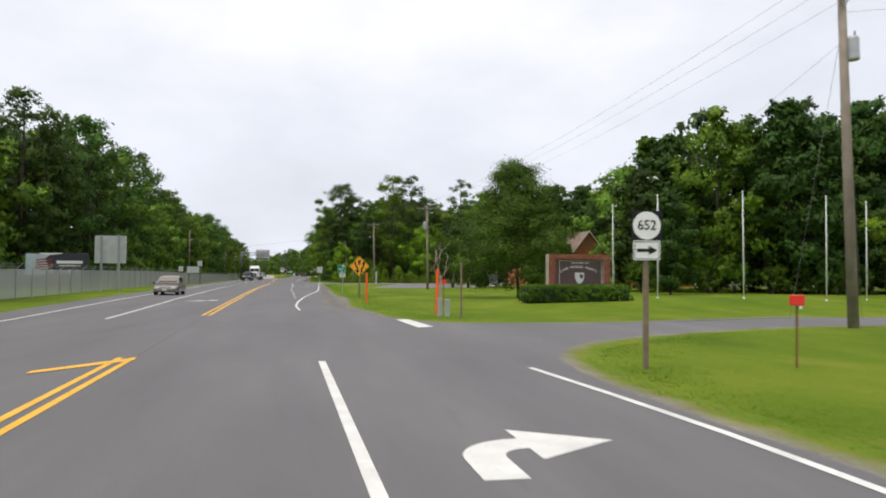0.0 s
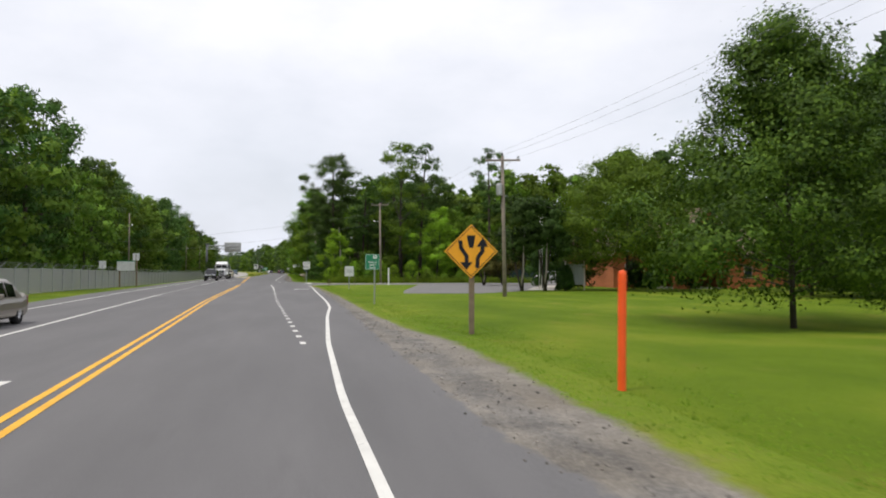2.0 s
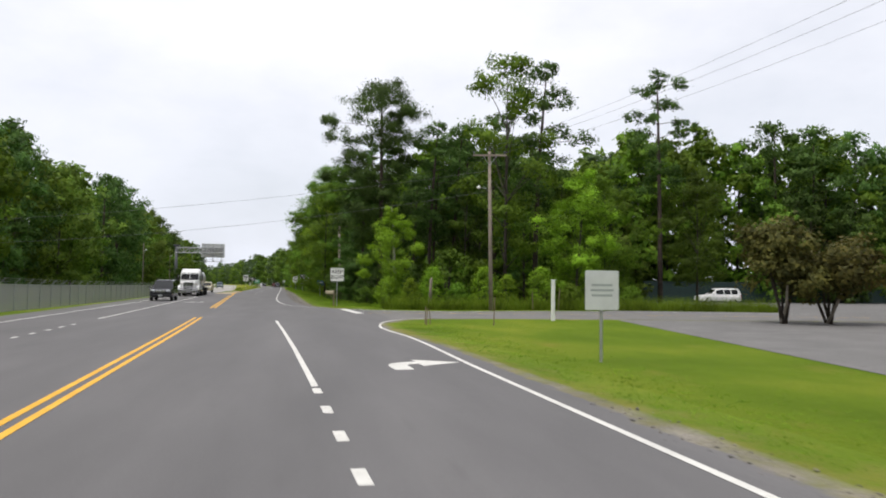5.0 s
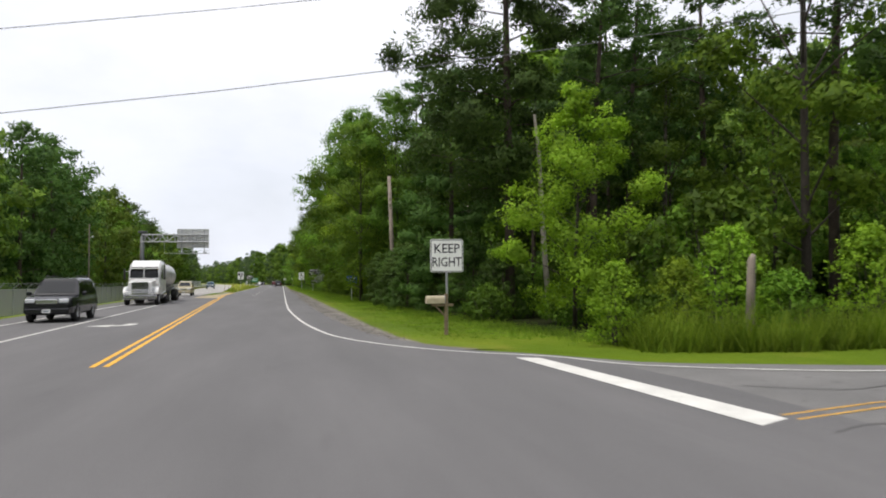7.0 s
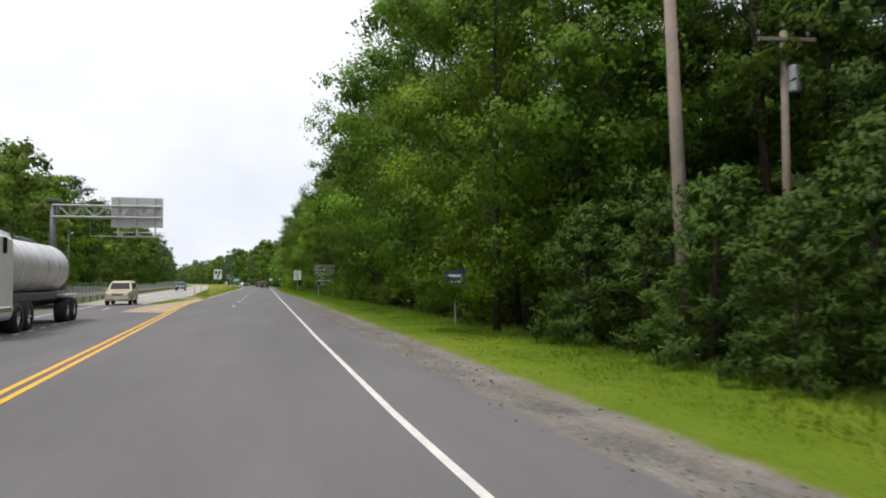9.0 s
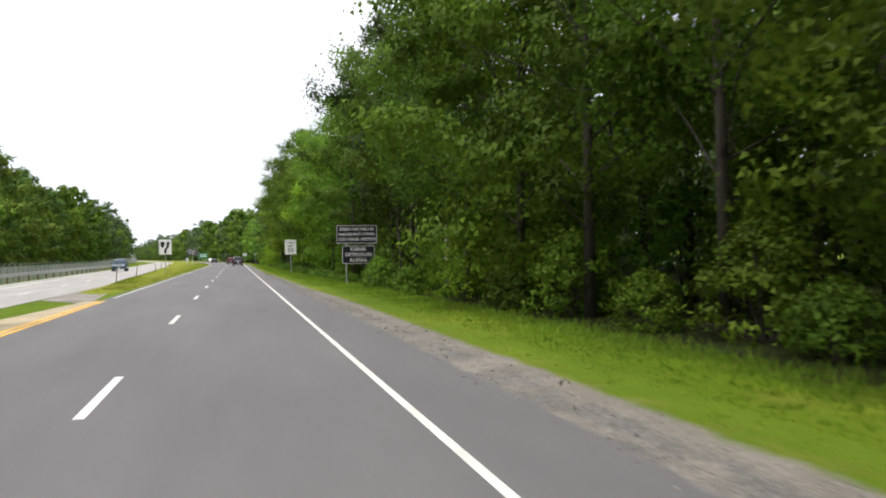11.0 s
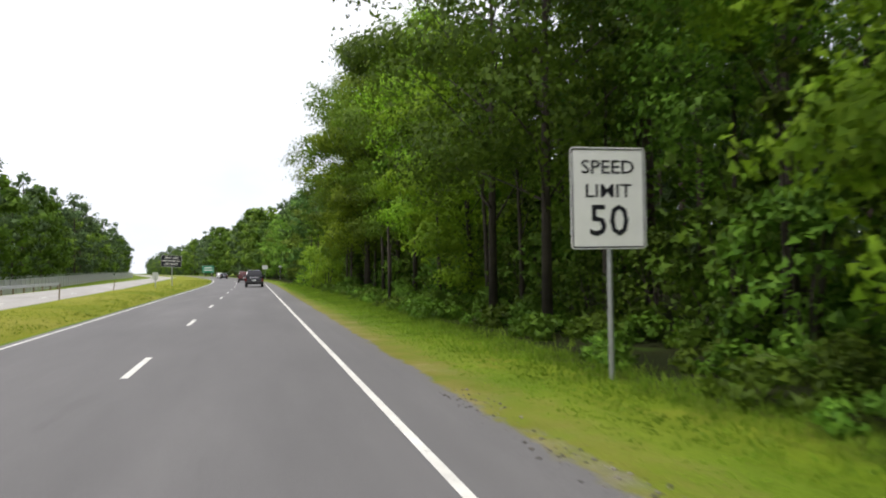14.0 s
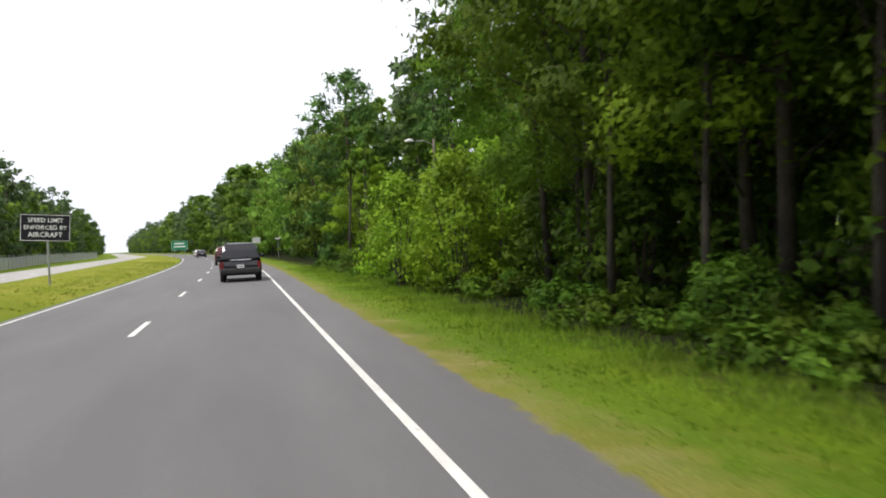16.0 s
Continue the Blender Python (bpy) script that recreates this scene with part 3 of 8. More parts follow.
def border(name, pts, side, label):
    """A ragged edge of sand and dry grass where a paved corner meets the lawn; side: 1 if the lawn lies to the right of the line."""
    offs = (-0.35, -0.15, 0.0, 0.2, 0.45, 0.8, 0.95)
    shares = {"tar": (1.0, 0.75, 0.4, 0.1, 0.0, 0.0, 0.0), "sand": (0.9, 0.8, 0.7, 0.5, 0.25, 0.0, 0.0), "dry": (0.5, 0.5, 0.5, 0.55, 0.42, 0.0, 0.0), "rubble": (0.2, 0.3, 0.4, 0.2, 0.0, 0.0, 0.0)}
    verts = []
    for i, p in enumerate(pts):
        a, b = Vector(pts[max(i - 1, 0)]), Vector(pts[min(i + 1, len(pts) - 1)])
        d = (b - a).normalized()
        verts += [(p[0] + d.y * q * side, p[1] - d.x * q * side, -0.004 if q < -0.3 else 0.003 if q < 0.1 else 0.001 if q < 0.4 else -0.012 if q < 0.9 else -0.05) for q in offs]
    k = len(offs)
    ob = mesh_object(name, verts, [(j * k + i, j * k + i + 1, (j + 1) * k + i + 1, (j + 1) * k + i) if side > 0 else (j * k + i, (j + 1) * k + i, (j + 1) * k + i + 1, j * k + i + 1) for j in range(len(pts) - 1) for i in range(k - 1)], SHOULDER)
    for key, vals in shares.items():
        ob.data.attributes.new(key, "FLOAT", "POINT").data.foreach_set("value", vals * len(pts))
    return tagged(ob, label, "gravel", kind="structure")


poly("parking_lot", [(14.8, 142.2), (20.7, 141.6), (26.0, 147.5), (30.0, 153.0), (37.0, 169.5), (60, 171), (24, 176.3), (21.5, 175.5), (16.0, 150)], -0.008, ASPHALT_OLD, "worn grey asphalt of a parking area", "parking lot")


MOUND = [(y, line_yellow(y) - 0.45, line_a(y) + interp(y, (272, 0.6), (318, 2.4), (370, 1.8), (430, 1.4), (1500, 1.4))) for y in steps(296, 900, 150)]
m_verts, m_n = [], 7
for y, x1, x0 in MOUND:
    for i in range(m_n):
        q = i / (m_n - 1)
        m_verts.append((x0 + (x1 - x0) * q, y, -0.03 + min(0.42, (y - 296) * 0.02) * math.sin(math.pi * q) ** 0.6 + (0.04 * noise.noise((x0 * 0.5 + q * 6, y * 0.6, 1)) if 0 < i < m_n - 1 else 0)))
tagged(mesh_object("median", m_verts, [(j * m_n + i, j * m_n + i + 1, (j + 1) * m_n + i + 1, (j + 1) * m_n + i) for j in range(len(MOUND) - 1) for i in range(m_n - 1)], MEDIAN_GRASS), "raised yellow-green grass median", "grass", kind="structure")


# ---- road markings ----
MARK = 0.006


def stripe(name, fn, y0, y1, width, mat, n=None, label="", group=""):
    n = n or max(1, int((y1 - y0) / 6))
    ob = strip(name, [(y, fn(y) - width / 2, fn(y) + width / 2) for y in steps(y0, y1, n)], MARK, mat, label=label, category="road marking")
    if group:
        tagged(ob, group=group)
    return ob


for off in (-0.13, 0.13):
    stripe("yellow_line", lambda y: line_yellow(y) - 0.13 + off, 81.2, 177.6, 0.12, PAINT_YELLOW, label="solid yellow centre line", group="double yellow lines")
    stripe("yellow_line", lambda y: line_yellow(y) - 0.13 + off, 191.5, 290, 0.12, PAINT_YELLOW, label="solid yellow centre line", group="double yellow lines")
    stripe("yellow_line", lambda y: line_yellow(y) - 0.13 + off, 20, 66, 0.12, PAINT_YELLOW, label="solid yellow centre line", group="double yellow lines")
poly("yellow_chevron", [(3.5, 64.0), (4.72, 65.9), (4.85, 65.5), (3.55, 63.6)], MARK + 0.004, PAINT_YELLOW, "yellow slanting bar of the painted island", "road marking")
stripe("lane_line", line_lane, -20, 65, 0.14, PAINT_WHITE, label="solid white lane line", group="white lane lines")
stripe("lane_line", line_lane, 152, 174.5, 0.115, PAINT_WHITE, label="solid white lane line", group="white lane lines")
for k in range(27):
    y = 103.6 + 1.83 * k
    stripe("lane_dot", line_lane, y, y + 0.6, 0.14, PAINT_WHITE, 1, "short white dotted lane mark", "dotted lane marks")
stripe("edge_line", lambda y: interp(y, (20, 14.45), (50, 13.0), (55.6, 12.89), (57.6, 12.82), (60.2, 12.61), (63.6, 12.26)), 20, 63.6, 0.13, PAINT_WHITE, 30, "white edge line of the turn lane", "white edge lines")
stripe("edge_line", lambda y: interp(y, (85.4, 7.52), (90, 7.2), (96, 7.15), (104, 7.33), (114, 7.76), (121, 8.2), (125, 8.3), (130, 8.36), (155, 8.4), (160, 8.5), (163.8, 8.5), (166.7, 8.27), (168.6, 8.2), (170, 8.3)), 85.4, 170, 0.115, PAINT_WHITE, 60, "white edge line curving into the turn lane", "white edge lines")


def ribbon(name, pts, width, mat, label, z=MARK):
    """A painted line along a plan curve."""
    rows = []
    for i, p in enumerate(pts):
        a, b = Vector(pts[max(i - 1, 0)]), Vector(pts[min(i + 1, len(pts) - 1)])
        d = (b - a).normalized()
        nrm = Vector((-d.y, d.x)) * width / 2
        rows += [(p[0] + nrm.x, p[1] + nrm.y, z), (p[0] - nrm.x, p[1] - nrm.y, z)]
    ob = mesh_object(name, rows, [(2 * i, 2 * i + 1, 2 * i + 3, 2 * i + 2) for i in range(len(pts) - 1)], mat)
    return tagged(ob, label, "road marking", kind="structure")


def smooth(pts, n=6):
    """Catmull-Rom through plan points."""
    pts = [Vector(p) for p in pts]
    out = []
    for i in range(len(pts) - 1):
        p0, p1, p2, p3 = pts[max(i - 1, 0)], pts[i], pts[i + 1], pts[min(i + 2, len(pts) - 1)]
        for k in range(n):
            t = k / n
            out.append(0.5 * (2 * p1 + (p2 - p0) * t + (2 * p0 - 5 * p1 + 4 * p2 - p3) * t * t + (3 * p1 - p0 - 3 * p2 + p3) * t ** 3))
    return [tuple(p) for p in out + [pts[-1]]]


ribbon("edge_line", smooth([(8.3, 170.0), (8.6, 172.0), (9.0, 173.5), (9.65, 175.0), (10.5, 176.3), (11.8, 177.2)]), 0.085, PAINT_WHITE, "white edge line round the grass corner")
ribbon("edge_line", smooth([(40, 184.3), (23.8, 188.4), (15.0, 186.75), (10.4, 188.6), (9.0, 190.9), (7.5, 192.4), (6.2, 194.4), (5.2, 197.0), (4.62, 200.0), (4.14, 206), (3.86, 213), (3.70, 219), (3.645, 222)]), 0.105, PAINT_WHITE, "thin white edge line sweeping round the corner")
stripe("edge_line", line_right, 222, 700, 0.105, PAINT_WHITE, 140, "solid white right edge line", "white edge lines")
stripe("edge_line", lambda y: line_yellow(y) + 0.02, 292, 700, 0.095, PAINT_WHITE, 120, "pale edge line beside the median", "white edge lines")
poly("stop_bar", [(11.25, 78.4), (11.75, 78.3), (12.1, 74.5), (11.55, 74.0)], MARK, PAINT_WHITE, "broad white stop bar on the side road", "road marking")
poly("stop_bar", [(8.15, 190.9), (8.62, 190.7), (9.1, 183.4), (8.55, 183.1)], MARK, PAINT_WHITE, "broad white stop bar on the side road", "road marking")
for k in range(-1, 28):
    y = 280 + 12.19 * k
    stripe("lane_dash", far_bend, y - 3.05, y, 0.13, PAINT_WHITE, 2, "broken white lane line dash", "lane dashes")
stripe("edge_line", line_b, -100, 330, 0.13, PAINT_WHITE, 60, "white edge line of the opposite lanes", "white edge lines")
for y0, y1 in ((79, 142), (176, 232)):
    stripe("lane_line", line_a, y0, y1, 0.13, PAINT_WHITE, label="solid white line of the opposite lanes", group="white lane lines")
for k in range(24):
    y = 143.5 + 1.83 * k if k < 16 else 233.5 + 1.83 * (k - 16)
    stripe("lane_dot", line_a, y, y + 0.6, 0.13, PAINT_WHITE, 1, "short white dotted lane mark", "dotted lane marks")
for k in range(20):
    y = 262 + 12.19 * k
    stripe("lane_dash", lambda q: line_a(q) - 0.9, y, y + 3.05, 0.13, PAINT_WHITE, 1, "broken white lane line dash", "lane dashes")


def arrow(x, y, turn, scale=1.0, mirror=1):
    """A painted turn arrow: a curved shaft and a barbed head."""
    left, right = [], []
    for i in range(9):
        a = math.pi / 2 * i / 8
        c = Vector((0.75, 0))
        for r, out in ((0.75, left), (0.33, right)):
            out.append((c.x - r * math.cos(a), c.y + 1.05 * r * math.sin(a)))
    shape = [(0, -0.75)] + left + [(0.75, 1.25), (1.75, 0.56), (0.75, -0.12)] + right[::-1] + [(0.42, -0.75)]
    m = Matrix.Rotation(turn, 2)
    pts = [m @ Vector((p[0] * mirror * scale, p[1] * scale)) for p in shape]
    poly("turn_arrow", [(x + p.x, y + p.y) for p in pts], MARK, PAINT_WHITE, "white painted turn arrow on the asphalt", "road marking")


border("corner_dirt", smooth([(14.6, 20), (13.6, 50), (13.15, 57), (12.95, 61), (13.2, 64.4), (14.0, 66.6), (15.0, 68.2), (17.0, 70.0), (19.5, 71.6), (24.3, 73.7), (30, 74.5), (60, 77)]), 1, "pale dirt fringe round the grass corner")
border("corner_dirt", smooth([(60, 88), (35.2, 82.0), (25, 78.6), (19.3, 76.4), (14.0, 76.2), (12.3, 77.0), (11.1, 79.4)]), 1, "dry sandy fringe along the side road")
border("corner_dirt", smooth([(60, 171), (21, 176.4), (11.6, 176.6), (9.3, 173.7), (8.5, 171.5), (8.4, 167)]), -1, "pale dirt fringe round the grass corner")
ribbon("tar_seam", smooth([(4.95, 62), (4.48, 70.4), (4.34, 73.3), (3.97, 80.6), (3.3, 92), (2.65, 105.8)]), 0.035, SEAM, "dark tar seam in the asphalt", 0.003)
for crack in ([(9.1, 182.6), (9.9, 182.9), (10.8, 182.4), (12.0, 182.9)], [(10.2, 186.0), (11.4, 185.2), (12.6, 185.4), (14, 184.6)], [(11.6, 179.5), (12.1, 181), (12.0, 182.9), (12.6, 185.4)], [(-2.0, 246), (-0.6, 247.2), (0.4, 246.7)]):
    ribbon("tar_seam", smooth(crack, 4), 0.035, SEAM, "thin dark crack in the asphalt", 0.004)
for dy in (0.0, 0.28):
    ribbon("side_yellow_line", [(9.2, 183.35 + dy), (11, 183.85 + dy), (16, 183.6 + dy), (40, 179.0 + dy)], 0.045, PAINT_YELLOW, "worn yellow centre line of the side road", 0.003)
arrow(9.72, 57.0, 0.03, 0.98)
arrow(2.2, 97.7, math.pi, 1.0, 1)
arrow(-2.4, 207.2, math.pi, 1.0, 1)
arrow(6.6, 155.0, 0.04, 0.98)
poly("painted_gore", [(-3.3, 256), (-5.9, 258), (-6.1, 268), (-4.4, 290), (-3.72, 290), (-3.68, 272)], 0.003, solid("faded_yellow_gore_paint", (0.34, 0.28, 0.18), 0.85, vary=0.35, scale=0.8, bump=0.4), "faded yellow painted median tip", "road marking")
poly("median_sand", [(-3.9, 288), (-6.5, 292), (-8.1, 312), (-5.2, 304)], -0.004, GRAVEL, "sandy bare tip of the grass median", "gravel")
poly("sand_patch", [(-4.2, 289), (-9.0, 300), (-9.0, 318), (-6.6, 312)], -0.006, GRAVEL, "sandy strip beside the median", "gravel")


# ---- trees ----
def unit(v):
    return v / (np.linalg.norm(v, axis=1, keepdims=True) + 1e-6)


def blades(rng, pos, soft, size, long, loose):
    """One folded leaf at each point, lying roughly across its soft normal and drooping a little."""
    n = len(pos)
    nrm = unit(soft + rng.normal(size=(n, 3)) * loose)
    d = rng.normal(size=(n, 3)) + (0, 0, -0.4)
    d = unit(d - nrm * (d * nrm).sum(1, keepdims=True))
    k = size * rng.uniform(0.65, 1.35, size=(n, 1))
    a, b = d * k * long / 2, np.cross(nrm, d) * k / 2
    tri = np.stack([pos - a * 0.8 + b, pos - a * 0.5 - b - nrm * k * 0.12, pos + a], 1)
    face = np.cross(tri[:, 1] - tri[:, 0], tri[:, 2] - tri[:, 0])
    turned = (face * soft).sum(1) < 0
    tri[turned] = tri[turned][:, [0, 2, 1]]
    shade = unit(0.72 * soft + 0.28 * nrm)
    return tri.reshape(-1, 3), np.repeat(shade, 3, axis=0)


def leaf_cards(rng, centres, spread, size, per, flat=0.6, long=1.6, loose=0.6):
    """Small folded leaves scattered round clump centres; returns vertices, faces and soft normals that follow the crown."""
    n = len(centres) * per
    c = np.repeat(np.asarray(centres), per, axis=0)
    sp = np.repeat(np.asarray(spread).reshape(-1, 1), per, axis=0) if hasattr(spread, "__len__") else spread
    off = rng.normal(size=(n, 3)) * (1, 1, flat) * sp * 0.5
    pos = c + off
    low, high = pos.min(0), pos.max(0)
    heart = (low + high) / 2
    heart[2] = low[2] + 0.3 * (high[2] - low[2])
    soft = unit(0.5 * unit((pos - heart) / np.maximum(high - low, 0.1)) + 0.5 * unit(off) + (0, 0, 0.12))
    v, nv = blades(rng, pos, soft, size, long, loose)
    return v, np.arange(3 * n).reshape(n, 3), nv


def foliage(rng, lobes, subs, per, size, inner=0, long=1.6, loose=0.5, tight=0.21):
    """A crown out of lobes (centre, radii): clumps of leaves on each lobe's skin and larger leaves filling its inside."""
    swell = 1.15 if size < 0.2 else 1.7
    c, r = np.array([q[0] for q in lobes], float), np.array([q[1] for q in lobes], float)
    count = len(lobes)
    low, high = (c - r).min(0), (c + r).max(0)
    heart = (low + high) / 2
    heart[2] = low[2] + 0.35 * (high[2] - low[2])
    ls = np.repeat(np.arange(count), subs)
    u = rng.normal(size=(count * subs, 3))
    u[:, 2] = u[:, 2] * 0.9 + 0.25
    mid = c[ls] + unit(u) * r[ls] * rng.uniform(0.62, 1.02, (len(ls), 1))
    li = np.repeat(ls, per)
    off = rng.normal(size=(len(li), 3)) * (1, 1, 0.7) * r[li].mean(1, keepdims=True) * tight
    pos = np.repeat(mid, per, axis=0) + off
    soft = unit(0.45 * unit((pos - c[li]) / r[li]) + 0.30 * unit(off) + 0.30 * unit((pos - heart) / (high - low)) + (0, 0, 0.12))
    v, nv = blades(rng, pos, soft, size, long, loose)
    if inner:
        lj = np.repeat(np.arange(count), inner)
        w = unit(rng.normal(size=(len(lj), 3)))
        p2 = c[lj] + w * r[lj] * 0.66 * rng.uniform(0.1, 1, (len(lj), 1)) ** 0.5
        v2, n2 = blades(rng, p2, w, size * swell, 1.5, 0.9)
        v, nv = np.concatenate([v, v2]), np.concatenate([nv, n2])
    v[:, 2] = np.maximum(v[:, 2], 0.0)
    return v, np.arange(len(v)).reshape(-1, 3), nv


def limb(bm, rng, a, b, r0, r1, sides=5, sag=0.25):
    a, b = Vector(a), Vector(b)
    mid = a.lerp(b, 0.5) + Vector(rng.normal(size=3) * sag * 0.25) + Vector((0, 0, sag * 0.4))
    tube(bm, [a, mid, b], [r0, (r0 + r1) / 2, r1], sides, cap=False)


def broadleaf(seed, height, width, base, lobes, subs, per, size, inner, leaf, label, name="broadleaf_tree", sides=8, flat=0.68, swell=0.55, taper=0.5):
    """A trunk with limbs and a crown of flattened leafy lobes wound round it, wide where the crown swells."""
    rng = np.random.default_rng(seed)
    t = thing(name, Matrix(), label, "tree")
    crown_h = height - base
    lean = rng.normal(size=2) * 0.25
    lob = []
    for i in range(lobes):
        q = min(0.97, max(0.03, (i + rng.uniform(0.1, 0.9)) / lobes))
        reach = width / 2 * (q / swell if q < swell else (1 - q) / (1 - swell)) ** taper if q > swell else width / 2 * (0.62 + 0.38 * q / swell)
        r = width * rng.uniform(0.115, 0.185) * (1.0 if q < 0.85 else 0.8)
        a = 2.4 * i + rng.uniform(-0.5, 0.5)
        d = max(0.0, reach * rng.uniform(0.72, 1.06) - r * 0.8)
        lob.append(((math.cos(a) * d + lean[0] * q, math.sin(a) * d + lean[1] * q, base + r * flat * 0.6 + (crown_h - r * flat * 1.6) * q), (r * rng.uniform(0.9, 1.2), r * rng.uniform(0.9, 1.2), r * flat * rng.uniform(0.85, 1.2))))
    for q in (0.3, 0.55, 0.78):
        r = width * 0.19
        lob.append(((lean[0] * q, lean[1] * q, base + crown_h * q), (r, r, r * 0.8)))
    v, f, soft = foliage(rng, lob, subs, per, size, inner, 1.4)
    mesh_object("crown", v, f, leaf, t, soft)
    bm = bmesh.new()
    spine = [(0, 0, -0.1), (lean[0] * 0.2, lean[1] * 0.2, height * 0.25), (lean[0] * 0.6, lean[1] * 0.6, height * 0.5), (lean[0], lean[1], height * 0.86)]
    r = 0.0050 * height + 0.03
    tube(bm, spine, [r * 1.35, r, r * 0.7, r * 0.15], sides)
    for p, _ in lob[:lobes: 1 if sides > 6 else 3]:
        h = max(base * 0.7, p[2] * rng.uniform(0.55, 0.8))
        limb(bm, rng, (lean[0] * h / height, lean[1] * h / height, h), p, r * 0.36, r * 0.07)
    part("trunk", bm, BARK, t, smooth=True)
    return t


def pine(seed, height, bare, width, lobes, subs, per, size, inner, label, name="pine_tree", leaf=None, bias=0.0, top=0.5, flat=0.55, long=2.6):
    """A tall straight trunk, bare below, with a rounded crown of needle tufts at the ends of its boughs."""
    rng = np.random.default_rng(seed)
    t = thing(name, Matrix(), label, "tree")
    bm = bmesh.new()
    r = 0.0072 * height + 0.04
    lean = rng.normal(size=2) * 0.3
    at_h = lambda h: Vector((lean[0] * (h / height) ** 2, lean[1] * (h / height) ** 2, h))
    tube(bm, [at_h(height * q) - Vector((0, 0, 0.1 if q == 0 else 0)) for q in (0, 0.3, 0.6, 0.85, 0.97)], [r * 1.25, r, r * 0.75, r * 0.4, r * 0.08], 8)
    lob = []
    for i in range(lobes):
        q = (i + rng.uniform(0.1, 0.9)) / lobes
        reach = width / 2 * (0.60 + 0.40 * q / top if q < top else max(0.0, 1 - ((q - top) / (1 - top)) ** 2) ** 0.5) * rng.uniform(0.6, 1.08)
        ang = 2.4 * i + rng.uniform(-0.6, 0.6)
        reach *= 1 - bias * (1 - q) * math.cos(ang)
        k = width * rng.uniform(0.11, 0.165)
        h = height * (bare + (1 - bare) * q) - k * flat
        d = max(0.0, reach - k * 0.7)
        end = at_h(h) + Vector((math.cos(ang) * d, math.sin(ang) * d, 0))
        limb(bm, rng, at_h(max(height * bare * 0.9, h - 0.12 * d)), end, r * 0.28 * (1.1 - q * 0.7), 0.02, 4)
        lob.append((tuple(end), (k * rng.uniform(0.9, 1.25), k * rng.uniform(0.9, 1.25), k * flat * rng.uniform(0.85, 1.25))))
    v, f, soft = foliage(rng, lob, subs, per, size, inner, long, 0.75, 0.24)
    mesh_object("crown", v, f, leaf or NEEDLES, t, soft)
    part("trunk", bm, PINE_BARK, t, smooth=True)
    return t


def bush(seed, height, width, count, size, leaf, label, name="shrub", long=1.5, stems=True):
    """Low growth: leaf clumps on thin stems."""
    rng = np.random.default_rng(seed)
    t = thing(name, Matrix(), label, "shrub")
    cs = []
    for _ in range(count // 22):
        z = height * rng.uniform(0.04, 1.0) ** 0.8
        w = width / 2 * math.sqrt(max(0.05, 1 - (z / height) ** 2.2))
        a, q = rng.uniform(0, 2 * math.pi), math.sqrt(rng.uniform(0.1, 1))
        cs.append((w * q * math.cos(a), w * q * math.sin(a), z))
    v, f, soft = leaf_cards(rng, cs, width * 0.10, size, 22, 0.8, long)
    v[:, 2] = np.maximum(v[:, 2], -0.02)
    mesh_object("foliage", v, f, leaf, t, soft)
    if not stems:
        return t
    bm = bmesh.new()
    for p in cs[:: max(1, len(cs) // 9)]:
        limb(bm, rng, (p[0] * 0.1, p[1] * 0.1, -0.05), p, 0.03, 0.008, 4)
    part("stem", bm, BARK, t)
    return t


EDGE = [
    broadleaf(1, 13.5, 10.0, 0.6, 17, 9, 112, 0.115, 130, LEAF, "leafy green broadleaf tree at the wood's edge"),
    broadleaf(2, 15.5, 10.5, 0.5, 18, 9, 112, 0.115, 130, LEAF, "tall leafy broadleaf tree with dark gaps"),
    broadleaf(3, 12.5, 9.0, 0.4, 16, 9, 112, 0.115, 130, LEAF_LIGHT, "light green broadleaf tree with low branches"),
    broadleaf(4, 15.0, 9.5, 1.6, 17, 9, 112, 0.115, 130, LEAF_DARK, "dark green broadleaf tree with a bare lower trunk"),
]
EDGE_HIGH = [
    broadleaf(5, 16.0, 11.0, 2.6, 17, 10, 104, 0.110, 130, LEAF, "leafy tree with branches arching over the verge"),
    broadleaf(7, 17.0, 11.0, 3.0, 17, 10, 104, 0.110, 130, LEAF, "tall green tree with a high crown"),
    broadleaf(8, 14.5, 10.0, 2.4, 15, 10, 104, 0.110, 130, LEAF_LIGHT, "light green tree at the wood's edge"),
]
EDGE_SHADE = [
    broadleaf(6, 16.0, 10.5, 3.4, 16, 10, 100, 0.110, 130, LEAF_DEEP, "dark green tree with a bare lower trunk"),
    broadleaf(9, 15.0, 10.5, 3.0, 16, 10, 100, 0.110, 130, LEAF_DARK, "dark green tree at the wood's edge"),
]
MID = [
    broadleaf(11, 17.0, 9.0, 1.2, 15, 7, 60, 0.150, 100, LEAF_DARK, "dark tall broadleaf tree inside the wood"),
    broadleaf(12, 18.5, 9.0, 1.8, 16, 7, 60, 0.150, 100, LEAF, "tall broadleaf tree inside the wood"),
    pine(13, 20.0, 0.40, 7.5, 22, 7, 40, 0.13, 24, "tall pine with a bare lower trunk"),
    pine(14, 22.0, 0.48, 7.0, 20, 7, 40, 0.13, 24, "tall slender pine with a high crown"),
]
SLIM = [
    broadleaf(15, 9.0, 2.6, 4.6, 5, 5, 60, 0.115, 0, LEAF_DARK, "thin young tree with a bare stem inside the wood", "young_tree", sides=7),
    broadleaf(16, 8.0, 2.2, 3.4, 5, 5, 60, 0.115, 0, LEAF, "slender young tree with a few leafy branches", "young_tree", sides=7),
]
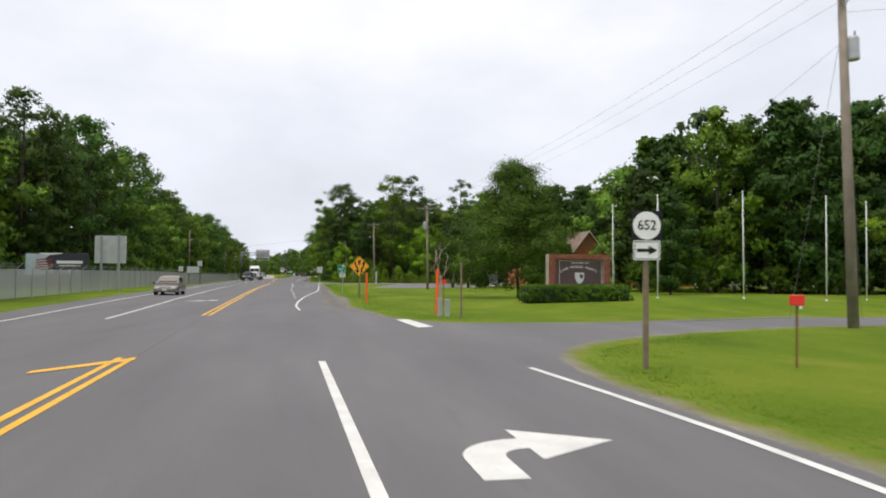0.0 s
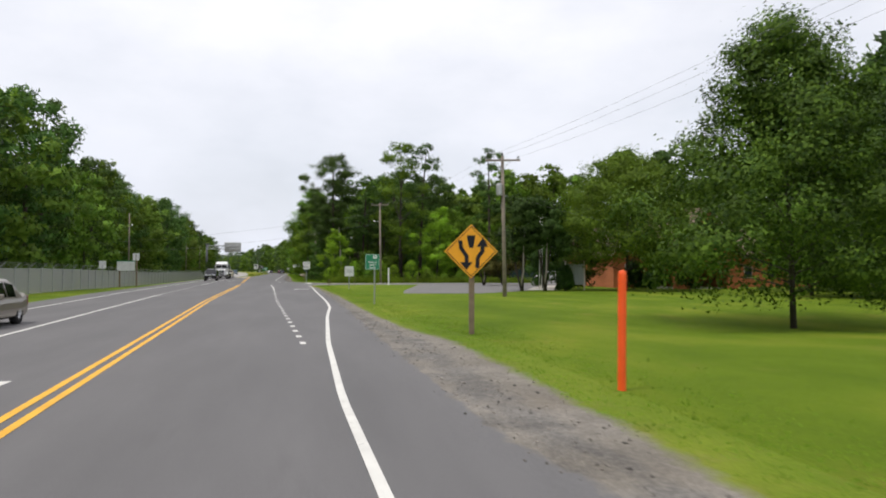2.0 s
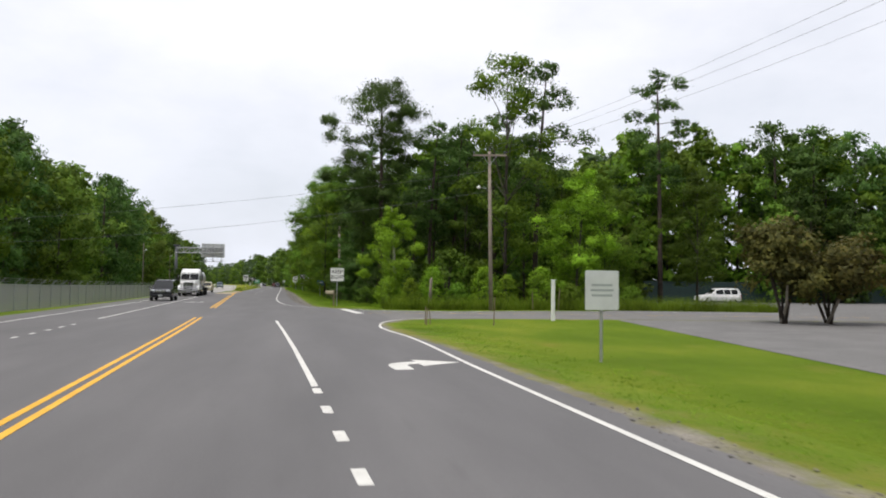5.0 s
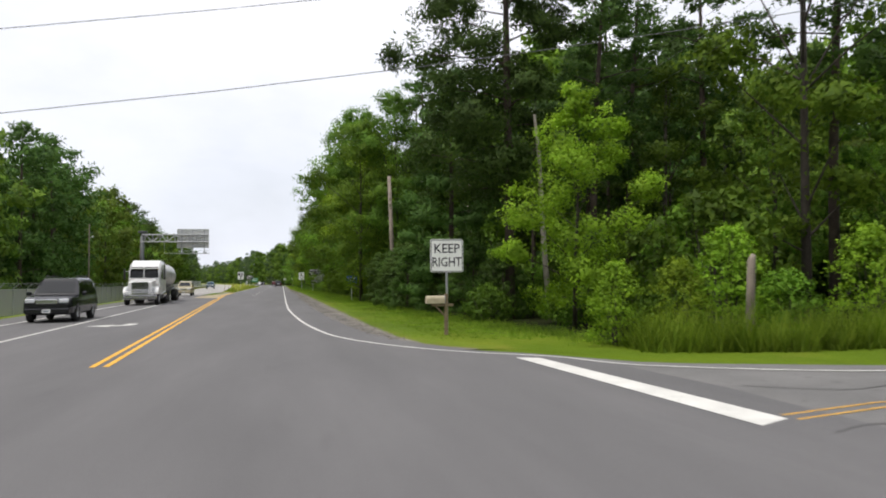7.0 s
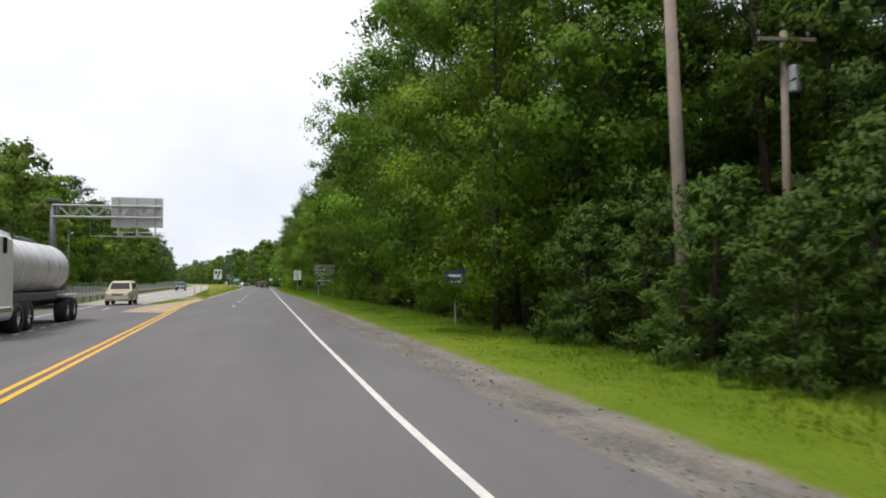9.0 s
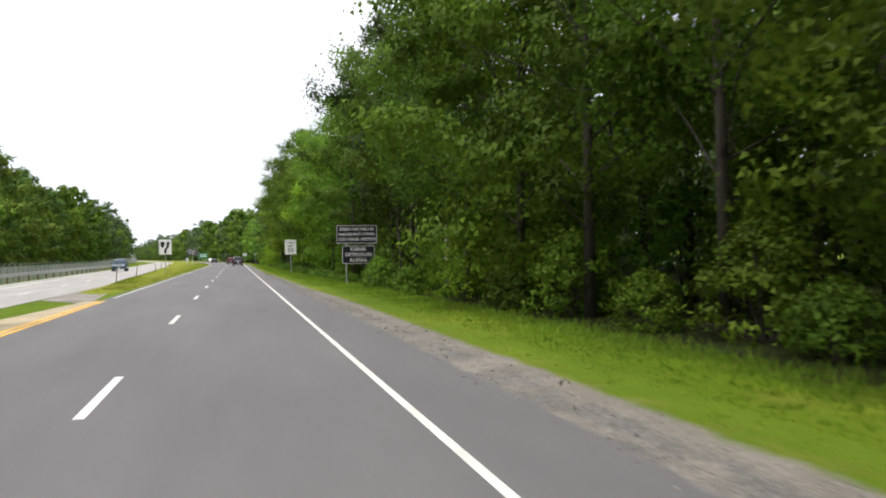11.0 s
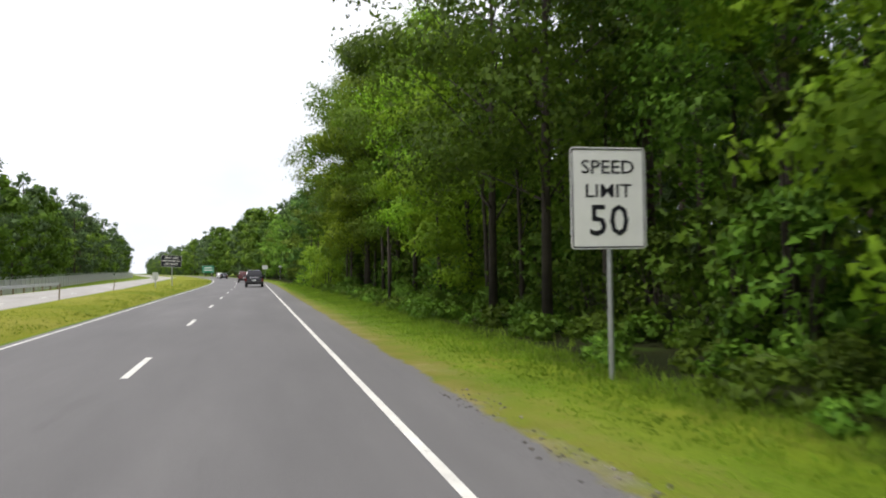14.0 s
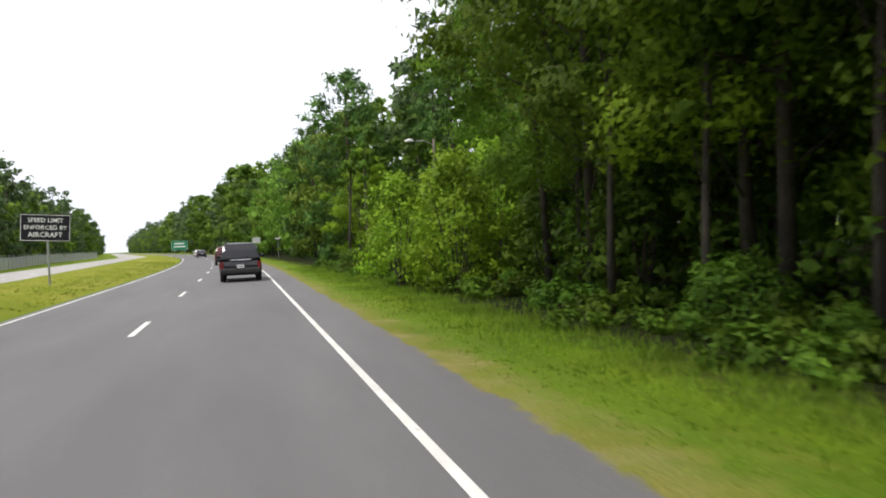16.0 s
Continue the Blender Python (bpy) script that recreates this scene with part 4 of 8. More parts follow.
FAR = [
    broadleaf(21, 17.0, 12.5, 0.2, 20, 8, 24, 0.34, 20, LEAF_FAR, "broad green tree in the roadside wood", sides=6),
    broadleaf(22, 18.5, 12.0, 0.2, 20, 8, 24, 0.34, 20, LEAF, "dark green tree in the roadside wood", sides=6),
    pine(23, 20.0, 0.16, 10.0, 30, 8, 22, 0.22, 14, "tall dark pine in the roadside wood", top=0.6),
    pine(24, 18.5, 0.06, 11.0, 32, 8, 22, 0.22, 14, "full dark pine in the roadside wood", top=0.55),
]
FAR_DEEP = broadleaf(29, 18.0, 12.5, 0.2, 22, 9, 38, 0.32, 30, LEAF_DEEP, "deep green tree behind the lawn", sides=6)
LOW = [
    bush(31, 2.0, 2.4, 2900, 0.085, LEAF, "leafy green undergrowth shrub"),
    bush(32, 3.4, 2.8, 3400, 0.09, LEAF_LIGHT, "light green sapling thicket"),
    bush(33, 1.4, 2.2, 2400, 0.08, LEAF_DARK, "low dark undergrowth shrub"),
]
FARTHEST = [
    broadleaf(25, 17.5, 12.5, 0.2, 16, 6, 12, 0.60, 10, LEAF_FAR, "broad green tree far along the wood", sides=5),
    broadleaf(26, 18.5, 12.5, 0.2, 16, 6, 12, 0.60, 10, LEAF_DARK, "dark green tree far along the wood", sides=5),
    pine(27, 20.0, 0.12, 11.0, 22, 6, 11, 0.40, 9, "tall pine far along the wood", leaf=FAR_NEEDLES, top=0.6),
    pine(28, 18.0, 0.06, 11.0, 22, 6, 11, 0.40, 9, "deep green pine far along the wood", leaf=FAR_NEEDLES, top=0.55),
]
LOW_INNER = [
    bush(35, 2.4, 2.8, 1500, 0.115, LEAF_DARK, "dark undergrowth inside the wood"),
    bush(36, 3.2, 3.0, 1500, 0.115, LEAF, "leafy undergrowth inside the wood"),
]
WEED_CLUMP = bush(37, 0.6, 1.7, 500, 0.085, LEAF_DARK, "low leafy weeds at the wood's edge", "weed_clump", long=2.0, stems=False)
YOUNG_PINE = pine(34, 4.2, 0.02, 3.4, 34, 6, 42, 0.055, 16, "bushy young pine with soft needles", "young_pine", YOUNG_NEEDLES, top=0.08, flat=0.75, long=3.2)
NEAR_PINE = pine(51, 20.5, 0.30, 9.5, 40, 10, 120, 0.085, 60, "tall full pine standing at the junction", bias=0.45, top=0.7, long=3.0)
FULL_PINE = pine(52, 13.5, 0.04, 6.5, 34, 10, 110, 0.075, 50, "full dark pine with branches down to the ground", top=0.15, long=3.0)
PROTOS = SLIM + [FAR_DEEP, NEAR_PINE, FULL_PINE] + EDGE_HIGH + EDGE_SHADE + EDGE + MID + FAR + LOW + FARTHEST + LOW_INNER + [YOUNG_PINE, WEED_CLUMP]
wild = random.Random(5)


FAR_SPOTS = []


def plant_far(k, x, y, s):
    FAR_SPOTS.append((k, x, y, s, wild.uniform(0, 6.28), fall(x, y)))


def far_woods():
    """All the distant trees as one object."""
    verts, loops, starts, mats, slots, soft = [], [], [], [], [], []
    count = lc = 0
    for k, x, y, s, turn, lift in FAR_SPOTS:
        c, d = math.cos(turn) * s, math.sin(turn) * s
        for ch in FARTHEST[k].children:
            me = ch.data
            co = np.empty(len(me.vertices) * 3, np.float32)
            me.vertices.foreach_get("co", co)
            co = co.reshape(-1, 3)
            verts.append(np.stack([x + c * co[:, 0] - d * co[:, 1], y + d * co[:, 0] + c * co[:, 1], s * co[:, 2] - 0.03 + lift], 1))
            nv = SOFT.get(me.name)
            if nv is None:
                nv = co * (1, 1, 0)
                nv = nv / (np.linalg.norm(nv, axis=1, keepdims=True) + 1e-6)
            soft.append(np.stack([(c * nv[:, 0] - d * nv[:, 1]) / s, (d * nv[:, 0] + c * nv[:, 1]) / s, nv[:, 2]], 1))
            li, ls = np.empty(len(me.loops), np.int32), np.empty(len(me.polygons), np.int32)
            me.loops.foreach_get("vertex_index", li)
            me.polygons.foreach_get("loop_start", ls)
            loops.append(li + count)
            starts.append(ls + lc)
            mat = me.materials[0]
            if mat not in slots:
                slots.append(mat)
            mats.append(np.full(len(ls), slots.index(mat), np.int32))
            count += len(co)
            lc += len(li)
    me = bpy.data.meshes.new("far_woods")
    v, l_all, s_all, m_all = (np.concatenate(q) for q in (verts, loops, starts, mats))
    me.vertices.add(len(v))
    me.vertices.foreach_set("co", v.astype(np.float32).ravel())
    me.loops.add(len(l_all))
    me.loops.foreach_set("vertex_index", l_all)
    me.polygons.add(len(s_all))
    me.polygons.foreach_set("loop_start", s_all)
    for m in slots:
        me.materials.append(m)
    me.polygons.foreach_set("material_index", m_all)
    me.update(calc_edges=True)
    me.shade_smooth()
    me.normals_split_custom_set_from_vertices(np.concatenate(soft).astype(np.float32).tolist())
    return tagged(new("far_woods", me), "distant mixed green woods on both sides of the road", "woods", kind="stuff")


def plant(proto, x, y, s=1.0, z=-0.03, turn=None, group="", sz=None):
    m = Matrix.LocRotScale((x, y, z + fall(x, y)), Euler((0, 0, wild.uniform(0, 6.28) if turn is None else turn)), (s, s, sz or s))
    ob = copy_thing(proto, m)
    if group:
        tagged(ob, group=group)
    return ob


def edge_height(y):
    """How tall the wood's front row stands along the road."""
    return interp(y, (193, 0.95), (215, 1.0), (330, 1.05), (360, 1.05), (378, 1.1), (386, 0.85), (392, 0.7), (425, 0.72), (520, 0.8))


def setback(y):
    """Trees stand back behind the roadside signs."""
    return interp(y, (284, 0.0), (288, 0.6), (290, 1.8), (303, 1.8), (307, 0.6), (322, 0.6), (326, 1.7), (337, 1.7), (341, 0.6), (360, 0.5), (366, 0.6), (388, 0.7), (395, 0.9), (420, 0.7))


# the wood on the right: a leafy front row, then taller rows behind
y = 196.0
while y < 425:
    h = edge_height(y)
    if not (y < 233 or 390 < y < 420):
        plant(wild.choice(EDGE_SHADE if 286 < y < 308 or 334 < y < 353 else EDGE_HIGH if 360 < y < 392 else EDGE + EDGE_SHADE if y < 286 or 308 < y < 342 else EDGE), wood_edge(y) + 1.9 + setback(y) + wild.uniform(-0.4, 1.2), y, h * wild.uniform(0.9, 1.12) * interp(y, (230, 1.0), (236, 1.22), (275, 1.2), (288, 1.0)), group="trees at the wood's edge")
    y += wild.uniform(4.6, 6.2)
y = 212.0
while y < 430:
    h = edge_height(y)
    if not 394 < y < 418:
        plant(MID[wild.randrange(4)], wood_edge(y) + 8.0 + wild.uniform(-1.2, 1.5), y, h * wild.uniform(0.85, 1.05) * interp(y, (212, 0.74), (224, 0.8), (240, 1.0)), group="trees inside the wood")
    y += wild.uniform(4.6, 6.6)
y = 212.0
while y < 440:
    if not 398 < y < 416:
        plant(MID[wild.choice((0, 1, 2, 3))], wood_edge(y) + 14.5 + wild.uniform(-1.5, 2), y, edge_height(y) * wild.uniform(0.9, 1.1) * interp(y, (212, 0.74), (224, 0.8), (240, 1.0)), group="trees inside the wood")
    y += wild.uniform(7, 9.5)
y = 232.0
while y < 470:
    for off in (22, 31, 40):
        plant_far(wild.choice((1, 1, 3)), wood_edge(y) + off + wild.uniform(-2, 3), y + wild.uniform(-2, 2), max(0.9, edge_height(y)) * wild.uniform(0.95, 1.12))
    y += wild.uniform(6, 8)
y = 197.0
while y < 420:
    q = wild.random()
    if y > 285:
        plant(LOW_INNER[0 if y > 328 else wild.randrange(2)], wood_edge(y) + 3.6 + wild.uniform(-0.5, 1.5), y, wild.uniform(0.8, 1.3), group="undergrowth at the wood's edge")
    if q < 0.85:
        plant(LOW[2 if y < 236 else wild.randrange(3) if y < 285 else wild.choice((0, 2, 2) if y < 328 else (2,))], wood_edge(y) + (1.0 if y < 285 else 1.4) + wild.uniform(-0.2, 3.5), y, wild.uniform(0.6, 1.2) * (1 if y < 285 else 0.75), group="undergrowth at the wood's edge")
    y += wild.uniform(1.6, 3.2)
y = 286.0
while y < 424:
    plant(WEED_CLUMP, wood_edge(y) + wild.uniform(0.3, 3.2), y, wild.uniform(0.6, 1.1), group="weeds at the wood's edge")
    y += wild.uniform(0.5, 1.1)
y = 197.0
while y < 425:
    for off in (6.5,):
        plant(LOW_INNER[wild.randrange(2)], wood_edge(y) + off + wild.uniform(-1.5, 1.5), y + wild.uniform(-1, 1), wild.uniform(1.1, 1.9), group="undergrowth inside the wood")
    y += wild.uniform(3.2, 4.6)
for x, y, s in ((7.5, 396.5, 1.15), (8.6, 393, 1.25), (9.6, 398.5, 1.2), (8.1, 401, 0.8), (9.2, 404, 0.9), (10.5, 395, 1.4), (11.5, 401, 1.3), (12.5, 406, 1.3), (9.5, 409, 1.0)):
    plant(LOW[1], x, y, s, group="saplings in the clearing")
for x, y, s in ((10.2, 217.5, 0.9), (11.3, 220, 1.1), (10.1, 222.5, 0.75), (12.6, 223.5, 1.1), (10.6, 225.5, 0.95), (11.5, 228.5, 1.05), (10.4, 231, 0.9), (12.5, 231.5, 1.2), (13.8, 218, 1.2), (12.6, 206.5, 0.8), (12.0, 209.5, 0.9), (15.5, 203, 0.85), (11.8, 213, 0.8)):
    plant(YOUNG_PINE, x, y, s, group="young pines at the wood's edge")
plant(YOUNG_PINE, -13.0, 271.5, 0.98, group="young pines at the wood's edge")
plant(EDGE[2], 26.2, 69.0, 0.45)
# the wood far ahead on the right
y = 428.0
while y < 1400:
    for off in (4, 13):
        if y < 520 and off < 10:
            plant(FAR[wild.choice((0, 0, 1, 0, 3))], wood_edge(y) + off + wild.uniform(-1.5, 2), y, wild.uniform(0.72, 0.9), group="trees far along the road")
        else:
            plant_far(wild.randrange(4), wood_edge(y) + off + wild.uniform(-1.5, 2), y, wild.uniform(0.95, 1.15))
    y += wild.uniform(7, 10) * (1 if y < 600 else 2.2)
# the wood behind the fence on the left
y = 40.0
while y < 1400:
    near = line_b(y) - interp(y, (40, 15), (98, 15), (106, 20), (132, 20), (140, 15), (300, 13), (420, 15), (1100, 13))
    for off in (0, 7, 13) if y < 190 else (0, 7) if y < 420 else (0, 8) if y < 560 else (0, 8, 17):
        sc = wild.uniform(0.86, 1.04) * interp(y, (40, 1.1), (165, 1.12), (200, 1.02), (260, 1.0), (400, 0.98), (1100, 1.04)) * (1.0 if off < 5 else 1.05)
        if y < 430 and off < 5:
            plant(FAR[wild.choice((2, 3, 3, 2, 0, 1) if y < 220 else (0, 1, 0, 3))], near - off + wild.uniform(-2, 2), y + wild.uniform(-2, 2), sc, group="trees behind the fence")
        else:
            plant_far(wild.choice((0, 1, 2, 3, 3)), near - off + wild.uniform(-2, 2), y + wild.uniform(-2, 2), sc)
    y += wild.uniform(5.6, 7.0) * (1 if y < 420 else 1.3 if y < 560 else 2.6)
# the wood behind the lawn
x = 20.0
while x < 100:
    near = 226 + wild.uniform(-2, 2) + max(0.0, 40 - x) * -0.25
    plant(FAR[wild.choice((0, 1, 1, 0, 3, 2))], x, near, wild.uniform(1.0, 1.12) * interp(x, (38, 1.0), (48, 1.15)), group="trees behind the parking area")
    plant_far(wild.choice((0, 1, 3)), x + 3, near + 8, wild.uniform(1.0, 1.15) * interp(x, (38, 1.0), (48, 1.2)))
    if not 43 < x < 60:
        plant(LOW_INNER[wild.randrange(2)], x + 1, near - 3.2, wild.uniform(1.2, 1.8), group="undergrowth behind the parking area")
        plant(LOW_INNER[wild.randrange(2)], x + 3, near - 2.6, wild.uniform(1.2, 1.8), group="undergrowth behind the parking area")
        plant(FAR[wild.choice((0, 0, 1, 3))], x + 2.2, near - 4.0, wild.uniform(0.62, 0.82), group="trees behind the parking area")
    x += wild.uniform(4.2, 5.4)
x = 39.0
while x < 120:
    for off in (0, 6, 13, 21) if x > 50 else (0, 6) if x > 38 else (0,):
        px_, py_, sc = x + wild.uniform(-2, 2) + 4, 128 + off - 0.30 * (x - 34) + wild.uniform(-2, 2), wild.uniform(0.78, 0.95) * interp(x, (33, 0.85), (42, 1.1), (50, 1.35), (120, 1.45))
        if off < 8:
            plant(((FAR_DEEP, FAR[1], FAR_DEEP, FAR[3]) if x > 46 else (FAR_DEEP, FAR[0], FAR[1], FAR_DEEP))[wild.randrange(4)], px_, py_, sc, group="trees behind the lawn")
        else:
            plant_far(wild.choice((0, 1, 3)), px_, py_, sc)
    plant(LOW_INNER[wild.randrange(2)], x + 3, 125.5 - 0.30 * (x - 34), wild.uniform(1.1, 1.6), group="undergrowth behind the lawn")
    plant(LOW_INNER[wild.randrange(2)], x + 6, 126 - 0.30 * (x - 34), wild.uniform(1.1, 1.6), group="undergrowth behind the lawn")
    x += wild.uniform(5, 6.5)
for x, y, s, k in ((10.6, 381, 1.1, 0), (9.9, 386.5, 0.95, 1), (9.6, 375.5, 1.15, 2)):
    plant(EDGE_HIGH[k], x, y, s, group="trees at the wood's edge")
for x, y, s, k in ((16.5, 402, 1.2, 1), (19.5, 408, 1.25, 0), (14.4, 397, 1.1, 3), (22, 400, 1.25, 1), (17.5, 393, 1.2, 0), (13, 384, 1.15, 3), (14, 390, 1.1, 0), (12.8, 378, 1.2, 1), (16, 386, 1.2, 3), (13.5, 371, 1.1, 0)):
    plant(EDGE[k], x, y, s, group="trees inside the wood")
x = 49.0
while x < 90:
    plant((FAR_DEEP, FAR[1])[wild.randrange(2)], x, 177 + wild.uniform(-1.5, 1.5), wild.uniform(0.95, 1.1) * interp(x, (38, 0.8), (46, 1.0)), group="trees behind the building")
    x += wild.uniform(5, 6.2)
# thin stems between the larger trees
y = 286.0
while y < 424:
    if not 392 < y < 414:
        plant(SLIM[wild.randrange(2)], wood_edge(y) + setback(y) + wild.uniform(0.6, 6.5), y, wild.uniform(0.8, 1.25), group="thin trees inside the wood")
    y += wild.uniform(1.6, 3.4)
# a screen of tall wood past the second junction
for x, y, s, k in ((12.9, 206.5, 1.0, 4), (12.7, 198.8, 0.66, 5), (12.0, 214.0, 1.0, 9), (9.5, 236, 1.0, 1), (22.8, 200.5, 1.25, 6), (26.5, 203.5, 1.12, 2), (28.0, 197.5, 0.95, 5), (31.5, 199.5, 0.86, 0), (37, 200, 0.98, 3), (27, 208, 0.85, 8), (33, 207, 0.78, 8), (40, 199, 0.85, 7), (21, 208, 0.75, 8),
                   (19.5, 237, 1.0, 6), (22, 231, 1.05, 8), (25.5, 228, 1.05, 8), (21, 243, 1.0, 8), (28, 234, 1.1, 6), (24, 238, 1.1, 8), (17, 241, 1.0, 7), (17.8, 209, 0.88, 2), (20.6, 211, 0.9, 2), (24.4, 210, 0.86, 3), (27, 222, 0.95, 8), (31, 228, 1.05, 6), (15.5, 236.5, 1.0, 7)):
    plant((EDGE[0], EDGE[1], MID[2], MID[3], NEAR_PINE, EDGE[2], MID[1], EDGE[3], MID[0], FULL_PINE)[k], x, y, s, turn=0.0 if k == 4 else None, group="trees at the wood's edge")
for x in (11.5, 13.5, 15.2, 17.2, 19, 21, 23.4, 25.8, 28.4, 31):
    plant(LOW[wild.randrange(2)], x, 193.2 + wild.uniform(-0.4, 1.0), wild.uniform(0.55, 0.95), group="undergrowth at the wood's edge")
for x, y, h, lean in ((11.5, 290.7, 3.2, 0.05), (11.0, 288.3, 2.6, -0.12), (14.2, 205.2, 8.6, -0.55)):
    snag = thing("dead_snag", pose(x, y, 0), "pale broken dead trunk standing in the wood", "tree", "dead trunks")
    part("trunk", tubed([(0, 0, -0.05), (lean * 0.4, 0.03, h * 0.4), (lean * 0.7, 0, h * 0.8), (lean, 0.02, h)], [0.075, 0.07, 0.06, 0.04] if h < 4 else [0.13, 0.11, 0.09, 0.06], 7), DEAD_BARK, snag, smooth=True)
far_woods()


# ---- signs, posts and poles ----
def rounded(bm, w, h, r, y0, y1, n=5):
    """A plate with rounded corners in the xz plane."""
    ring = []
    for cx, cz, a0 in ((w / 2 - r, h / 2 - r, 0), (-w / 2 + r, h / 2 - r, 90), (-w / 2 + r, -h / 2 + r, 180), (w / 2 - r, -h / 2 + r, 270)):
        for i in range(n):
            a = radians(a0 + 90 * i / (n - 1))
            ring.append((cx + r * math.cos(a), cz + r * math.sin(a)))
    return prism(bm, ring, y0, y1)


def prism(bm, ring, y0, y1):
    """A flat shape in the xz plane, given thickness."""
    a = [bm.verts.new((x, y0, z)) for x, z in ring]
    b = [bm.verts.new((x, y1, z)) for x, z in ring]
    bm.faces.new(a)
    bm.faces.new(b[::-1])
    for i in range(len(ring)):
        j = (i + 1) % len(ring)
        bm.faces.new((a[i], b[i], b[j], a[j]))
    bmesh.ops.recalc_face_normals(bm, faces=bm.faces[:])
    return bm


def frame_ring(w, h, r, line, y0, y1):
    """A thin raised border following a rounded plate."""
    bm = bmesh.new()
    rings = []
    for inset in (0.0, line):
        ww, hh, rr = w - 2 * inset, h - 2 * inset, max(0.01, r - inset)
        ring = []
        for cx, cz, a0 in ((ww / 2 - rr, hh / 2 - rr, 0), (-ww / 2 + rr, hh / 2 - rr, 90), (-ww / 2 + rr, -hh / 2 + rr, 180), (ww / 2 - rr, -hh / 2 + rr, 270)):
            for i in range(5):
                a = radians(a0 + 90 * i / 4)
                ring.append((cx + rr * math.cos(a), cz + rr * math.sin(a)))
        rings.append([[bm.verts.new((x, y, z)) for x, z in ring] for y in (y0, y1)])
    (of, ob), (jf, jb) = rings
    n = len(of)
    for i in range(n):
        j = (i + 1) % n
        bm.faces.new((of[i], of[j], jf[j], jf[i]))
        bm.faces.new((of[i], ob[i], ob[j], of[j]))
        bm.faces.new((jf[i], jf[j], jb[j], jb[i]))
    return bm


def lettering(parent, words, size, x, z, y, mat, squeeze=1.0, turn=0.0):
    """Raised letters facing the road, centred on (x, z), each a part of its own."""
    cu = bpy.data.curves.new("letters", "FONT")
    cu.body, cu.size, cu.align_x, cu.align_y, cu.extrude, cu.resolution_u, cu.offset = words, size, "CENTER", "CENTER", 0.002, 2, size * 0.008
    tmp = new("letters", cu)
    bpy.context.view_layer.update()
    bm = bmesh.new()
    me = bpy.data.meshes.new_from_object(tmp)
    bm.from_mesh(me)
    bpy.data.objects.remove(tmp)
    bpy.data.meshes.remove(me)
    spans, seen = [], set()
    for v in bm.verts:
        if v in seen:
            continue
        stack, group = [v], []
        seen.add(v)
        while stack:
            q = stack.pop()
            group.append(q)
            for e in q.link_edges:
                o = e.other_vert(q)
                if o not in seen:
                    seen.add(o)
                    stack.append(o)
        a, b = min(q.co.x for q in group), max(q.co.x for q in group)
        for sp in [sp for sp in spans if a < sp[1] - 0.2 * (sp[1] - sp[0]) and b > sp[0] + 0.2 * (sp[1] - sp[0])]:
            spans.remove(sp)
            a, b, group = min(a, sp[0]), max(b, sp[1]), group + sp[2]
        spans.append((a, b, group))
    place = Matrix.Translation((x, y, z)) @ Matrix.Rotation(turn, 4, "Y") @ Matrix.Rotation(math.pi / 2, 4, "X") @ Matrix.Diagonal((squeeze, 1, 1, 1))
    for a, b, group in sorted(spans, key=lambda sp: sp[0]):
        keep = {q: i for i, q in enumerate(group)}
        me = bpy.data.meshes.new("letter")
        me.from_pydata([q.co for q in group], [], [[keep[q] for q in f.verts] for f in bm.faces if f.verts[0] in keep])
        me.materials.append(mat)
        ob = new("letter", me)
        ob.parent = parent
        ob.matrix_local = place
    bm.free()


def plate(parent, w, h, r, x, z, mat, border=None, edge=0.03, inset=0.02, name="panel"):
    ob = part(name, rounded(bmesh.new(), w, h, r, -0.006, 0.0), mat, parent)
    ob.location = (x, 0, z)
    if border:
        b = part("border", frame_ring(w - 2 * inset, h - 2 * inset, max(0.02, r - inset), edge, -0.010, -0.004), border, ob)
    return ob


def post(parent, x, top, r=0.035, mat=None, square=False, y=0.05, name="post"):
    if square:
        bm = boxed(x - r, x + r, y - r, y + r, -0.4, top, bevel=0.006)
    else:
        bm = tubed([(x, y, -0.4), (x, y, top)], r, 8)
    return part(name, bm, mat or GALV, parent)


def road_sign(x, y, yaw, label, name="road_sign"):
    return thing(name, pose(x, y, 0, 0, 0, yaw), label, "road sign")


def arrow_shape(pts, parent, mat, y=-0.012, name="arrow"):
    return part(name, prism(bmesh.new(), pts, y, y + 0.006), mat, parent)


def route_sign():
    s = road_sign(14.42, 63.3, -6, "white round route number sign on black over an arrow plate")
    post(s, 0.0, 2.95, 0.045, POST_WOOD, True, 0.06)
    p = plate(s, 0.58, 0.56, 0.03, 0, 2.67, SIGN_BLACK)
    part("disc", prism(bmesh.new(), [(0.265 * math.cos(a), 0.265 * math.sin(a)) for a in np.linspace(0, 2 * math.pi, 33)[:-1]], -0.012, -0.005), SIGN_WHITE, p)
    lettering(p, "652", 0.27, 0, 0, -0.015, SIGN_BLACK, 0.9)
    q = plate(s, 0.52, 0.37, 0.03, 0, 2.205, SIGN_WHITE, SIGN_BLACK, 0.012)
    arrow_shape([(-0.19, 0.03), (0.04, 0.03), (0.04, 0.085), (0.2, 0), (0.04, -0.085), (0.04, -0.03), (-0.19, -0.03)], q, SIGN_BLACK)


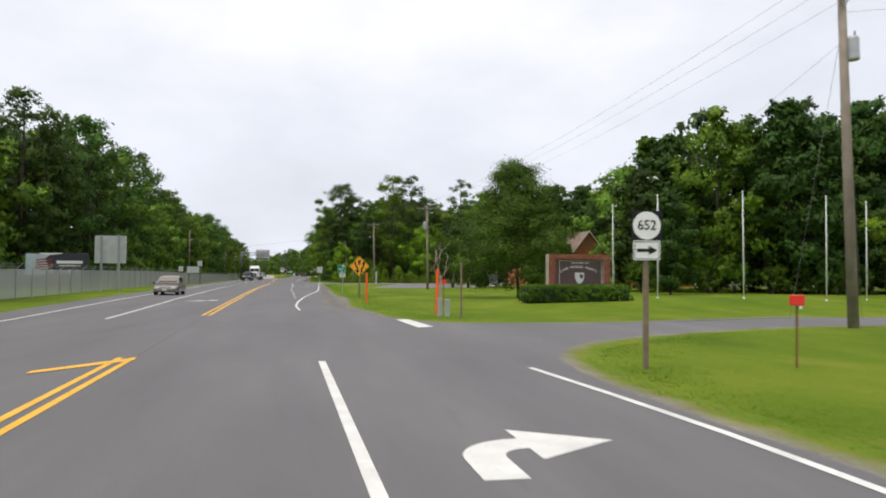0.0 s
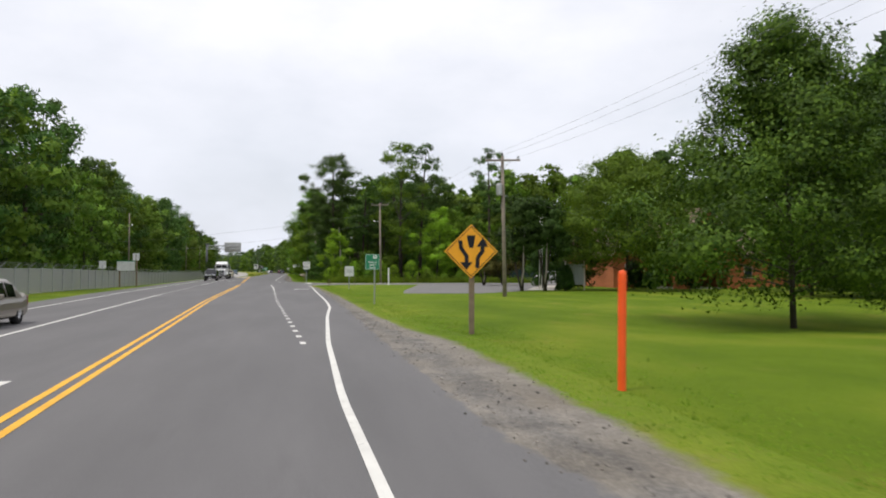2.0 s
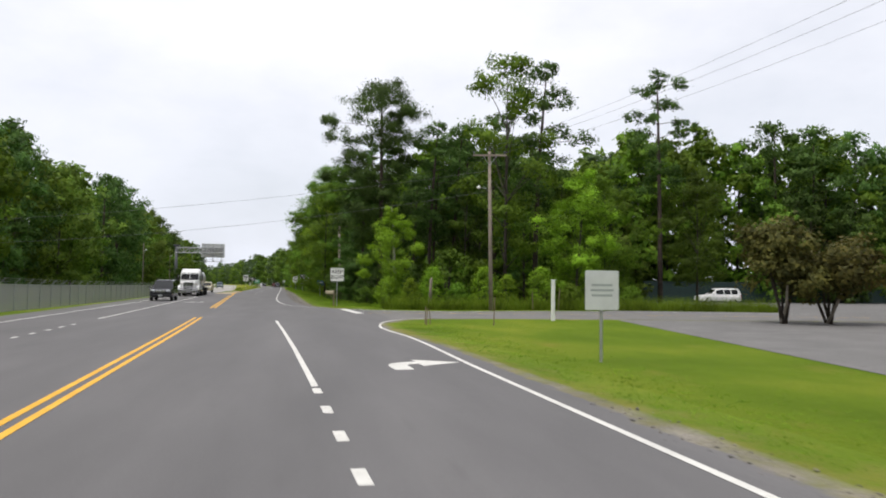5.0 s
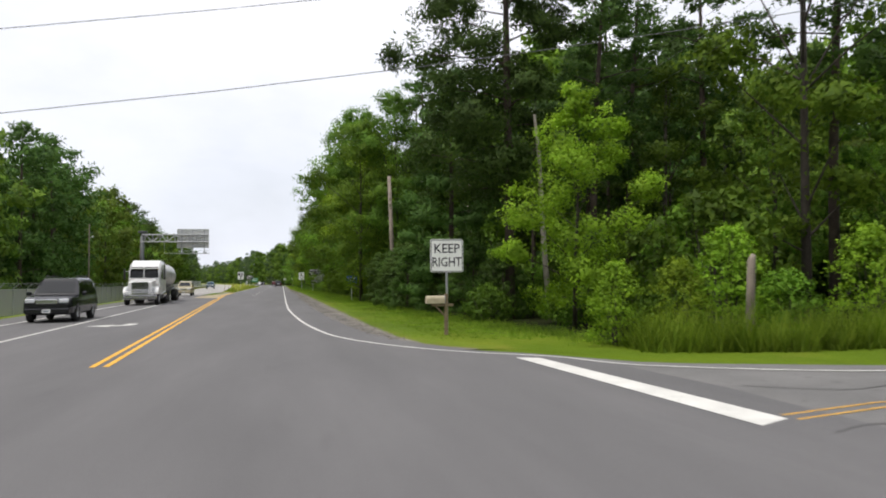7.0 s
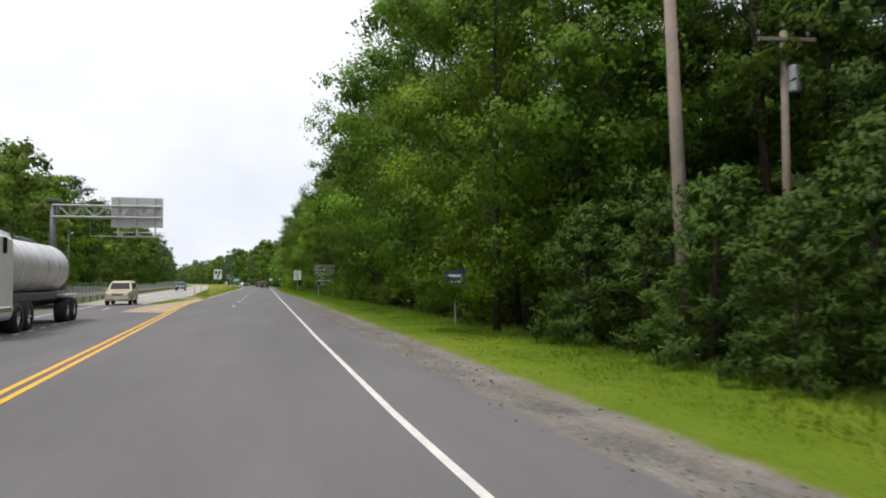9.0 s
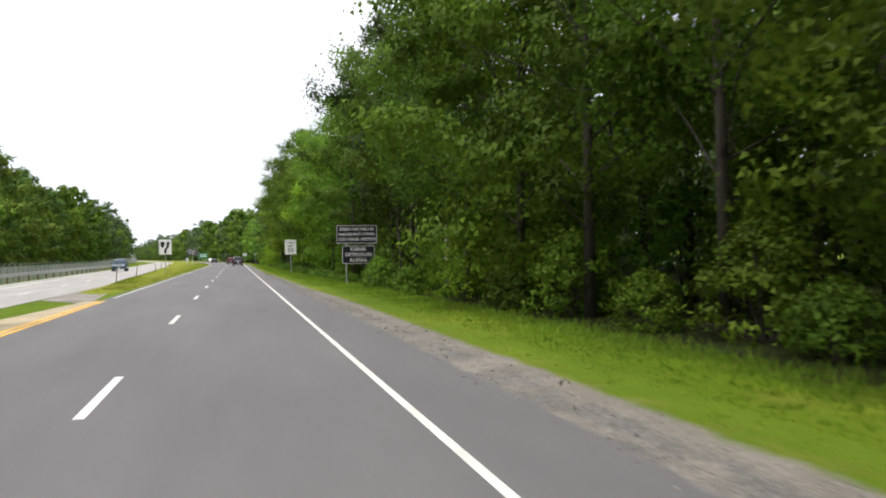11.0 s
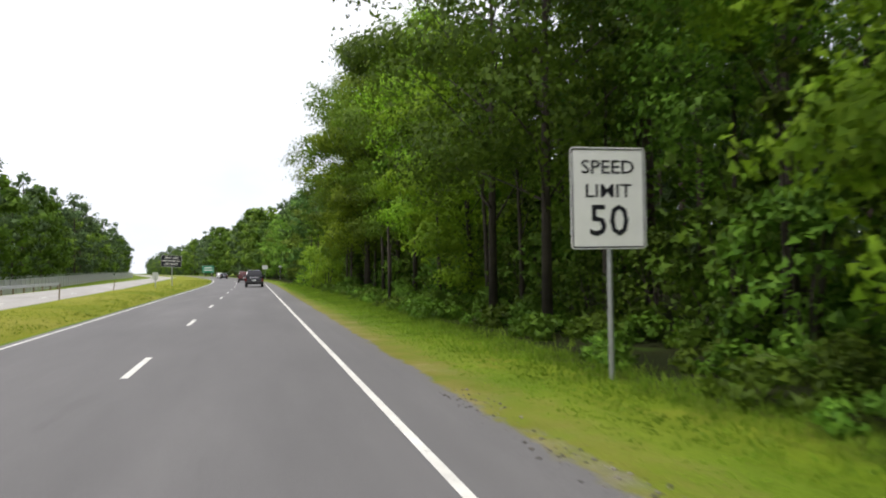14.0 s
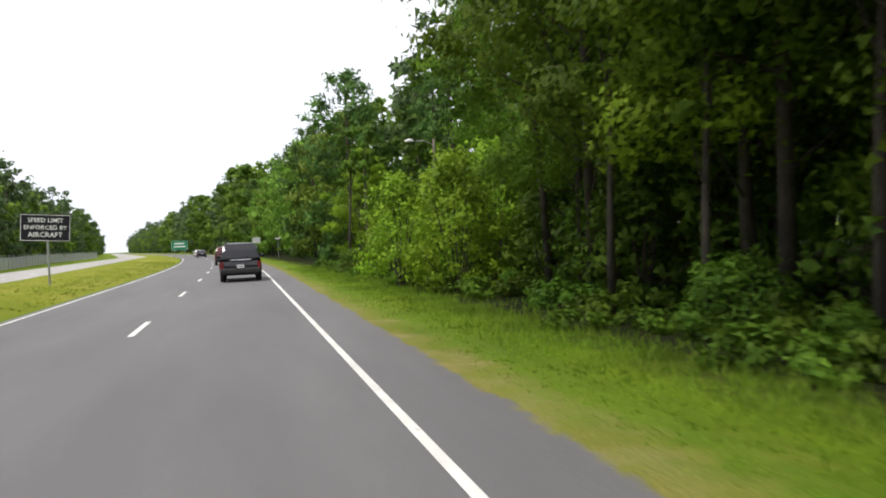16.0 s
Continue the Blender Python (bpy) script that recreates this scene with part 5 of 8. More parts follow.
def diamond_sign():
    s = road_sign(11.32, 105.8, -5, "amber diamond divided road warning sign with black arrows")
    post(s, 0.03, 3.0, 0.07, POST_WOOD, True, 0.09)
    d = 0.75
    p = part("panel", prism(bmesh.new(), [(0, d), (d, 0), (0, -d), (-d, 0)], -0.006, 0), SIGN_YELLOW, s)
    p.location = (0, 0, 2.28)
    e = bmesh.new()
    for k in range(4):
        a, b = [Vector((math.cos(q), math.sin(q))) * (d - 0.05) for q in (k * math.pi / 2, (k + 1) * math.pi / 2)]
        n_ = (a + b).normalized() * 0.018
        prism(e, [tuple(a), tuple(b), tuple(b - n_), tuple(a - n_)], -0.010, -0.004)
    part("border", e, SIGN_BLACK, p)
    arrow_shape([(-0.12, 0.44), (0.12, 0.44), (0.06, 0.1), (-0.06, 0.1)], p, SIGN_BLACK, name="island_symbol")
    arrow_shape([(-0.36, 0.30), (-0.25, 0.30), (-0.22, 0.10), (-0.07, -0.12), (-0.07, -0.30), (0.04, -0.30), (-0.13, -0.52), (-0.30, -0.30), (-0.18, -0.30), (-0.18, -0.14), (-0.33, 0.06)], p, SIGN_BLACK)
    arrow_shape([(0.12, -0.46), (0.23, -0.46), (0.24, -0.20), (0.38, 0.0), (0.38, 0.13), (0.48, 0.13), (0.33, 0.38), (0.16, 0.13), (0.27, 0.13), (0.26, 0.02), (0.13, -0.18)], p, SIGN_BLACK)


def park_ride_sign():
    s = road_sign(10.6, 125.0, -4, "green park and ride sign with white letters on a steel post")
    post(s, 0.12, 2.6, 0.04)
    p = plate(s, 0.76, 0.82, 0.05, 0, 2.19, SIGN_GREEN, SIGN_WHITE, 0.012)
    lettering(p, "PARK &", 0.13, 0, -0.02, -0.008, SIGN_WHITE, 1.1)
    lettering(p, "RIDE", 0.13, 0, -0.17, -0.008, SIGN_WHITE, 1.1)
    arrow_shape([(-0.16, -0.295), (0.10, -0.295), (0.10, -0.275), (0.19, -0.31), (0.10, -0.345), (0.10, -0.325), (-0.16, -0.325)], p, SIGN_WHITE, -0.010)
    part("car_symbol", rounded(bmesh.new(), 0.2, 0.16, 0.03, -0.010, -0.004), SIGN_WHITE, p).location = (0.14, 0, 0.26)
    part("car_window_symbol", rounded(bmesh.new(), 0.12, 0.07, 0.015, -0.014, -0.009), SIGN_GREEN, p).location = (0.14, 0, 0.275)


def keep_right_sign():
    s = road_sign(8.54, 199.4, -6, "white traffic sign with two lines of black letters")
    post(s, 0.0, 2.9, 0.04)
    p = plate(s, 1.08, 1.08, 0.07, 0, 2.46, SIGN_WHITE, SIGN_BLACK, 0.022)
    lettering(p, "KEEP", 0.43, 0, 0.22, -0.008, SIGN_BLACK, 0.92)
    lettering(p, "RIGHT", 0.43, 0, -0.22, -0.008, SIGN_BLACK, 0.78)


def speed_sign():
    s = road_sign(7.25, 335.2, -4, "white speed limit 50 sign on a grey steel post")
    post(s, 0.02, 3.3, 0.045)
    p = plate(s, 1.2, 1.54, 0.06, 0, 2.73, SIGN_WHITE, SIGN_BLACK, 0.02)
    lettering(p, "SPEED", 0.29, 0, 0.46, -0.008, SIGN_BLACK, 1.1)
    lettering(p, "LIMIT", 0.29, 0, 0.10, -0.008, SIGN_BLACK, 1.1)
    lettering(p, "50", 0.66, 0, -0.36, -0.008, SIGN_BLACK, 1.0)


def radar_sign():
    s = road_sign(8.95, 301.6, -3, "two black radar warning panels with white letters")
    for x in (-0.68, 0.75):
        post(s, x, 3.3, 0.045, GALV)
    p = plate(s, 2.5, 1.14, 0.09, -0.02, 3.06, SIGN_BLACK, SIGN_WHITE, 0.022)
    for i, w in enumerate(("SPEED CHECKED BY", "RADAR AND OTHER", "ELECTRICAL DEVICES")):
        lettering(p, w, 0.245, 0, 0.31 - 0.31 * i, -0.008, SIGN_WHITE, 0.97)
    q = plate(s, 2.02, 1.12, 0.11, 0.06, 1.80, SIGN_BLACK, SIGN_WHITE, 0.022)
    for i, w in enumerate(("RADAR", "DETECTORS", "ILLEGAL")):
        lettering(q, w, 0.29, 0, 0.33 - 0.33 * i, -0.008, SIGN_WHITE, 1.02)


def aircraft_sign():
    s = road_sign(-6.33, 408.3, 3, "black speed limit sign with white letters in the grass median")
    post(s, 0.05, 2.4, 0.05)
    p = plate(s, 2.06, 1.22, 0.05, 0, 2.92, SIGN_BLACK, SIGN_WHITE, 0.02)
    p.rotation_euler = (0, radians(3.5), 0)
    for i, w in enumerate(("SPEED LIMIT", "ENFORCED BY", "AIRCRAFT")):
        lettering(p, w, 0.27 if i < 2 else 0.31, 0, 0.34 - 0.33 * i, -0.008, SIGN_WHITE, 1.0)


def keep_left_sign():
    s = road_sign(-5.15, 336.4, 4, "white divided road sign with a black bent arrow")
    post(s, 0, 2.4, 0.04)
    p = plate(s, 1.22, 1.55, 0.06, 0, 2.9, SIGN_WHITE, SIGN_BLACK, 0.015)
    arrow_shape([(-0.45, 0.55), (-0.08, 0.55), (-0.08, 0.15), (-0.26, -0.1), (-0.45, 0.15)], p, SIGN_BLACK, name="island_symbol")
    arrow_shape([(-0.12, -0.62), (0.10, -0.62), (0.12, -0.25), (0.34, 0.02), (0.34, 0.28), (0.50, 0.28), (0.26, 0.62), (0.0, 0.28), (0.14, 0.28), (0.12, 0.06), (-0.10, -0.22)], p, SIGN_BLACK)


def plain_sign(x, y, yaw, w, h, z, mat, label, bars=(), bar_mat=None, posts=(0.0,), r=0.04, border=None):
    """A sign too far off to read: a plate, plain bars for its writing, and posts."""
    s = road_sign(x, y, yaw, label)
    for q in posts:
        post(s, q, z, 0.04)
    p = plate(s, w, h, r, 0, z, mat, border, 0.02)
    for bx, bz, bw, bh in bars:
        part("writing_bar", boxed(bx - bw / 2, bx + bw / 2, -0.010, -0.004, bz - bh / 2, bz + bh / 2), bar_mat, p)
    return s


def signs_row():
    plain_sign(9.12, 240.0, -5, 0.9, 0.62, 1.78, SIGN_BLUE, "small blue roadside sign before the trees", [(0, 0.1, 0.6, 0.1), (0, -0.12, 0.5, 0.08)], SIGN_WHITE)
    plain_sign(-8.5, 513.0, 0, 2.75, 1.7, 2.4, SIGN_GREEN, "large green guide sign in the median", [(0, 0.35, 1.7, 0.22), (0, -0.2, 2.0, 0.22)], SIGN_WHITE, (-0.9, 0.9), border=SIGN_WHITE)
    plain_sign(7.3, 480.0, 0, 0.75, 0.75, 2.9, SIGN_WHITE, "white route marker far along the road", [(0, 0, 0.4, 0.3)], SIGN_BLACK)
    plain_sign(4.3, 480.0, 0, 1.1, 0.8, 2.5, ALU, "grey back of a far roadside sign", posts=(0.0,))
    plain_sign(11.65, 155.5, -3, 0.82, 0.92, 1.65, ALU, "grey metal marker plate on a post in the grass", [(0, 0.12, 0.5, 0.05), (0, 0.0, 0.56, 0.05), (0, -0.12, 0.5, 0.05)], GREY_BOX)
    plain_sign(-10.6, 159.0, 185, 0.6, 0.7, 2.2, ALU, "weathered back of a small road sign")
    plain_sign(-6.7, 398.0, 185, 0.5, 0.7, 1.4, ALU, "small delineator back in the median")


def timber_sign():
    s = road_sign(-10.35, 168.0, 0, "grey backed board sign on two timber posts")
    for x in (-0.7, 0.95):
        post(s, x, 1.9 if x < 0 else 3.4, 0.07, POST_WOOD, True, 0.1)
    part("board", boxed(-0.95, 0.8, -0.02, 0.03, 1.65, 2.6, bevel=0.01), ALU, s)
    part("cap_rail", boxed(-0.98, 0.83, -0.03, 0.05, 2.6, 2.68, bevel=0.01), SIGN_GREEN, s)
    for x in (0.72, 1.08):
        part("narrow_panel", boxed(x - 0.15, x + 0.15, -0.02, 0.01, 2.7, 3.45, bevel=0.01), ALU, s)


def back_panel(parent, w, h, x, z, y=0.0, slats=11):
    """The ribbed back of a large aluminium sign."""
    p = part("panel", boxed(x - w / 2, x + w / 2, y, y + 0.03, z - h / 2, z + h / 2), ALU, parent)
    for i in range(slats):
        q = z - h / 2 + h * (i + 0.5) / slats
        part("rib", boxed(x - w / 2 + 0.01, x + w / 2 - 0.01, y - 0.03, y - 0.002, q - 0.022, q + 0.022), ALU, p)
    return p


def big_sign_back():
    s = thing("roadside_sign_back", pose(-9.55, 119.0, 0, 0, 0, 0), "large ribbed aluminium sign back on two steel posts", "road sign")
    back_panel(s, 2.6, 2.4, 0, 3.65, 0, 13)
    for x in (-0.72, 0.72):
        part("post", boxed(x - 0.09, x + 0.09, -0.15, -0.04, -0.3, 4.9, bevel=0.01), GALV, s)


def billboard():
    s = thing("billboard", pose(-14.2, 120, 0.05, 0, 0, 8) @ Matrix.Diagonal((0.72, 1, 0.75, 1)), "dark printed advertising board behind the fence", "billboard")
    dark, red, sky_c = solid("board_dark_print", (0.035, 0.035, 0.05), 0.4), solid("board_red_print", (0.3, 0.03, 0.04), 0.4), solid("board_pale_print", (0.45, 0.55, 0.58), 0.4)
    part("board", boxed(-3.45, 3.45, 0, 0.12, 1.7, 4.35, bevel=0.02), dark, s)
    part("printed_sky", prism(bmesh.new(), [(-3.3, 4.25), (-0.6, 4.25), (-1.6, 3.5), (-3.3, 3.3)], -0.008, 0.002), sky_c, s)
    part("printed_haze", prism(bmesh.new(), [(-3.4, 1.8), (-3.4, 4.25), (-2.2, 4.25), (-1.2, 3.6), (-0.9, 2.6), (-1.3, 1.8)], -0.006, 0.002), sky_c, s)
    for i in range(5):
        z = 2.2 + 0.3 * i
        part("printed_stripe", prism(bmesh.new(), [(-2.3, z), (-1.6, z + 0.16), (-0.8, z + 0.08), (-0.5, z + 0.2), (-0.5, z + 0.34), (-0.8, z + 0.22), (-1.6, z + 0.30), (-2.3, z + 0.14)], -0.016, 0.002), red, s)
    part("printed_crest", prism(bmesh.new(), [(-1.9, 4.28), (-1.0, 4.1), (-0.2, 4.18), (0.6, 4.28), (0.6, 4.36), (-1.9, 4.36)], -0.014, 0.002), SIGN_WHITE, s)
    for i, (x, z, w, h) in enumerate(((1.4, 3.3, 2.9, 0.34), (1.4, 2.9, 2.4, 0.1), (0.4, 2.25, 0.4, 0.4), (1.4, 2.25, 0.4, 0.4), (2.3, 2.25, 0.4, 0.4), (-0.6, 2.25, 0.4, 0.4))):
        part("writing_bar", rounded(bmesh.new(), w, h, h * 0.45 if w < 1 else 0.03, -0.022, 0.002), SIGN_WHITE, s).location = (x, 0, z)
    for x in (-2.5, 0, 2.5):
        part("post", tubed([(x, 0.2, -0.3), (x, 0.2, 4.2)], 0.09), POLE_WOOD, s)


def gantry():
    s = thing("sign_gantry", pose(-14.1, 276.35, 0), "grey steel cantilever gantry with a ribbed sign back", "gantry")
    part("column", tubed([(0, 0, -0.9), (0, 0, 8.1)], [0.3, 0.24], 14), DARK_STEEL, s, smooth=True)
    part("cap", boxed(-0.5, 0.6, -0.3, 0.3, 7.95, 8.25, bevel=0.05), DARK_STEEL, s)
    part("foot_plate", boxed(-0.5, 0.5, -0.5, 0.5, -0.8, -0.6, bevel=0.02), DARK_STEEL, s)
    for z in (6.85, 7.75):
        for y in (-0.35, 0.35):
            part("chord", tubed([(0, y, z), (8.0, y, z)], 0.07, 8), GALV, s)
    for i in range(9):
        x = 0.35 + i * 0.9
        for y in (-0.35, 0.35):
            a, b = ((x, y, 6.85), (x + 0.9, y, 7.75)) if i % 2 else ((x, y, 7.75), (x + 0.9, y, 6.85))
            if x + 0.9 <= 8.1:
                part("diagonal", tubed([a, b], 0.04, 6), GALV, s)
            part("strut", tubed([(x, y, 6.85), (x, y, 7.75)], 0.035, 6), GALV, s)
        part("cross_strut", tubed([(x, -0.35, 7.75), (x, 0.35, 7.75)], 0.035, 6), GALV, s)
    back_panel(s, 3.95, 2.45, 6.1, 7.33, 0.55, 10)
    for x in (4.7, 6.1, 7.5):
        part("hanger", boxed(x - 0.05, x + 0.05, 0.4, 0.52, 5.4, 8.5), GALV, s)
        lamp = part("sign_lamp", boxed(x - 0.18, x + 0.18, 1.1, 1.5, 5.42, 5.6, bevel=0.03), GREY_BOX, s)
    part("catwalk", boxed(4.2, 8.1, 0.5, 1.3, 5.36, 5.42), GALV, s)
    part("catwalk_rail", tubed([(4.2, 1.3, 5.75), (8.1, 1.3, 5.75)], 0.025, 6), GALV, s)
    part("catwalk_drop", tubed([(2.6, 0.35, 6.85), (2.6, 0.5, 5.4), (4.2, 0.6, 5.4)], 0.03, 6), GALV, s)


route_sign(), diamond_sign(), park_ride_sign(), keep_right_sign(), speed_sign(), radar_sign(), aircraft_sign(), keep_left_sign()
signs_row(), timber_sign(), big_sign_back(), billboard(), gantry()


def insulator(parent, x, z):
    bm = bmesh.new()
    tube(bm, [(x, 0, z), (x, 0, z + 0.1), (x, 0, z + 0.12), (x, 0, z + 0.2), (x, 0, z + 0.26)], [0.03, 0.03, 0.07, 0.07, 0.03], 8)
    return part("insulator", bm, DARK_STEEL, parent)


def utility_pole(x, y, h, label, arm=2.4, arm_z=0.25, lean=(0, 0), can=None, lamp=None, yaw=-8, r=0.15, arms=True):
    s = thing("utility_pole", pose(x, y, 0, lean[0], lean[1], yaw), label, "utility pole")
    part("shaft", tubed([(0, 0, -1.1), (0, 0, h * 0.5), (0, 0, h)], [r, r * 0.85, r * 0.68], 12), POLE_WOOD, s, smooth=True)
    if arms:
        part("crossarm", boxed(-arm / 2, arm / 2, -r - 0.1, -r + 0.02, h - arm_z - 0.12, h - arm_z, bevel=0.01), POLE_WOOD, s)
        for q in (-1, 1):
            part("brace", tubed([(q * 0.5, -r - 0.05, h - arm_z - 0.1), (0, -r, h - arm_z - 0.75)], 0.018, 5), GALV, s)
        for q in (-arm / 2 + 0.1, 0.0, arm / 2 - 0.1):
            insulator(s, q, h - arm_z if q else h)
    if can:
        cx, cz = can
        bm = tubed([(cx, -0.1, cz - 0.42), (cx, -0.1, cz - 0.38), (cx, -0.1, cz + 0.34), (cx, -0.1, cz + 0.42)], [0.18, 0.21, 0.21, 0.15], 14)
        t = part("transformer", bm, GALV, s, "grey transformer can", smooth=False)
        part("bushing", tubed([(cx + 0.08, -0.1, cz + 0.42), (cx + 0.08, -0.1, cz + 0.62)], 0.03, 6), DARK_STEEL, t)
        part("bracket", boxed(min(0, cx), max(0, cx), -0.06, 0.0, cz - 0.1, cz), GALV, s)
    if lamp:
        reach, lz = lamp
        part("lamp_arm", tubed([(0, 0, lz - 0.3), (reach * 0.5, 0, lz), (reach, 0, lz)], 0.025, 6), GALV, s)
        part("lamp_head", tubed([(reach - 0.05, 0, lz + 0.02), (reach * 1.25, 0, lz + 0.05), (reach * 1.5, 0, lz)], [0.05, 0.13, 0.06], 10), SIGN_WHITE, s, smooth=True)
    return s


utility_pole(26.6, 73.3, 12.2, "tall weathered wooden utility pole with transformer beside the side road", can=(0.28, 9.7), r=0.19, lean=(0, -1.5))
utility_pole(20.7, 134.9, 9.6, "wooden utility pole with crossarm and grey transformer", can=(-0.26, 7.3), lean=(0, -1))
utility_pole(18.6, 189.8, 11.2, "wooden utility pole with crossarm and street light", lamp=(-0.6, 8.6), lean=(0, -1))
utility_pole(10.85, 226.8, 8.9, "bare weathered wooden pole among young pines", arms=False, lean=(0, -2), r=0.17)
utility_pole(17.5, 232.0, 9.3, "wooden utility pole with transformer inside the wood", can=(0.25, 7.8), arm=1.8)
utility_pole(15.1, 420.0, 8.4, "pale pole with a long street light arm above saplings", arms=False, lamp=(-1.3, 8.3), r=0.1)
utility_pole(-14.6, 190.0, 9.2, "grey roadside pole with small lamps behind the fence", arms=False, lamp=(0.3, 7.6), r=0.1)
utility_pole(-18.5, 300.0, 8.5, "slim grey pole behind the opposite road", arms=False, lamp=(0.3, 7.0), r=0.09)
utility_pole(-17.0, 262.0, 8.0, "slim grey pole beside the gantry", arms=False, lamp=(0.3, 6.6), r=0.09)


def cable(pts, sag, label, r=0.0055):
    a, b = Vector(pts[0]), Vector(pts[1])
    p = [a.lerp(b, q) - Vector((0, 0, sag * 4 * q * (1 - q))) for q in np.linspace(0, 1, 15)]
    ob = part("overhead_cable", tubed(p, r, 5), WIRE)
    return tagged(ob, label, "cable", "overhead cables")


for dx, dz in ((-1.1, 0.2), (0.0, 0.3), (1.1, 0.2)):
    cable([(26.5 + dx, 73.2, 12.0 + dz), (20.7 + dx, 134.8, 9.4 + dz)], 0.9, "thin black power line between wooden poles")
    cable([(20.7 + dx, 134.8, 9.4 + dz), (18.6 + dx, 189.7, 11.0 + dz)], 0.9, "thin black power line between wooden poles")
    cable([(29 + dx, 20, 12.4 + dz), (26.5 + dx, 73.2, 12.0 + dz)], 0.8, "thin black power line between wooden poles")
    cable([(18.6 + dx, 189.8, 11.0 + dz), (17.5 + dx * 0.8, 232.0, 9.2 + dz)], 0.5, "thin black power line entering the wood")
cable([(26.6, 73.3, 10.2), (44, 150, 6.5)], 0.8, "service cable running towards the building")
cable([(20.7, 134.9, 7.0), (44, 152, 5.5)], 0.5, "service cable running towards the building")
cable([(18.6, 189.8, 8.43), (-40, 197.5, 4.0)], 1.77, "thin cable crossing the highway", 0.009)
cable([(18.6, 189.8, 9.86), (-39.1, 196.4, 4.5)], 1.13, "thin cable crossing the highway", 0.009)
cable([(26.4, 73.3, 11.0), (42, 60, 11.5)], 0.6, "thin power line leaving the pole")
cable([(26.4, 73.3, 9.6), (27.9, 74.5, 0.2)], 0.0, "steel guy wire of the pole", 0.008)
cable([(26.5, 73.2, 11.9), (25.0, 74.5, 0.2)], 0.0, "steel guy wire of the pole", 0.008)


def marker_pole(x, y, h, lean, label):
    s = thing("marker_pole", pose(x, y, 0, 0, lean, 0), label, "marker pole", "orange marker poles")
    part("tube", tubed([(0, 0, -0.2), (0, 0, h - 0.06), (0, 0, h - 0.015), (0, 0, h)], [0.062, 0.062, 0.05, 0.01], 12), ORANGE, s, smooth=False)
    part("collar", tubed([(0, 0, h - 0.16), (0, 0, h - 0.13)], 0.066, 12), ORANGE, s)


marker_pole(13.4, 82.0, 1.95, 0.5, "bright orange plastic utility marker pole in grass")
marker_pole(11.25, 96.0, 1.76, 0.5, "bright orange plastic utility marker pole in grass")


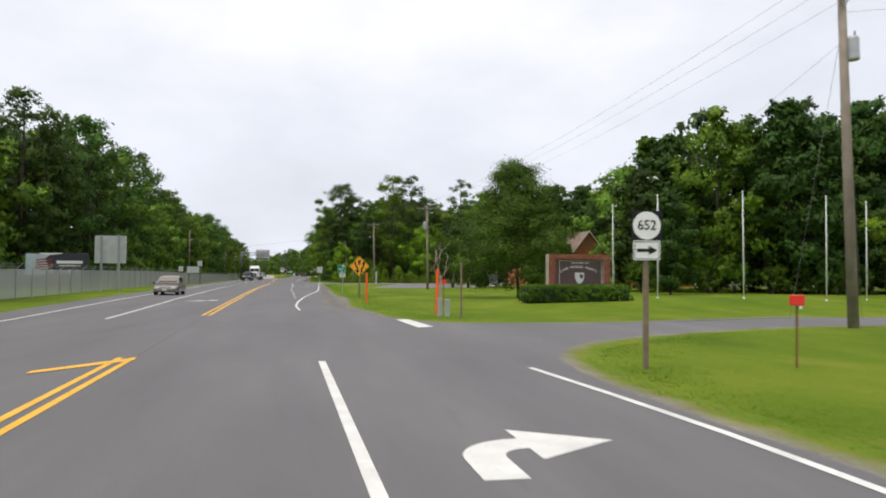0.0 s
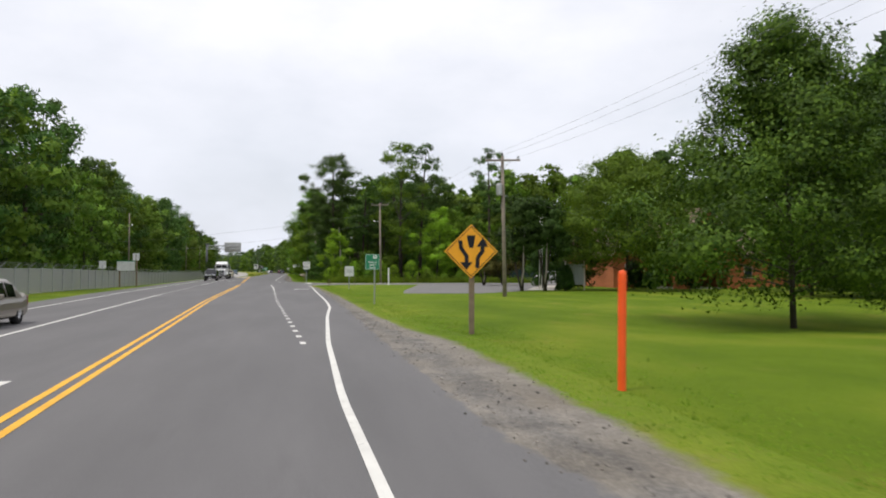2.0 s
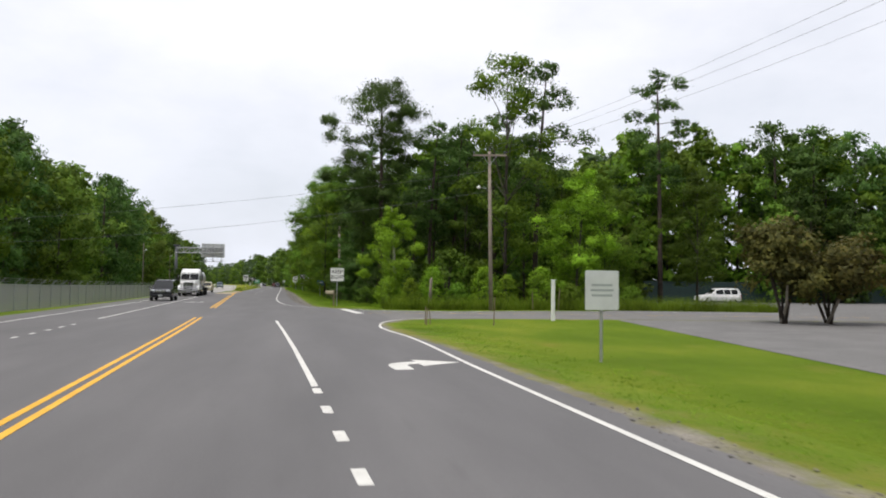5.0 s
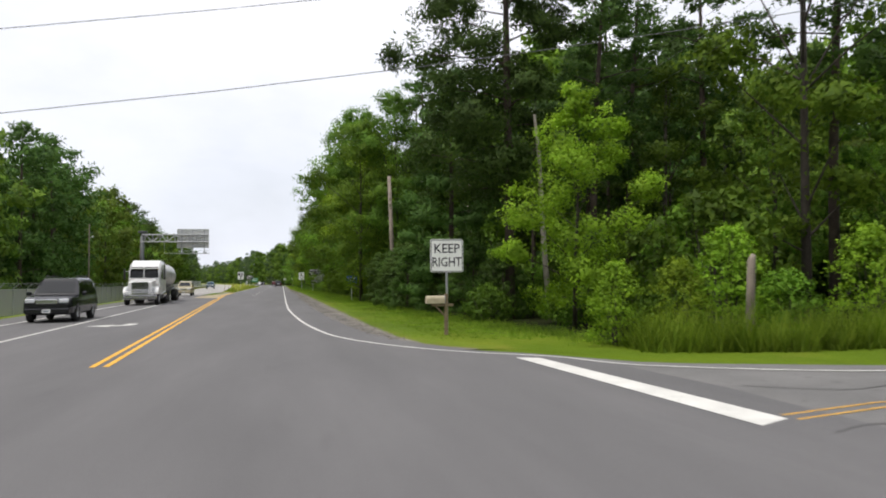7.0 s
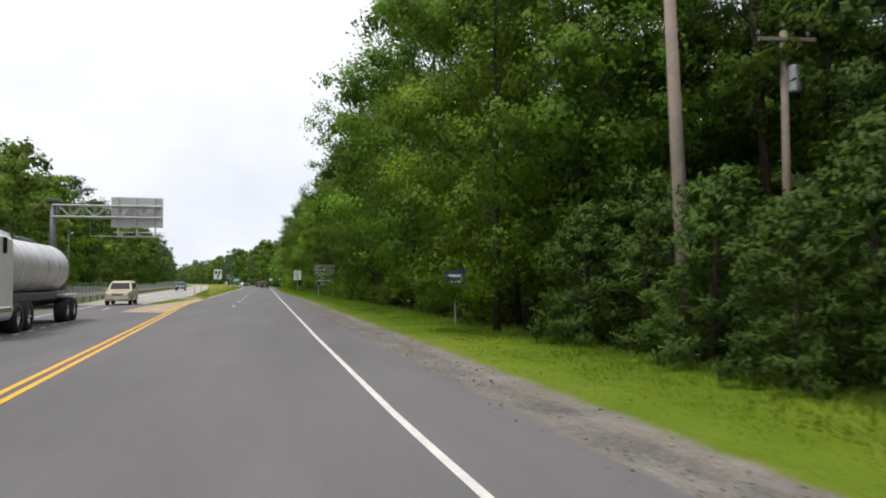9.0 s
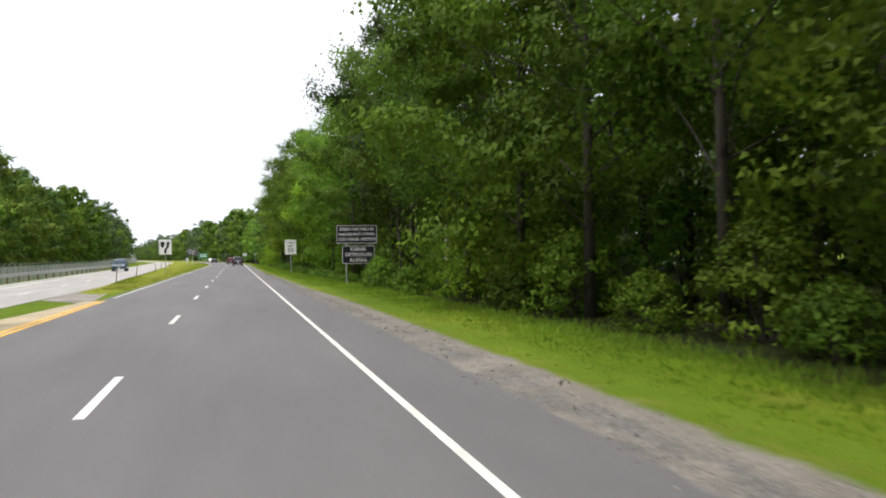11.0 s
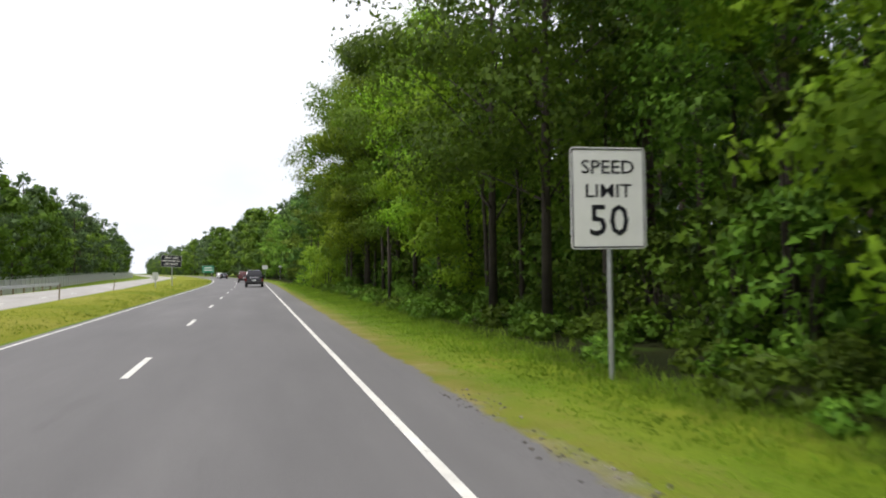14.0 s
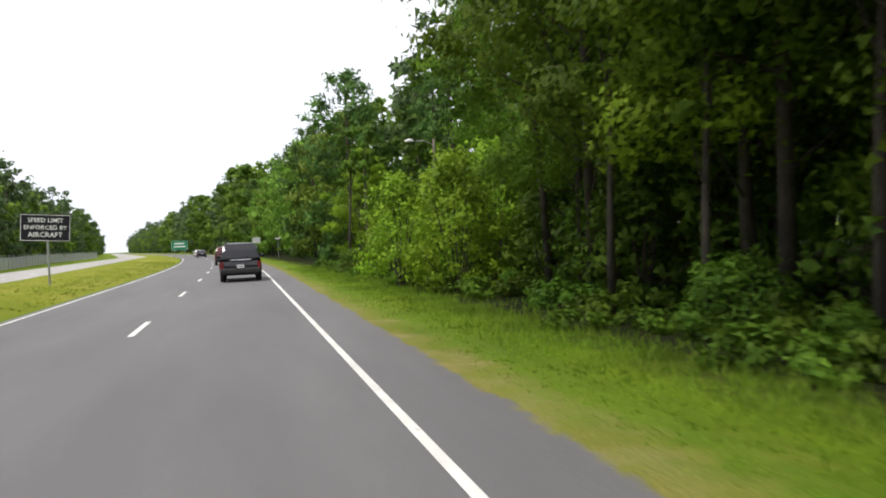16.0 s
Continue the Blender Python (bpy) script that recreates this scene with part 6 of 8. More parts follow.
def small_posts():
    s = thing("wooden_post", pose(14.0, 79.5, 0, 0, -0.5, 10), "weathered square wooden post standing in grass", "post")
    part("shaft", boxed(-0.035, 0.035, -0.035, 0.035, -0.3, 2.2, bevel=0.008), POST_WOOD, s)
    s = thing("wooden_post", pose(14.7, 192.3, 0, 0, 3, 0), "weathered leaning stub pole among tall weeds", "post")
    part("shaft", tubed([(0, 0, -0.3), (0, 0, 2.1), (0.05, 0, 2.25)], [0.12, 0.1, 0.06], 9), POLE_WOOD, s, smooth=True)
    s = thing("white_post", pose(17.88, 175.5, 0), "tall square white post at the grass corner", "post")
    part("shaft", boxed(-0.08, 0.08, -0.08, 0.08, -0.3, 2.03, bevel=0.01), WHITE_PAINT, s)
    part("cap", boxed(-0.095, 0.095, -0.095, 0.095, 2.03, 2.07, bevel=0.01), WHITE_PAINT, s)
    for x, y, h in ((10.6, 172.2, 0.75), (10.75, 171.7, 0.65), (10.5, 171.3, 0.7), (13.4, 170.8, 1.2), (23.9, 190.6, 1.6), (22.0, 190.7, 1.4)):
        s = thing("wooden_stake", pose(x, y, 0, 0, wild.uniform(-4, 4), 0), "thin brown survey stake in the grass", "stake", "survey stakes")
        part("shaft", boxed(-0.02, 0.02, -0.02, 0.02, -0.1, h), POST_WOOD, s)
    for x, y, h in ((17.43, 63.2, 1.18), (14.85, 88.9, 1.18)):
        s = thing("marker_box", pose(x, y, rise(x, y), 0, 0.5, -8), "small red box on a thin rusty stake", "marker", "red marker boxes")
        part("stake", tubed([(0, 0, -0.3), (0, 0, h)], 0.022, 7), solid("rusty_steel", (0.19, 0.09, 0.04), 0.8, 0.3), s)
        part("box", boxed(-0.13, 0.13, -0.06, 0.06, h, h + 0.2, bevel=0.012), RED, s)
        part("bracket", boxed(0.02, 0.08, -0.05, 0.05, h - 0.06, h), SIGN_WHITE, s)
    for i, (x, y, h) in enumerate(((13.36, 80.9, 0.70), (13.64, 80.7, 0.64))):
        s = thing("utility_pedestal", pose(x, y, 0, 0, 0, -10), "grey metal utility pedestal standing in grass", "utility box", "utility pedestals")
        part("housing", boxed(-0.10, 0.10, -0.10, 0.10, -0.1, h, bevel=0.025), GREY_BOX, s)
        part("lid", boxed(-0.115, 0.115, -0.115, 0.115, h, h + 0.05, bevel=0.015), GREY_BOX, s)
        part("latch", boxed(-0.015, 0.015, -0.12, -0.095, h * 0.6, h * 0.72), GALV, s)
    s = thing("mailbox", pose(7.95, 198.1, 0, 0, 0, 4), "dented beige metal mailbox on a wooden post", "mailbox")
    part("post", boxed(0.22, 0.32, -0.05, 0.05, -0.3, 1.25, bevel=0.01), POST_WOOD, s)
    part("arm", boxed(-0.2, 0.5, -0.045, 0.045, 0.86, 0.94, bevel=0.01), POST_WOOD, s)
    part("strut", tubed([(0.25, 0, 0.55), (-0.05, 0, 0.86)], 0.03, 5), POST_WOOD, s)
    ring = [(-0.11, 0.0), (-0.11, 0.14)] + [(-0.11 * math.cos(a), 0.14 + 0.1 * math.sin(a)) for a in np.linspace(0.2, math.pi - 0.2, 7)] + [(0.11, 0.14), (0.11, 0.0)]
    shell = part("shell", prism(bmesh.new(), ring, -0.28, 0.28), solid("beige_mailbox_paint", (0.42, 0.36, 0.25), 0.5, vary=0.2, scale=6), s)
    shell.matrix_local = Matrix.Translation((-0.08, 0, 0.95)) @ Matrix.Rotation(math.pi / 2, 4, "Z")
    lid = part("door", prism(bmesh.new(), [(p[0] * 1.04, p[1] * 1.02) for p in ring], -0.295, -0.282), GREY_BOX, shell)


small_posts()


def flagpole(x, y, h):
    s = thing("flagpole", pose(x, y, rise(x, y) - 0.03, 0, wild.uniform(-0.6, 0.6), 0), "slim white flagpole without a flag", "flagpole", "flagpoles on the lawn")
    part("shaft", tubed([(0, 0, -0.3), (0, 0, h)], [0.036, 0.022], 10), WHITE_PAINT, s, smooth=True)
    part("ball", tubed([(0, 0, h), (0, 0, h + 0.03), (0, 0, h + 0.09), (0, 0, h + 0.12)], [0.02, 0.045, 0.045, 0.02], 10), WHITE_PAINT, s)
    part("collar", tubed([(0, 0, -0.02), (0, 0, 0.06)], [0.09, 0.06], 12), ALU, s)
    part("halyard", tubed([(0.09, 0, 0.9), (0.06, 0, h - 0.05)], 0.006, 4), SIGN_WHITE, s)


for x, y, h in ((26.7, 94.9, 5.7), (27.5, 90.3, 5.8), (32.3, 89.4, 6.05), (36.94, 88.6, 5.9), (40.64, 90.0, 5.8)):
    flagpole(x, y, h)


# ---- welcome sign and hedge ----
def bricks_wall(parent, x0, x1, y0, y1, z0, z1, brick=(0.22, 0.075)):
    """A brick face: mortar core and separate bricks standing slightly proud."""
    part("core", boxed(x0 + 0.004, x1 - 0.004, y0 + 0.006, y1 - 0.006, z0, z1), MORTAR, parent)
    bw, bh = brick
    me = None
    rows = max(1, int(round((z1 - z0) / bh)))
    hh = (z1 - z0) / rows
    for r in range(rows):
        cols = max(1, int(round((x1 - x0) / bw)))
        cw = (x1 - x0) / cols
        for c in range(cols):
            if me is None:
                me = bpy.data.meshes.new("brick")
                b = boxed(-cw / 2 + 0.005, cw / 2 - 0.005, y0, y1, -hh / 2 + 0.005, hh / 2 - 0.005)
                b.to_mesh(me)
                b.free()
                me.materials.append(BRICK_ONE)
            o = new("brick", me)
            o.parent = parent
            o.location = (x0 + cw * (c + 0.5), 0, z0 + hh * (r + 0.5))


m_, n_, l_, b_ = material("single_brick")
i_, r_ = n_.new("ShaderNodeObjectInfo"), n_.new("ShaderNodeValToRGB")
r_.color_ramp.elements[0].color, r_.color_ramp.elements[1].color = (0.15, 0.042, 0.02, 1), (0.29, 0.09, 0.04, 1)
t_ = n_.new("ShaderNodeBump")
z_ = n_.new("ShaderNodeTexNoise")
z_.inputs["Scale"].default_value = 40
l_.new(z_.outputs["Fac"], t_.inputs["Height"])
t_.inputs["Strength"].default_value = 0.4
l_.new(i_.outputs["Random"], r_.inputs["Fac"])
l_.new(r_.outputs["Color"], b_.inputs["Base Color"])
l_.new(t_.outputs["Normal"], b_.inputs["Normal"])
b_.inputs["Roughness"].default_value = 0.9
BRICK_ONE = m_


def welcome_sign():
    s = thing("welcome_sign", pose(22.6, 89.9, 0.34, 0, 0, 6) @ Matrix.Diagonal((0.93, 1, 0.87, 1)), "brick framed county welcome sign with a dark maroon face", "sign")
    for name, x0, x1, z0, z1 in (("pier", -2.0, -1.56, 0.0, 2.62), ("pier", 1.56, 2.0, 0.0, 2.62), ("lintel", -2.0, 2.0, 2.62, 2.92), ("base", -1.56, 1.56, 0.0, 0.85)):
        e = new(name)
        e.parent = s
        bricks_wall(e, x0, x1, -0.22, 0.22, z0, z1)
    f = part("face", boxed(-1.56, 1.56, -0.06, 0.06, 0.85, 2.62), SIGN_FIELD, s)
    part("inner_frame", frame_ring(2.75, 1.62, 0.02, 0.025, -0.075, -0.055), TRIM, s).location = (0.12, 0, 1.72)
    part("pale_sill", boxed(-1.3, 1.5, -0.1, -0.06, 0.86, 0.92), TRIM, s)
    lettering(f, "WELCOME TO", 0.15, 0.05, 2.38, -0.075, SIGN_WHITE, 1.2)
    word, radius = "KING GEORGE COUNTY", 2.3
    for i, ch in enumerate(word):
        a = radians((i - (len(word) - 1) / 2) * 3.5)
        if ch != " ":
            lettering(f, ch, 0.2, radius * math.sin(a), -0.16 + radius * math.cos(a), -0.075, SIGN_WHITE, 1.15, a)
    shield = [(-0.3, 0.35), (0.3, 0.35), (0.3, 0.0), (0.18, -0.25), (0, -0.4), (-0.18, -0.25), (-0.3, 0.0)]
    part("shield", prism(bmesh.new(), shield, -0.08, -0.058), ALU, s).location = (0.05, 0, 1.42)
    part("shield_field", prism(bmesh.new(), [(p[0] * 0.4 + 0.12, p[1] * 0.4 + 0.1) for p in shield], -0.09, -0.075), SIGN_FIELD, s).location = (0.05, 0, 1.42)


def hedge():
    s = thing("hedge", pose(22.1, 88.9, 0.31, 0, 0, 3) @ Matrix.Diagonal((0.85, 0.7, 0.8, 1)), "low clipped dark green hedge before the brick sign", "hedge")
    rng = np.random.default_rng(77)
    n = 700
    p = np.stack([rng.uniform(-3.6, 3.6, n), rng.uniform(-0.7, 0.7, n), rng.uniform(0.06, 0.98, n)], 1)
    k = rng.integers(0, 3, n)
    p[k == 0, 1] = np.sign(p[k == 0, 1]) * 0.7
    p[k == 1, 2] = 0.98
    v, f, soft = leaf_cards(rng, p, 0.16, 0.085, 30, 1.0, 1.5)
    v[:, 2] = np.maximum(v[:, 2], -0.02)
    mesh_object("foliage", v, f, LEAF_DARK, s, soft)
    # added solid core, its dark colour standing in for shade between the leaves
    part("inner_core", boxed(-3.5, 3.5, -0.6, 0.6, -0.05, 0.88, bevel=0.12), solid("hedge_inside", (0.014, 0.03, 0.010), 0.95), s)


welcome_sign(), hedge()


# ---- brick building behind the lawn ----
PORCH = solid("porch_concrete", (0.30, 0.28, 0.25), 0.9, vary=0.2, scale=1.5, bump=0.3)


def brick_building():
    s = thing("brick_building", pose(5, 8, 0), "low brick building with brown shingle gables", "building")
    part("wall", boxed(35, 62, 153, 166, -0.2, 3.7), BRICK, s)

    def roof(x0, x1, y0, y1, z0, z1, along_x=True):
        bm = bmesh.new()
        o = 0.5
        if along_x:
            ym = (y0 + y1) / 2
            for ya, yb in ((y0 - o, ym), (y1 + o, ym)):
                za = z0 - o * (z1 - z0) / (ym - y0)
                q = [(x0 - o, ya, za), (x1 + o, ya, za), (x1 + o, yb, z1), (x0 - o, yb, z1)]
                a = [bm.verts.new(p) for p in q] + [bm.verts.new((p[0], p[1], p[2] + 0.15)) for p in q]
                for f in ((0, 1, 2, 3), (4, 5, 6, 7), (0, 1, 5, 4), (1, 2, 6, 5), (2, 3, 7, 6), (3, 0, 4, 7)):
                    bm.faces.new([a[k] for k in f])
        else:
            xm = (x0 + x1) / 2
            for xa, xb in ((x0 - o, xm), (x1 + o, xm)):
                za = z0 - o * (z1 - z0) / (xm - x0)
                q = [(xa, y0 - o, za), (xa, y1, za), (xb, y1, z1), (xb, y0 - o, z1)]
                a = [bm.verts.new(p) for p in q] + [bm.verts.new((p[0], p[1], p[2] + 0.15)) for p in q]
                for f in ((0, 1, 2, 3), (4, 5, 6, 7), (0, 1, 5, 4), (1, 2, 6, 5), (2, 3, 7, 6), (3, 0, 4, 7)):
                    bm.faces.new([a[k] for k in f])
        bmesh.ops.recalc_face_normals(bm, faces=bm.faces[:])
        return part("roof", bm, ROOF, s)

    roof(35, 62, 153, 166, 3.7, 6.6)
    for x0, x1, yf, top in ((34.5, 38.15, 151.0, 5.7), (38.2, 45.0, 144.8, 8.0)):
        porch = top > 7
        xm = (x0 + x1) / 2
        foot = 2.55 if porch else -0.2
        part("gable_wall", prism(bmesh.new(), [(x0, foot), (x1, foot), (x1, 3.7), ((x0 + x1) / 2, top - 0.05), (x0, 3.7)], yf, yf + 0.4 if porch else 153.0), BRICK, s)
        if porch:
            part("pier", boxed(x0, x0 + 1.55, yf, yf + 0.5, -0.2, 2.547), BRICK, s)
            part("pier", boxed(x1 - 0.9, x1, yf, yf + 0.5, -0.2, 2.547), BRICK, s)
            part("side_beam", boxed(x0, x0 + 0.4, yf + 0.403, 152.997, 2.55, 3.7), BRICK, s)
            part("side_wall", boxed(x1 - 0.4, x1, yf + 0.503, 152.997, -0.2, 3.7), BRICK, s)
            part("porch_ceiling", boxed(x0 + 0.41, x1 - 0.41, yf + 0.41, 152.99, 2.6, 2.7), TRIM, s)
            part("porch_floor", boxed(x0 + 0.02, x1 - 0.42, yf + 0.51, 152.99, -0.2, 0.12), PORCH, s)
            for x in (x0 + 1.2, x1 - 2.4):
                w = part("door", boxed(x, x + 1.9, 152.9, 152.99, 0.12, 2.4), TRIM, s)
                part("pane", boxed(x + 0.08, x + 1.82, 152.88, 152.895, 0.3, 2.3), WINDOW, w)
        roof(x0, x1, yf, 157.0, 3.7, top, False)
        if not porch:
            w = part("window", boxed(xm - 0.55, xm + 0.55, yf - 0.07, yf - 0.01, 0.7, 2.5), TRIM, s)
            part("pane", boxed(xm - 0.48, xm + 0.48, yf - 0.09, yf - 0.075, 0.77, 2.43), WINDOW, w)
        drop = 0.5 * (top - 3.7) / (xm - x0)
        for a, b in (((x0 - 0.5, 3.7 - drop), (xm, top)), ((x1 + 0.5, 3.7 - drop), (xm, top))):
            part("verge_board", prism(bmesh.new(), [a, b, (b[0], b[1] + 0.2), (a[0], a[1] + 0.2)], yf - 0.58, yf - 0.52), TRIM, s)
        part("gable_vent", boxed(xm - 0.35, xm + 0.35, yf - 0.05, yf - 0.005, top - 2.0, top - 1.2), ROOF, s)
    for x in (48.5, 51.5, 54.5, 57, 59.5):
        w = part("window", boxed(x - 0.5, x + 0.5, 152.93, 152.99, 1.0, 2.4), TRIM, s)
        part("pane", boxed(x - 0.43, x + 0.43, 152.91, 152.925, 1.07, 2.33), WINDOW, w)


brick_building()


def kiosk():
    s = thing("notice_kiosk", pose(31.5, 149.5, 0, 0, 0, -10), "grey boxed notice shelter on two posts", "kiosk")
    for x in (-0.85, 0.85):
        part("post", boxed(x - 0.06, x + 0.06, -0.06, 0.06, -0.2, 2.6, bevel=0.01), TRIM, s)
    part("board", boxed(-0.8, 0.8, -0.03, 0.03, 0.5, 2.4), GREY_BOX, s)
    part("roof", boxed(-1.0, 1.0, -0.35, 0.35, 2.6, 2.7, bevel=0.02), ROOF, s)


kiosk()


# ---- chain-link fence ----
def fence_x(y):
    return interp(y, (20, -8.0), (114, -11.0), (190, -13.3), (250, -14.9), (300, -17.5), (360, -22.5), (430, -27.0), (500, -33), (640, -44))


def fence():
    m, n, l, b = material("chain_link_fabric")
    tr, mx = n.new("ShaderNodeBsdfTransparent"), n.new("ShaderNodeMixShader")
    b.inputs["Base Color"].default_value = (0.54, 0.54, 0.53, 1)
    b.inputs["Roughness"].default_value, b.inputs["Metallic"].default_value = 0.6, 0.2
    mx.inputs["Fac"].default_value = 0.62
    l.new(tr.outputs["BSDF"], mx.inputs[1])
    l.new(b.outputs["BSDF"], mx.inputs[2])
    l.new(mx.outputs["Shader"], n["Material Output"].inputs["Surface"])
    s = thing("chain_link_fence", pose(0, 0, 0) @ Matrix.Diagonal((1, 1, 0.88, 1)), "grey chain-link fence with barbed wire arms", "fence")
    ys = steps(20, 640, 206)
    drop = lambda y: fall(fence_x(y), y) / 0.88
    verts = [(fence_x(y), y, z + drop(y)) for y in ys for z in (0.0, 2.05)]
    mesh_object("fabric", verts, [(2 * i, 2 * i + 2, 2 * i + 3, 2 * i + 1) for i in range(len(ys) - 1)], m, s)
    for z, off in ((2.06, 0.0), (2.25, 0.14), (2.38, 0.25), (2.5, 0.36)):
        part("top_rail" if z < 2.1 else "barbed_strand", tubed([(fence_x(y) + off, y, z + drop(y)) for y in ys[::3]], 0.025 if z < 2.1 else 0.008, 5), GALV, s)
    bm = bmesh.new()
    tube(bm, [(0, 0, -0.2), (0, 0, 2.1), (0.38, 0, 2.52)], [0.04, 0.04, 0.025], 7)
    me = bpy.data.meshes.new("fence_post")
    bm.to_mesh(me)
    bm.free()
    me.materials.append(GALV)
    for y in ys:
        o = new("fence_post", me)
        o.parent = s
        o.location = (fence_x(y) + 0.05, y, drop(y))


fence()


def guard_rail():
    s = thing("guard_rail", pose(0, 0, 0), "galvanised steel guard rail along the opposite road", "guard rail")
    ys = steps(250, 420, 86)
    prof = [(0.0, 0.45), (0.06, 0.5), (0.0, 0.56), (0.0, 0.62), (0.06, 0.68), (0.0, 0.75)]
    xf = lambda y: line_b(y) - 2.3
    verts = [(xf(y) + px_, y, z) for y in ys for px_, z in prof]
    k = len(prof)
    mesh_object("beam", verts, [(i * k + j, i * k + j + 1, (i + 1) * k + j + 1, (i + 1) * k + j) for i in range(len(ys) - 1) for j in range(k - 1)], GALV, s)
    for y in ys[::2]:
        part("post", boxed(xf(y) - 0.14, xf(y) - 0.02, y - 0.06, y + 0.06, -0.2, 0.72), POST_WOOD, s)


guard_rail()
for x, y in ((-7.2, 330), (-7.6, 352), (-8.8, 372), (-9.3, 392), (-6.9, 316)):
    s = thing("delineator_post", pose(x, y, 0, 0, wild.uniform(-5, 8), 0), "thin leaning delineator post in the median grass", "delineator", "median delineators")
    part("shaft", boxed(-0.035, 0.035, -0.01, 0.01, -0.1, 1.15), POST_WOOD, s)


# ---- single trees and plants on the lawn ----
MAPLE_LEAF = leafy("maple_leaves", (0.028, 0.062, 0.007), (0.105, 0.168, 0.016), 0.22)
LAWN_MAPLE = broadleaf(41, 11.9, 14.6, 0.9, 34, 11, 150, 0.11, 110, MAPLE_LEAF, "full green maple standing on the lawn", "maple_tree", swell=0.20, taper=0.85, flat=0.42)
LAWN_MAPLE.matrix_world = pose(24.7, 110.3, -0.38)
for (x, y, s, k) in ((41.0, 116, 0.58, 4), (41.6, 147.3, 0.34, 4), (53.5, 147.2, 0.5, 0), (33.0, 152.5, 0.42, 4), (31.0, 157.0, 0.5, 4)):
    plant((FAR[0], FAR[1], FAR[2], FAR[3], FAR_DEEP)[k], x, y, s)

HIGH_MAPLE = broadleaf(42, 12.6, 16.0, 1.6, 36, 11, 130, 0.14, 110, LEAF, "broad green maple with a wide crown before the building", "maple_tree", swell=0.42, flat=0.48)
HIGH_MAPLE.matrix_world = pose(35.9, 148.2, -0.03)
plant(HIGH_MAPLE, 53, 146.5, 0.78)


def many_stems(x, y, seed, height, leaf=LEAF_DEEP, spread=1.0, label="dark ornamental tree on several bare stems"):
    """An ornamental tree on several crooked stems."""
    rng = np.random.default_rng(seed)
    t = thing("ornamental_tree", pose(x, y, -0.03), label, "tree", "ornamental trees by the walk")
    lob = []
    for k in range(11):
        a, q = 2.4 * k, rng.uniform(0.0, 1.0)
        d = spread * rng.uniform(0.5, 1.7) * (1.1 - 0.6 * q)
        lob.append(((math.cos(a) * d, math.sin(a) * d, height * (0.38 + 0.52 * q)), (1.15 * spread, 1.15 * spread, 0.95)))
    v, f, soft = foliage(rng, lob, 9, 60, 0.16, 70)
    mesh_object("crown", v, f, leaf, t, soft)
    for k in range(5):
        p = lob[k][0]
        part("stem", tubed([(0.12 * math.cos(k * 1.3), 0.12 * math.sin(k * 1.3), -0.1), (p[0] * 0.3 + rng.normal() * 0.06, p[1] * 0.3, height * 0.2), (p[0] * 0.55, p[1] * 0.55 + rng.normal() * 0.06, height * 0.38), (p[0] * 0.8, p[1] * 0.8, height * 0.6)], [0.085, 0.07, 0.06, 0.03], 7), DEAD_BARK if k == 2 else BARK, t, smooth=True)


many_stems(25.9, 147.7, 301, 8.2)
many_stems(27.9, 147.4, 302, 8.6)
for x, y in ((28.5, 150.6), (29.0, 151.4)):
    flagpole(x, y, 8.0)
RED_LEAF = leafy("reddish_brown_leaves", (0.046, 0.050, 0.012), (0.135, 0.122, 0.030), 0.3)
for x, y, seed, h in ((28.9, 172.4, 303, 4.9), (31.2, 172.0, 304, 5.1)):
    many_stems(x, y, seed, h, RED_LEAF, 1.3, "low spreading ornamental tree with reddish-brown leaves")
for x, y, h, w, mat, label in ((30.2, 148.6, 2.2, 1.6, LEAF_DEEP, "narrow dark shrub beside the walk"), (39.4, 154.0, 2.6, 2.4, LEAF_DEEP, "clipped dark shrub before the brick wall"), (41.4, 154.6, 1.6, 1.8, LEAF_DEEP, "low clipped shrub before the brick wall")):
    ornamental = bush(int(x * 10), h, w, 5200, 0.15, mat, label, "ornamental_bush")
    ornamental.location = (x, y, -0.03)
for p in PROTOS:
    for o in (p, *p.children_recursive):
        bpy.data.objects.remove(o)
poly("concrete_walk", [(27.2, 150.4), (30.2, 149.8), (37.6, 168.6), (35.2, 170.2)], 0.006, solid("pale_concrete", (0.42, 0.39, 0.34), 0.9, vary=0.15, scale=1.5, bump=0.3), "pale concrete walk beside the parking area", "walkway")
poly("parking_lot_far", [(26, 188.5), (60, 181.3), (110, 176.4), (110, 227), (47, 222), (42, 204), (33, 195.6)], -0.009, ASPHALT_OLD, "grey asphalt parking area before the wood", "parking lot")


def privacy_fence(x0, x1, y):
    """Dark green panels between posts."""
    s = thing("privacy_fence", pose(0, y, 0), "dark green slatted privacy fence behind the parking area", "fence")
    paint = solid("dark_green_fence_paint", (0.012, 0.035, 0.030), 0.7, vary=0.2, scale=2)
    n = int((x1 - x0) / 2.4)
    for i in range(n):
        x = x0 + 2.4 * i
        part("panel", boxed(x + 0.06, x + 2.34, -0.02, 0.02, 0.05, 2.5), paint, s)
        part("post", boxed(x - 0.05, x + 0.05, -0.05, 0.05, -0.2, 2.6), paint, s)


privacy_fence(46.5, 96, 221.8)
lamp = thing("lamp_post", pose(34.3, 168, 0), "slim grey lamp post at the parking area", "lamp post")
part("shaft", tubed([(0, 0, -0.2), (0, 0, 3.4)], [0.06, 0.045], 8), GALV, lamp)
part("head", boxed(-0.13, 0.13, -0.13, 0.13, 3.4, 3.6, bevel=0.03), GALV, lamp)


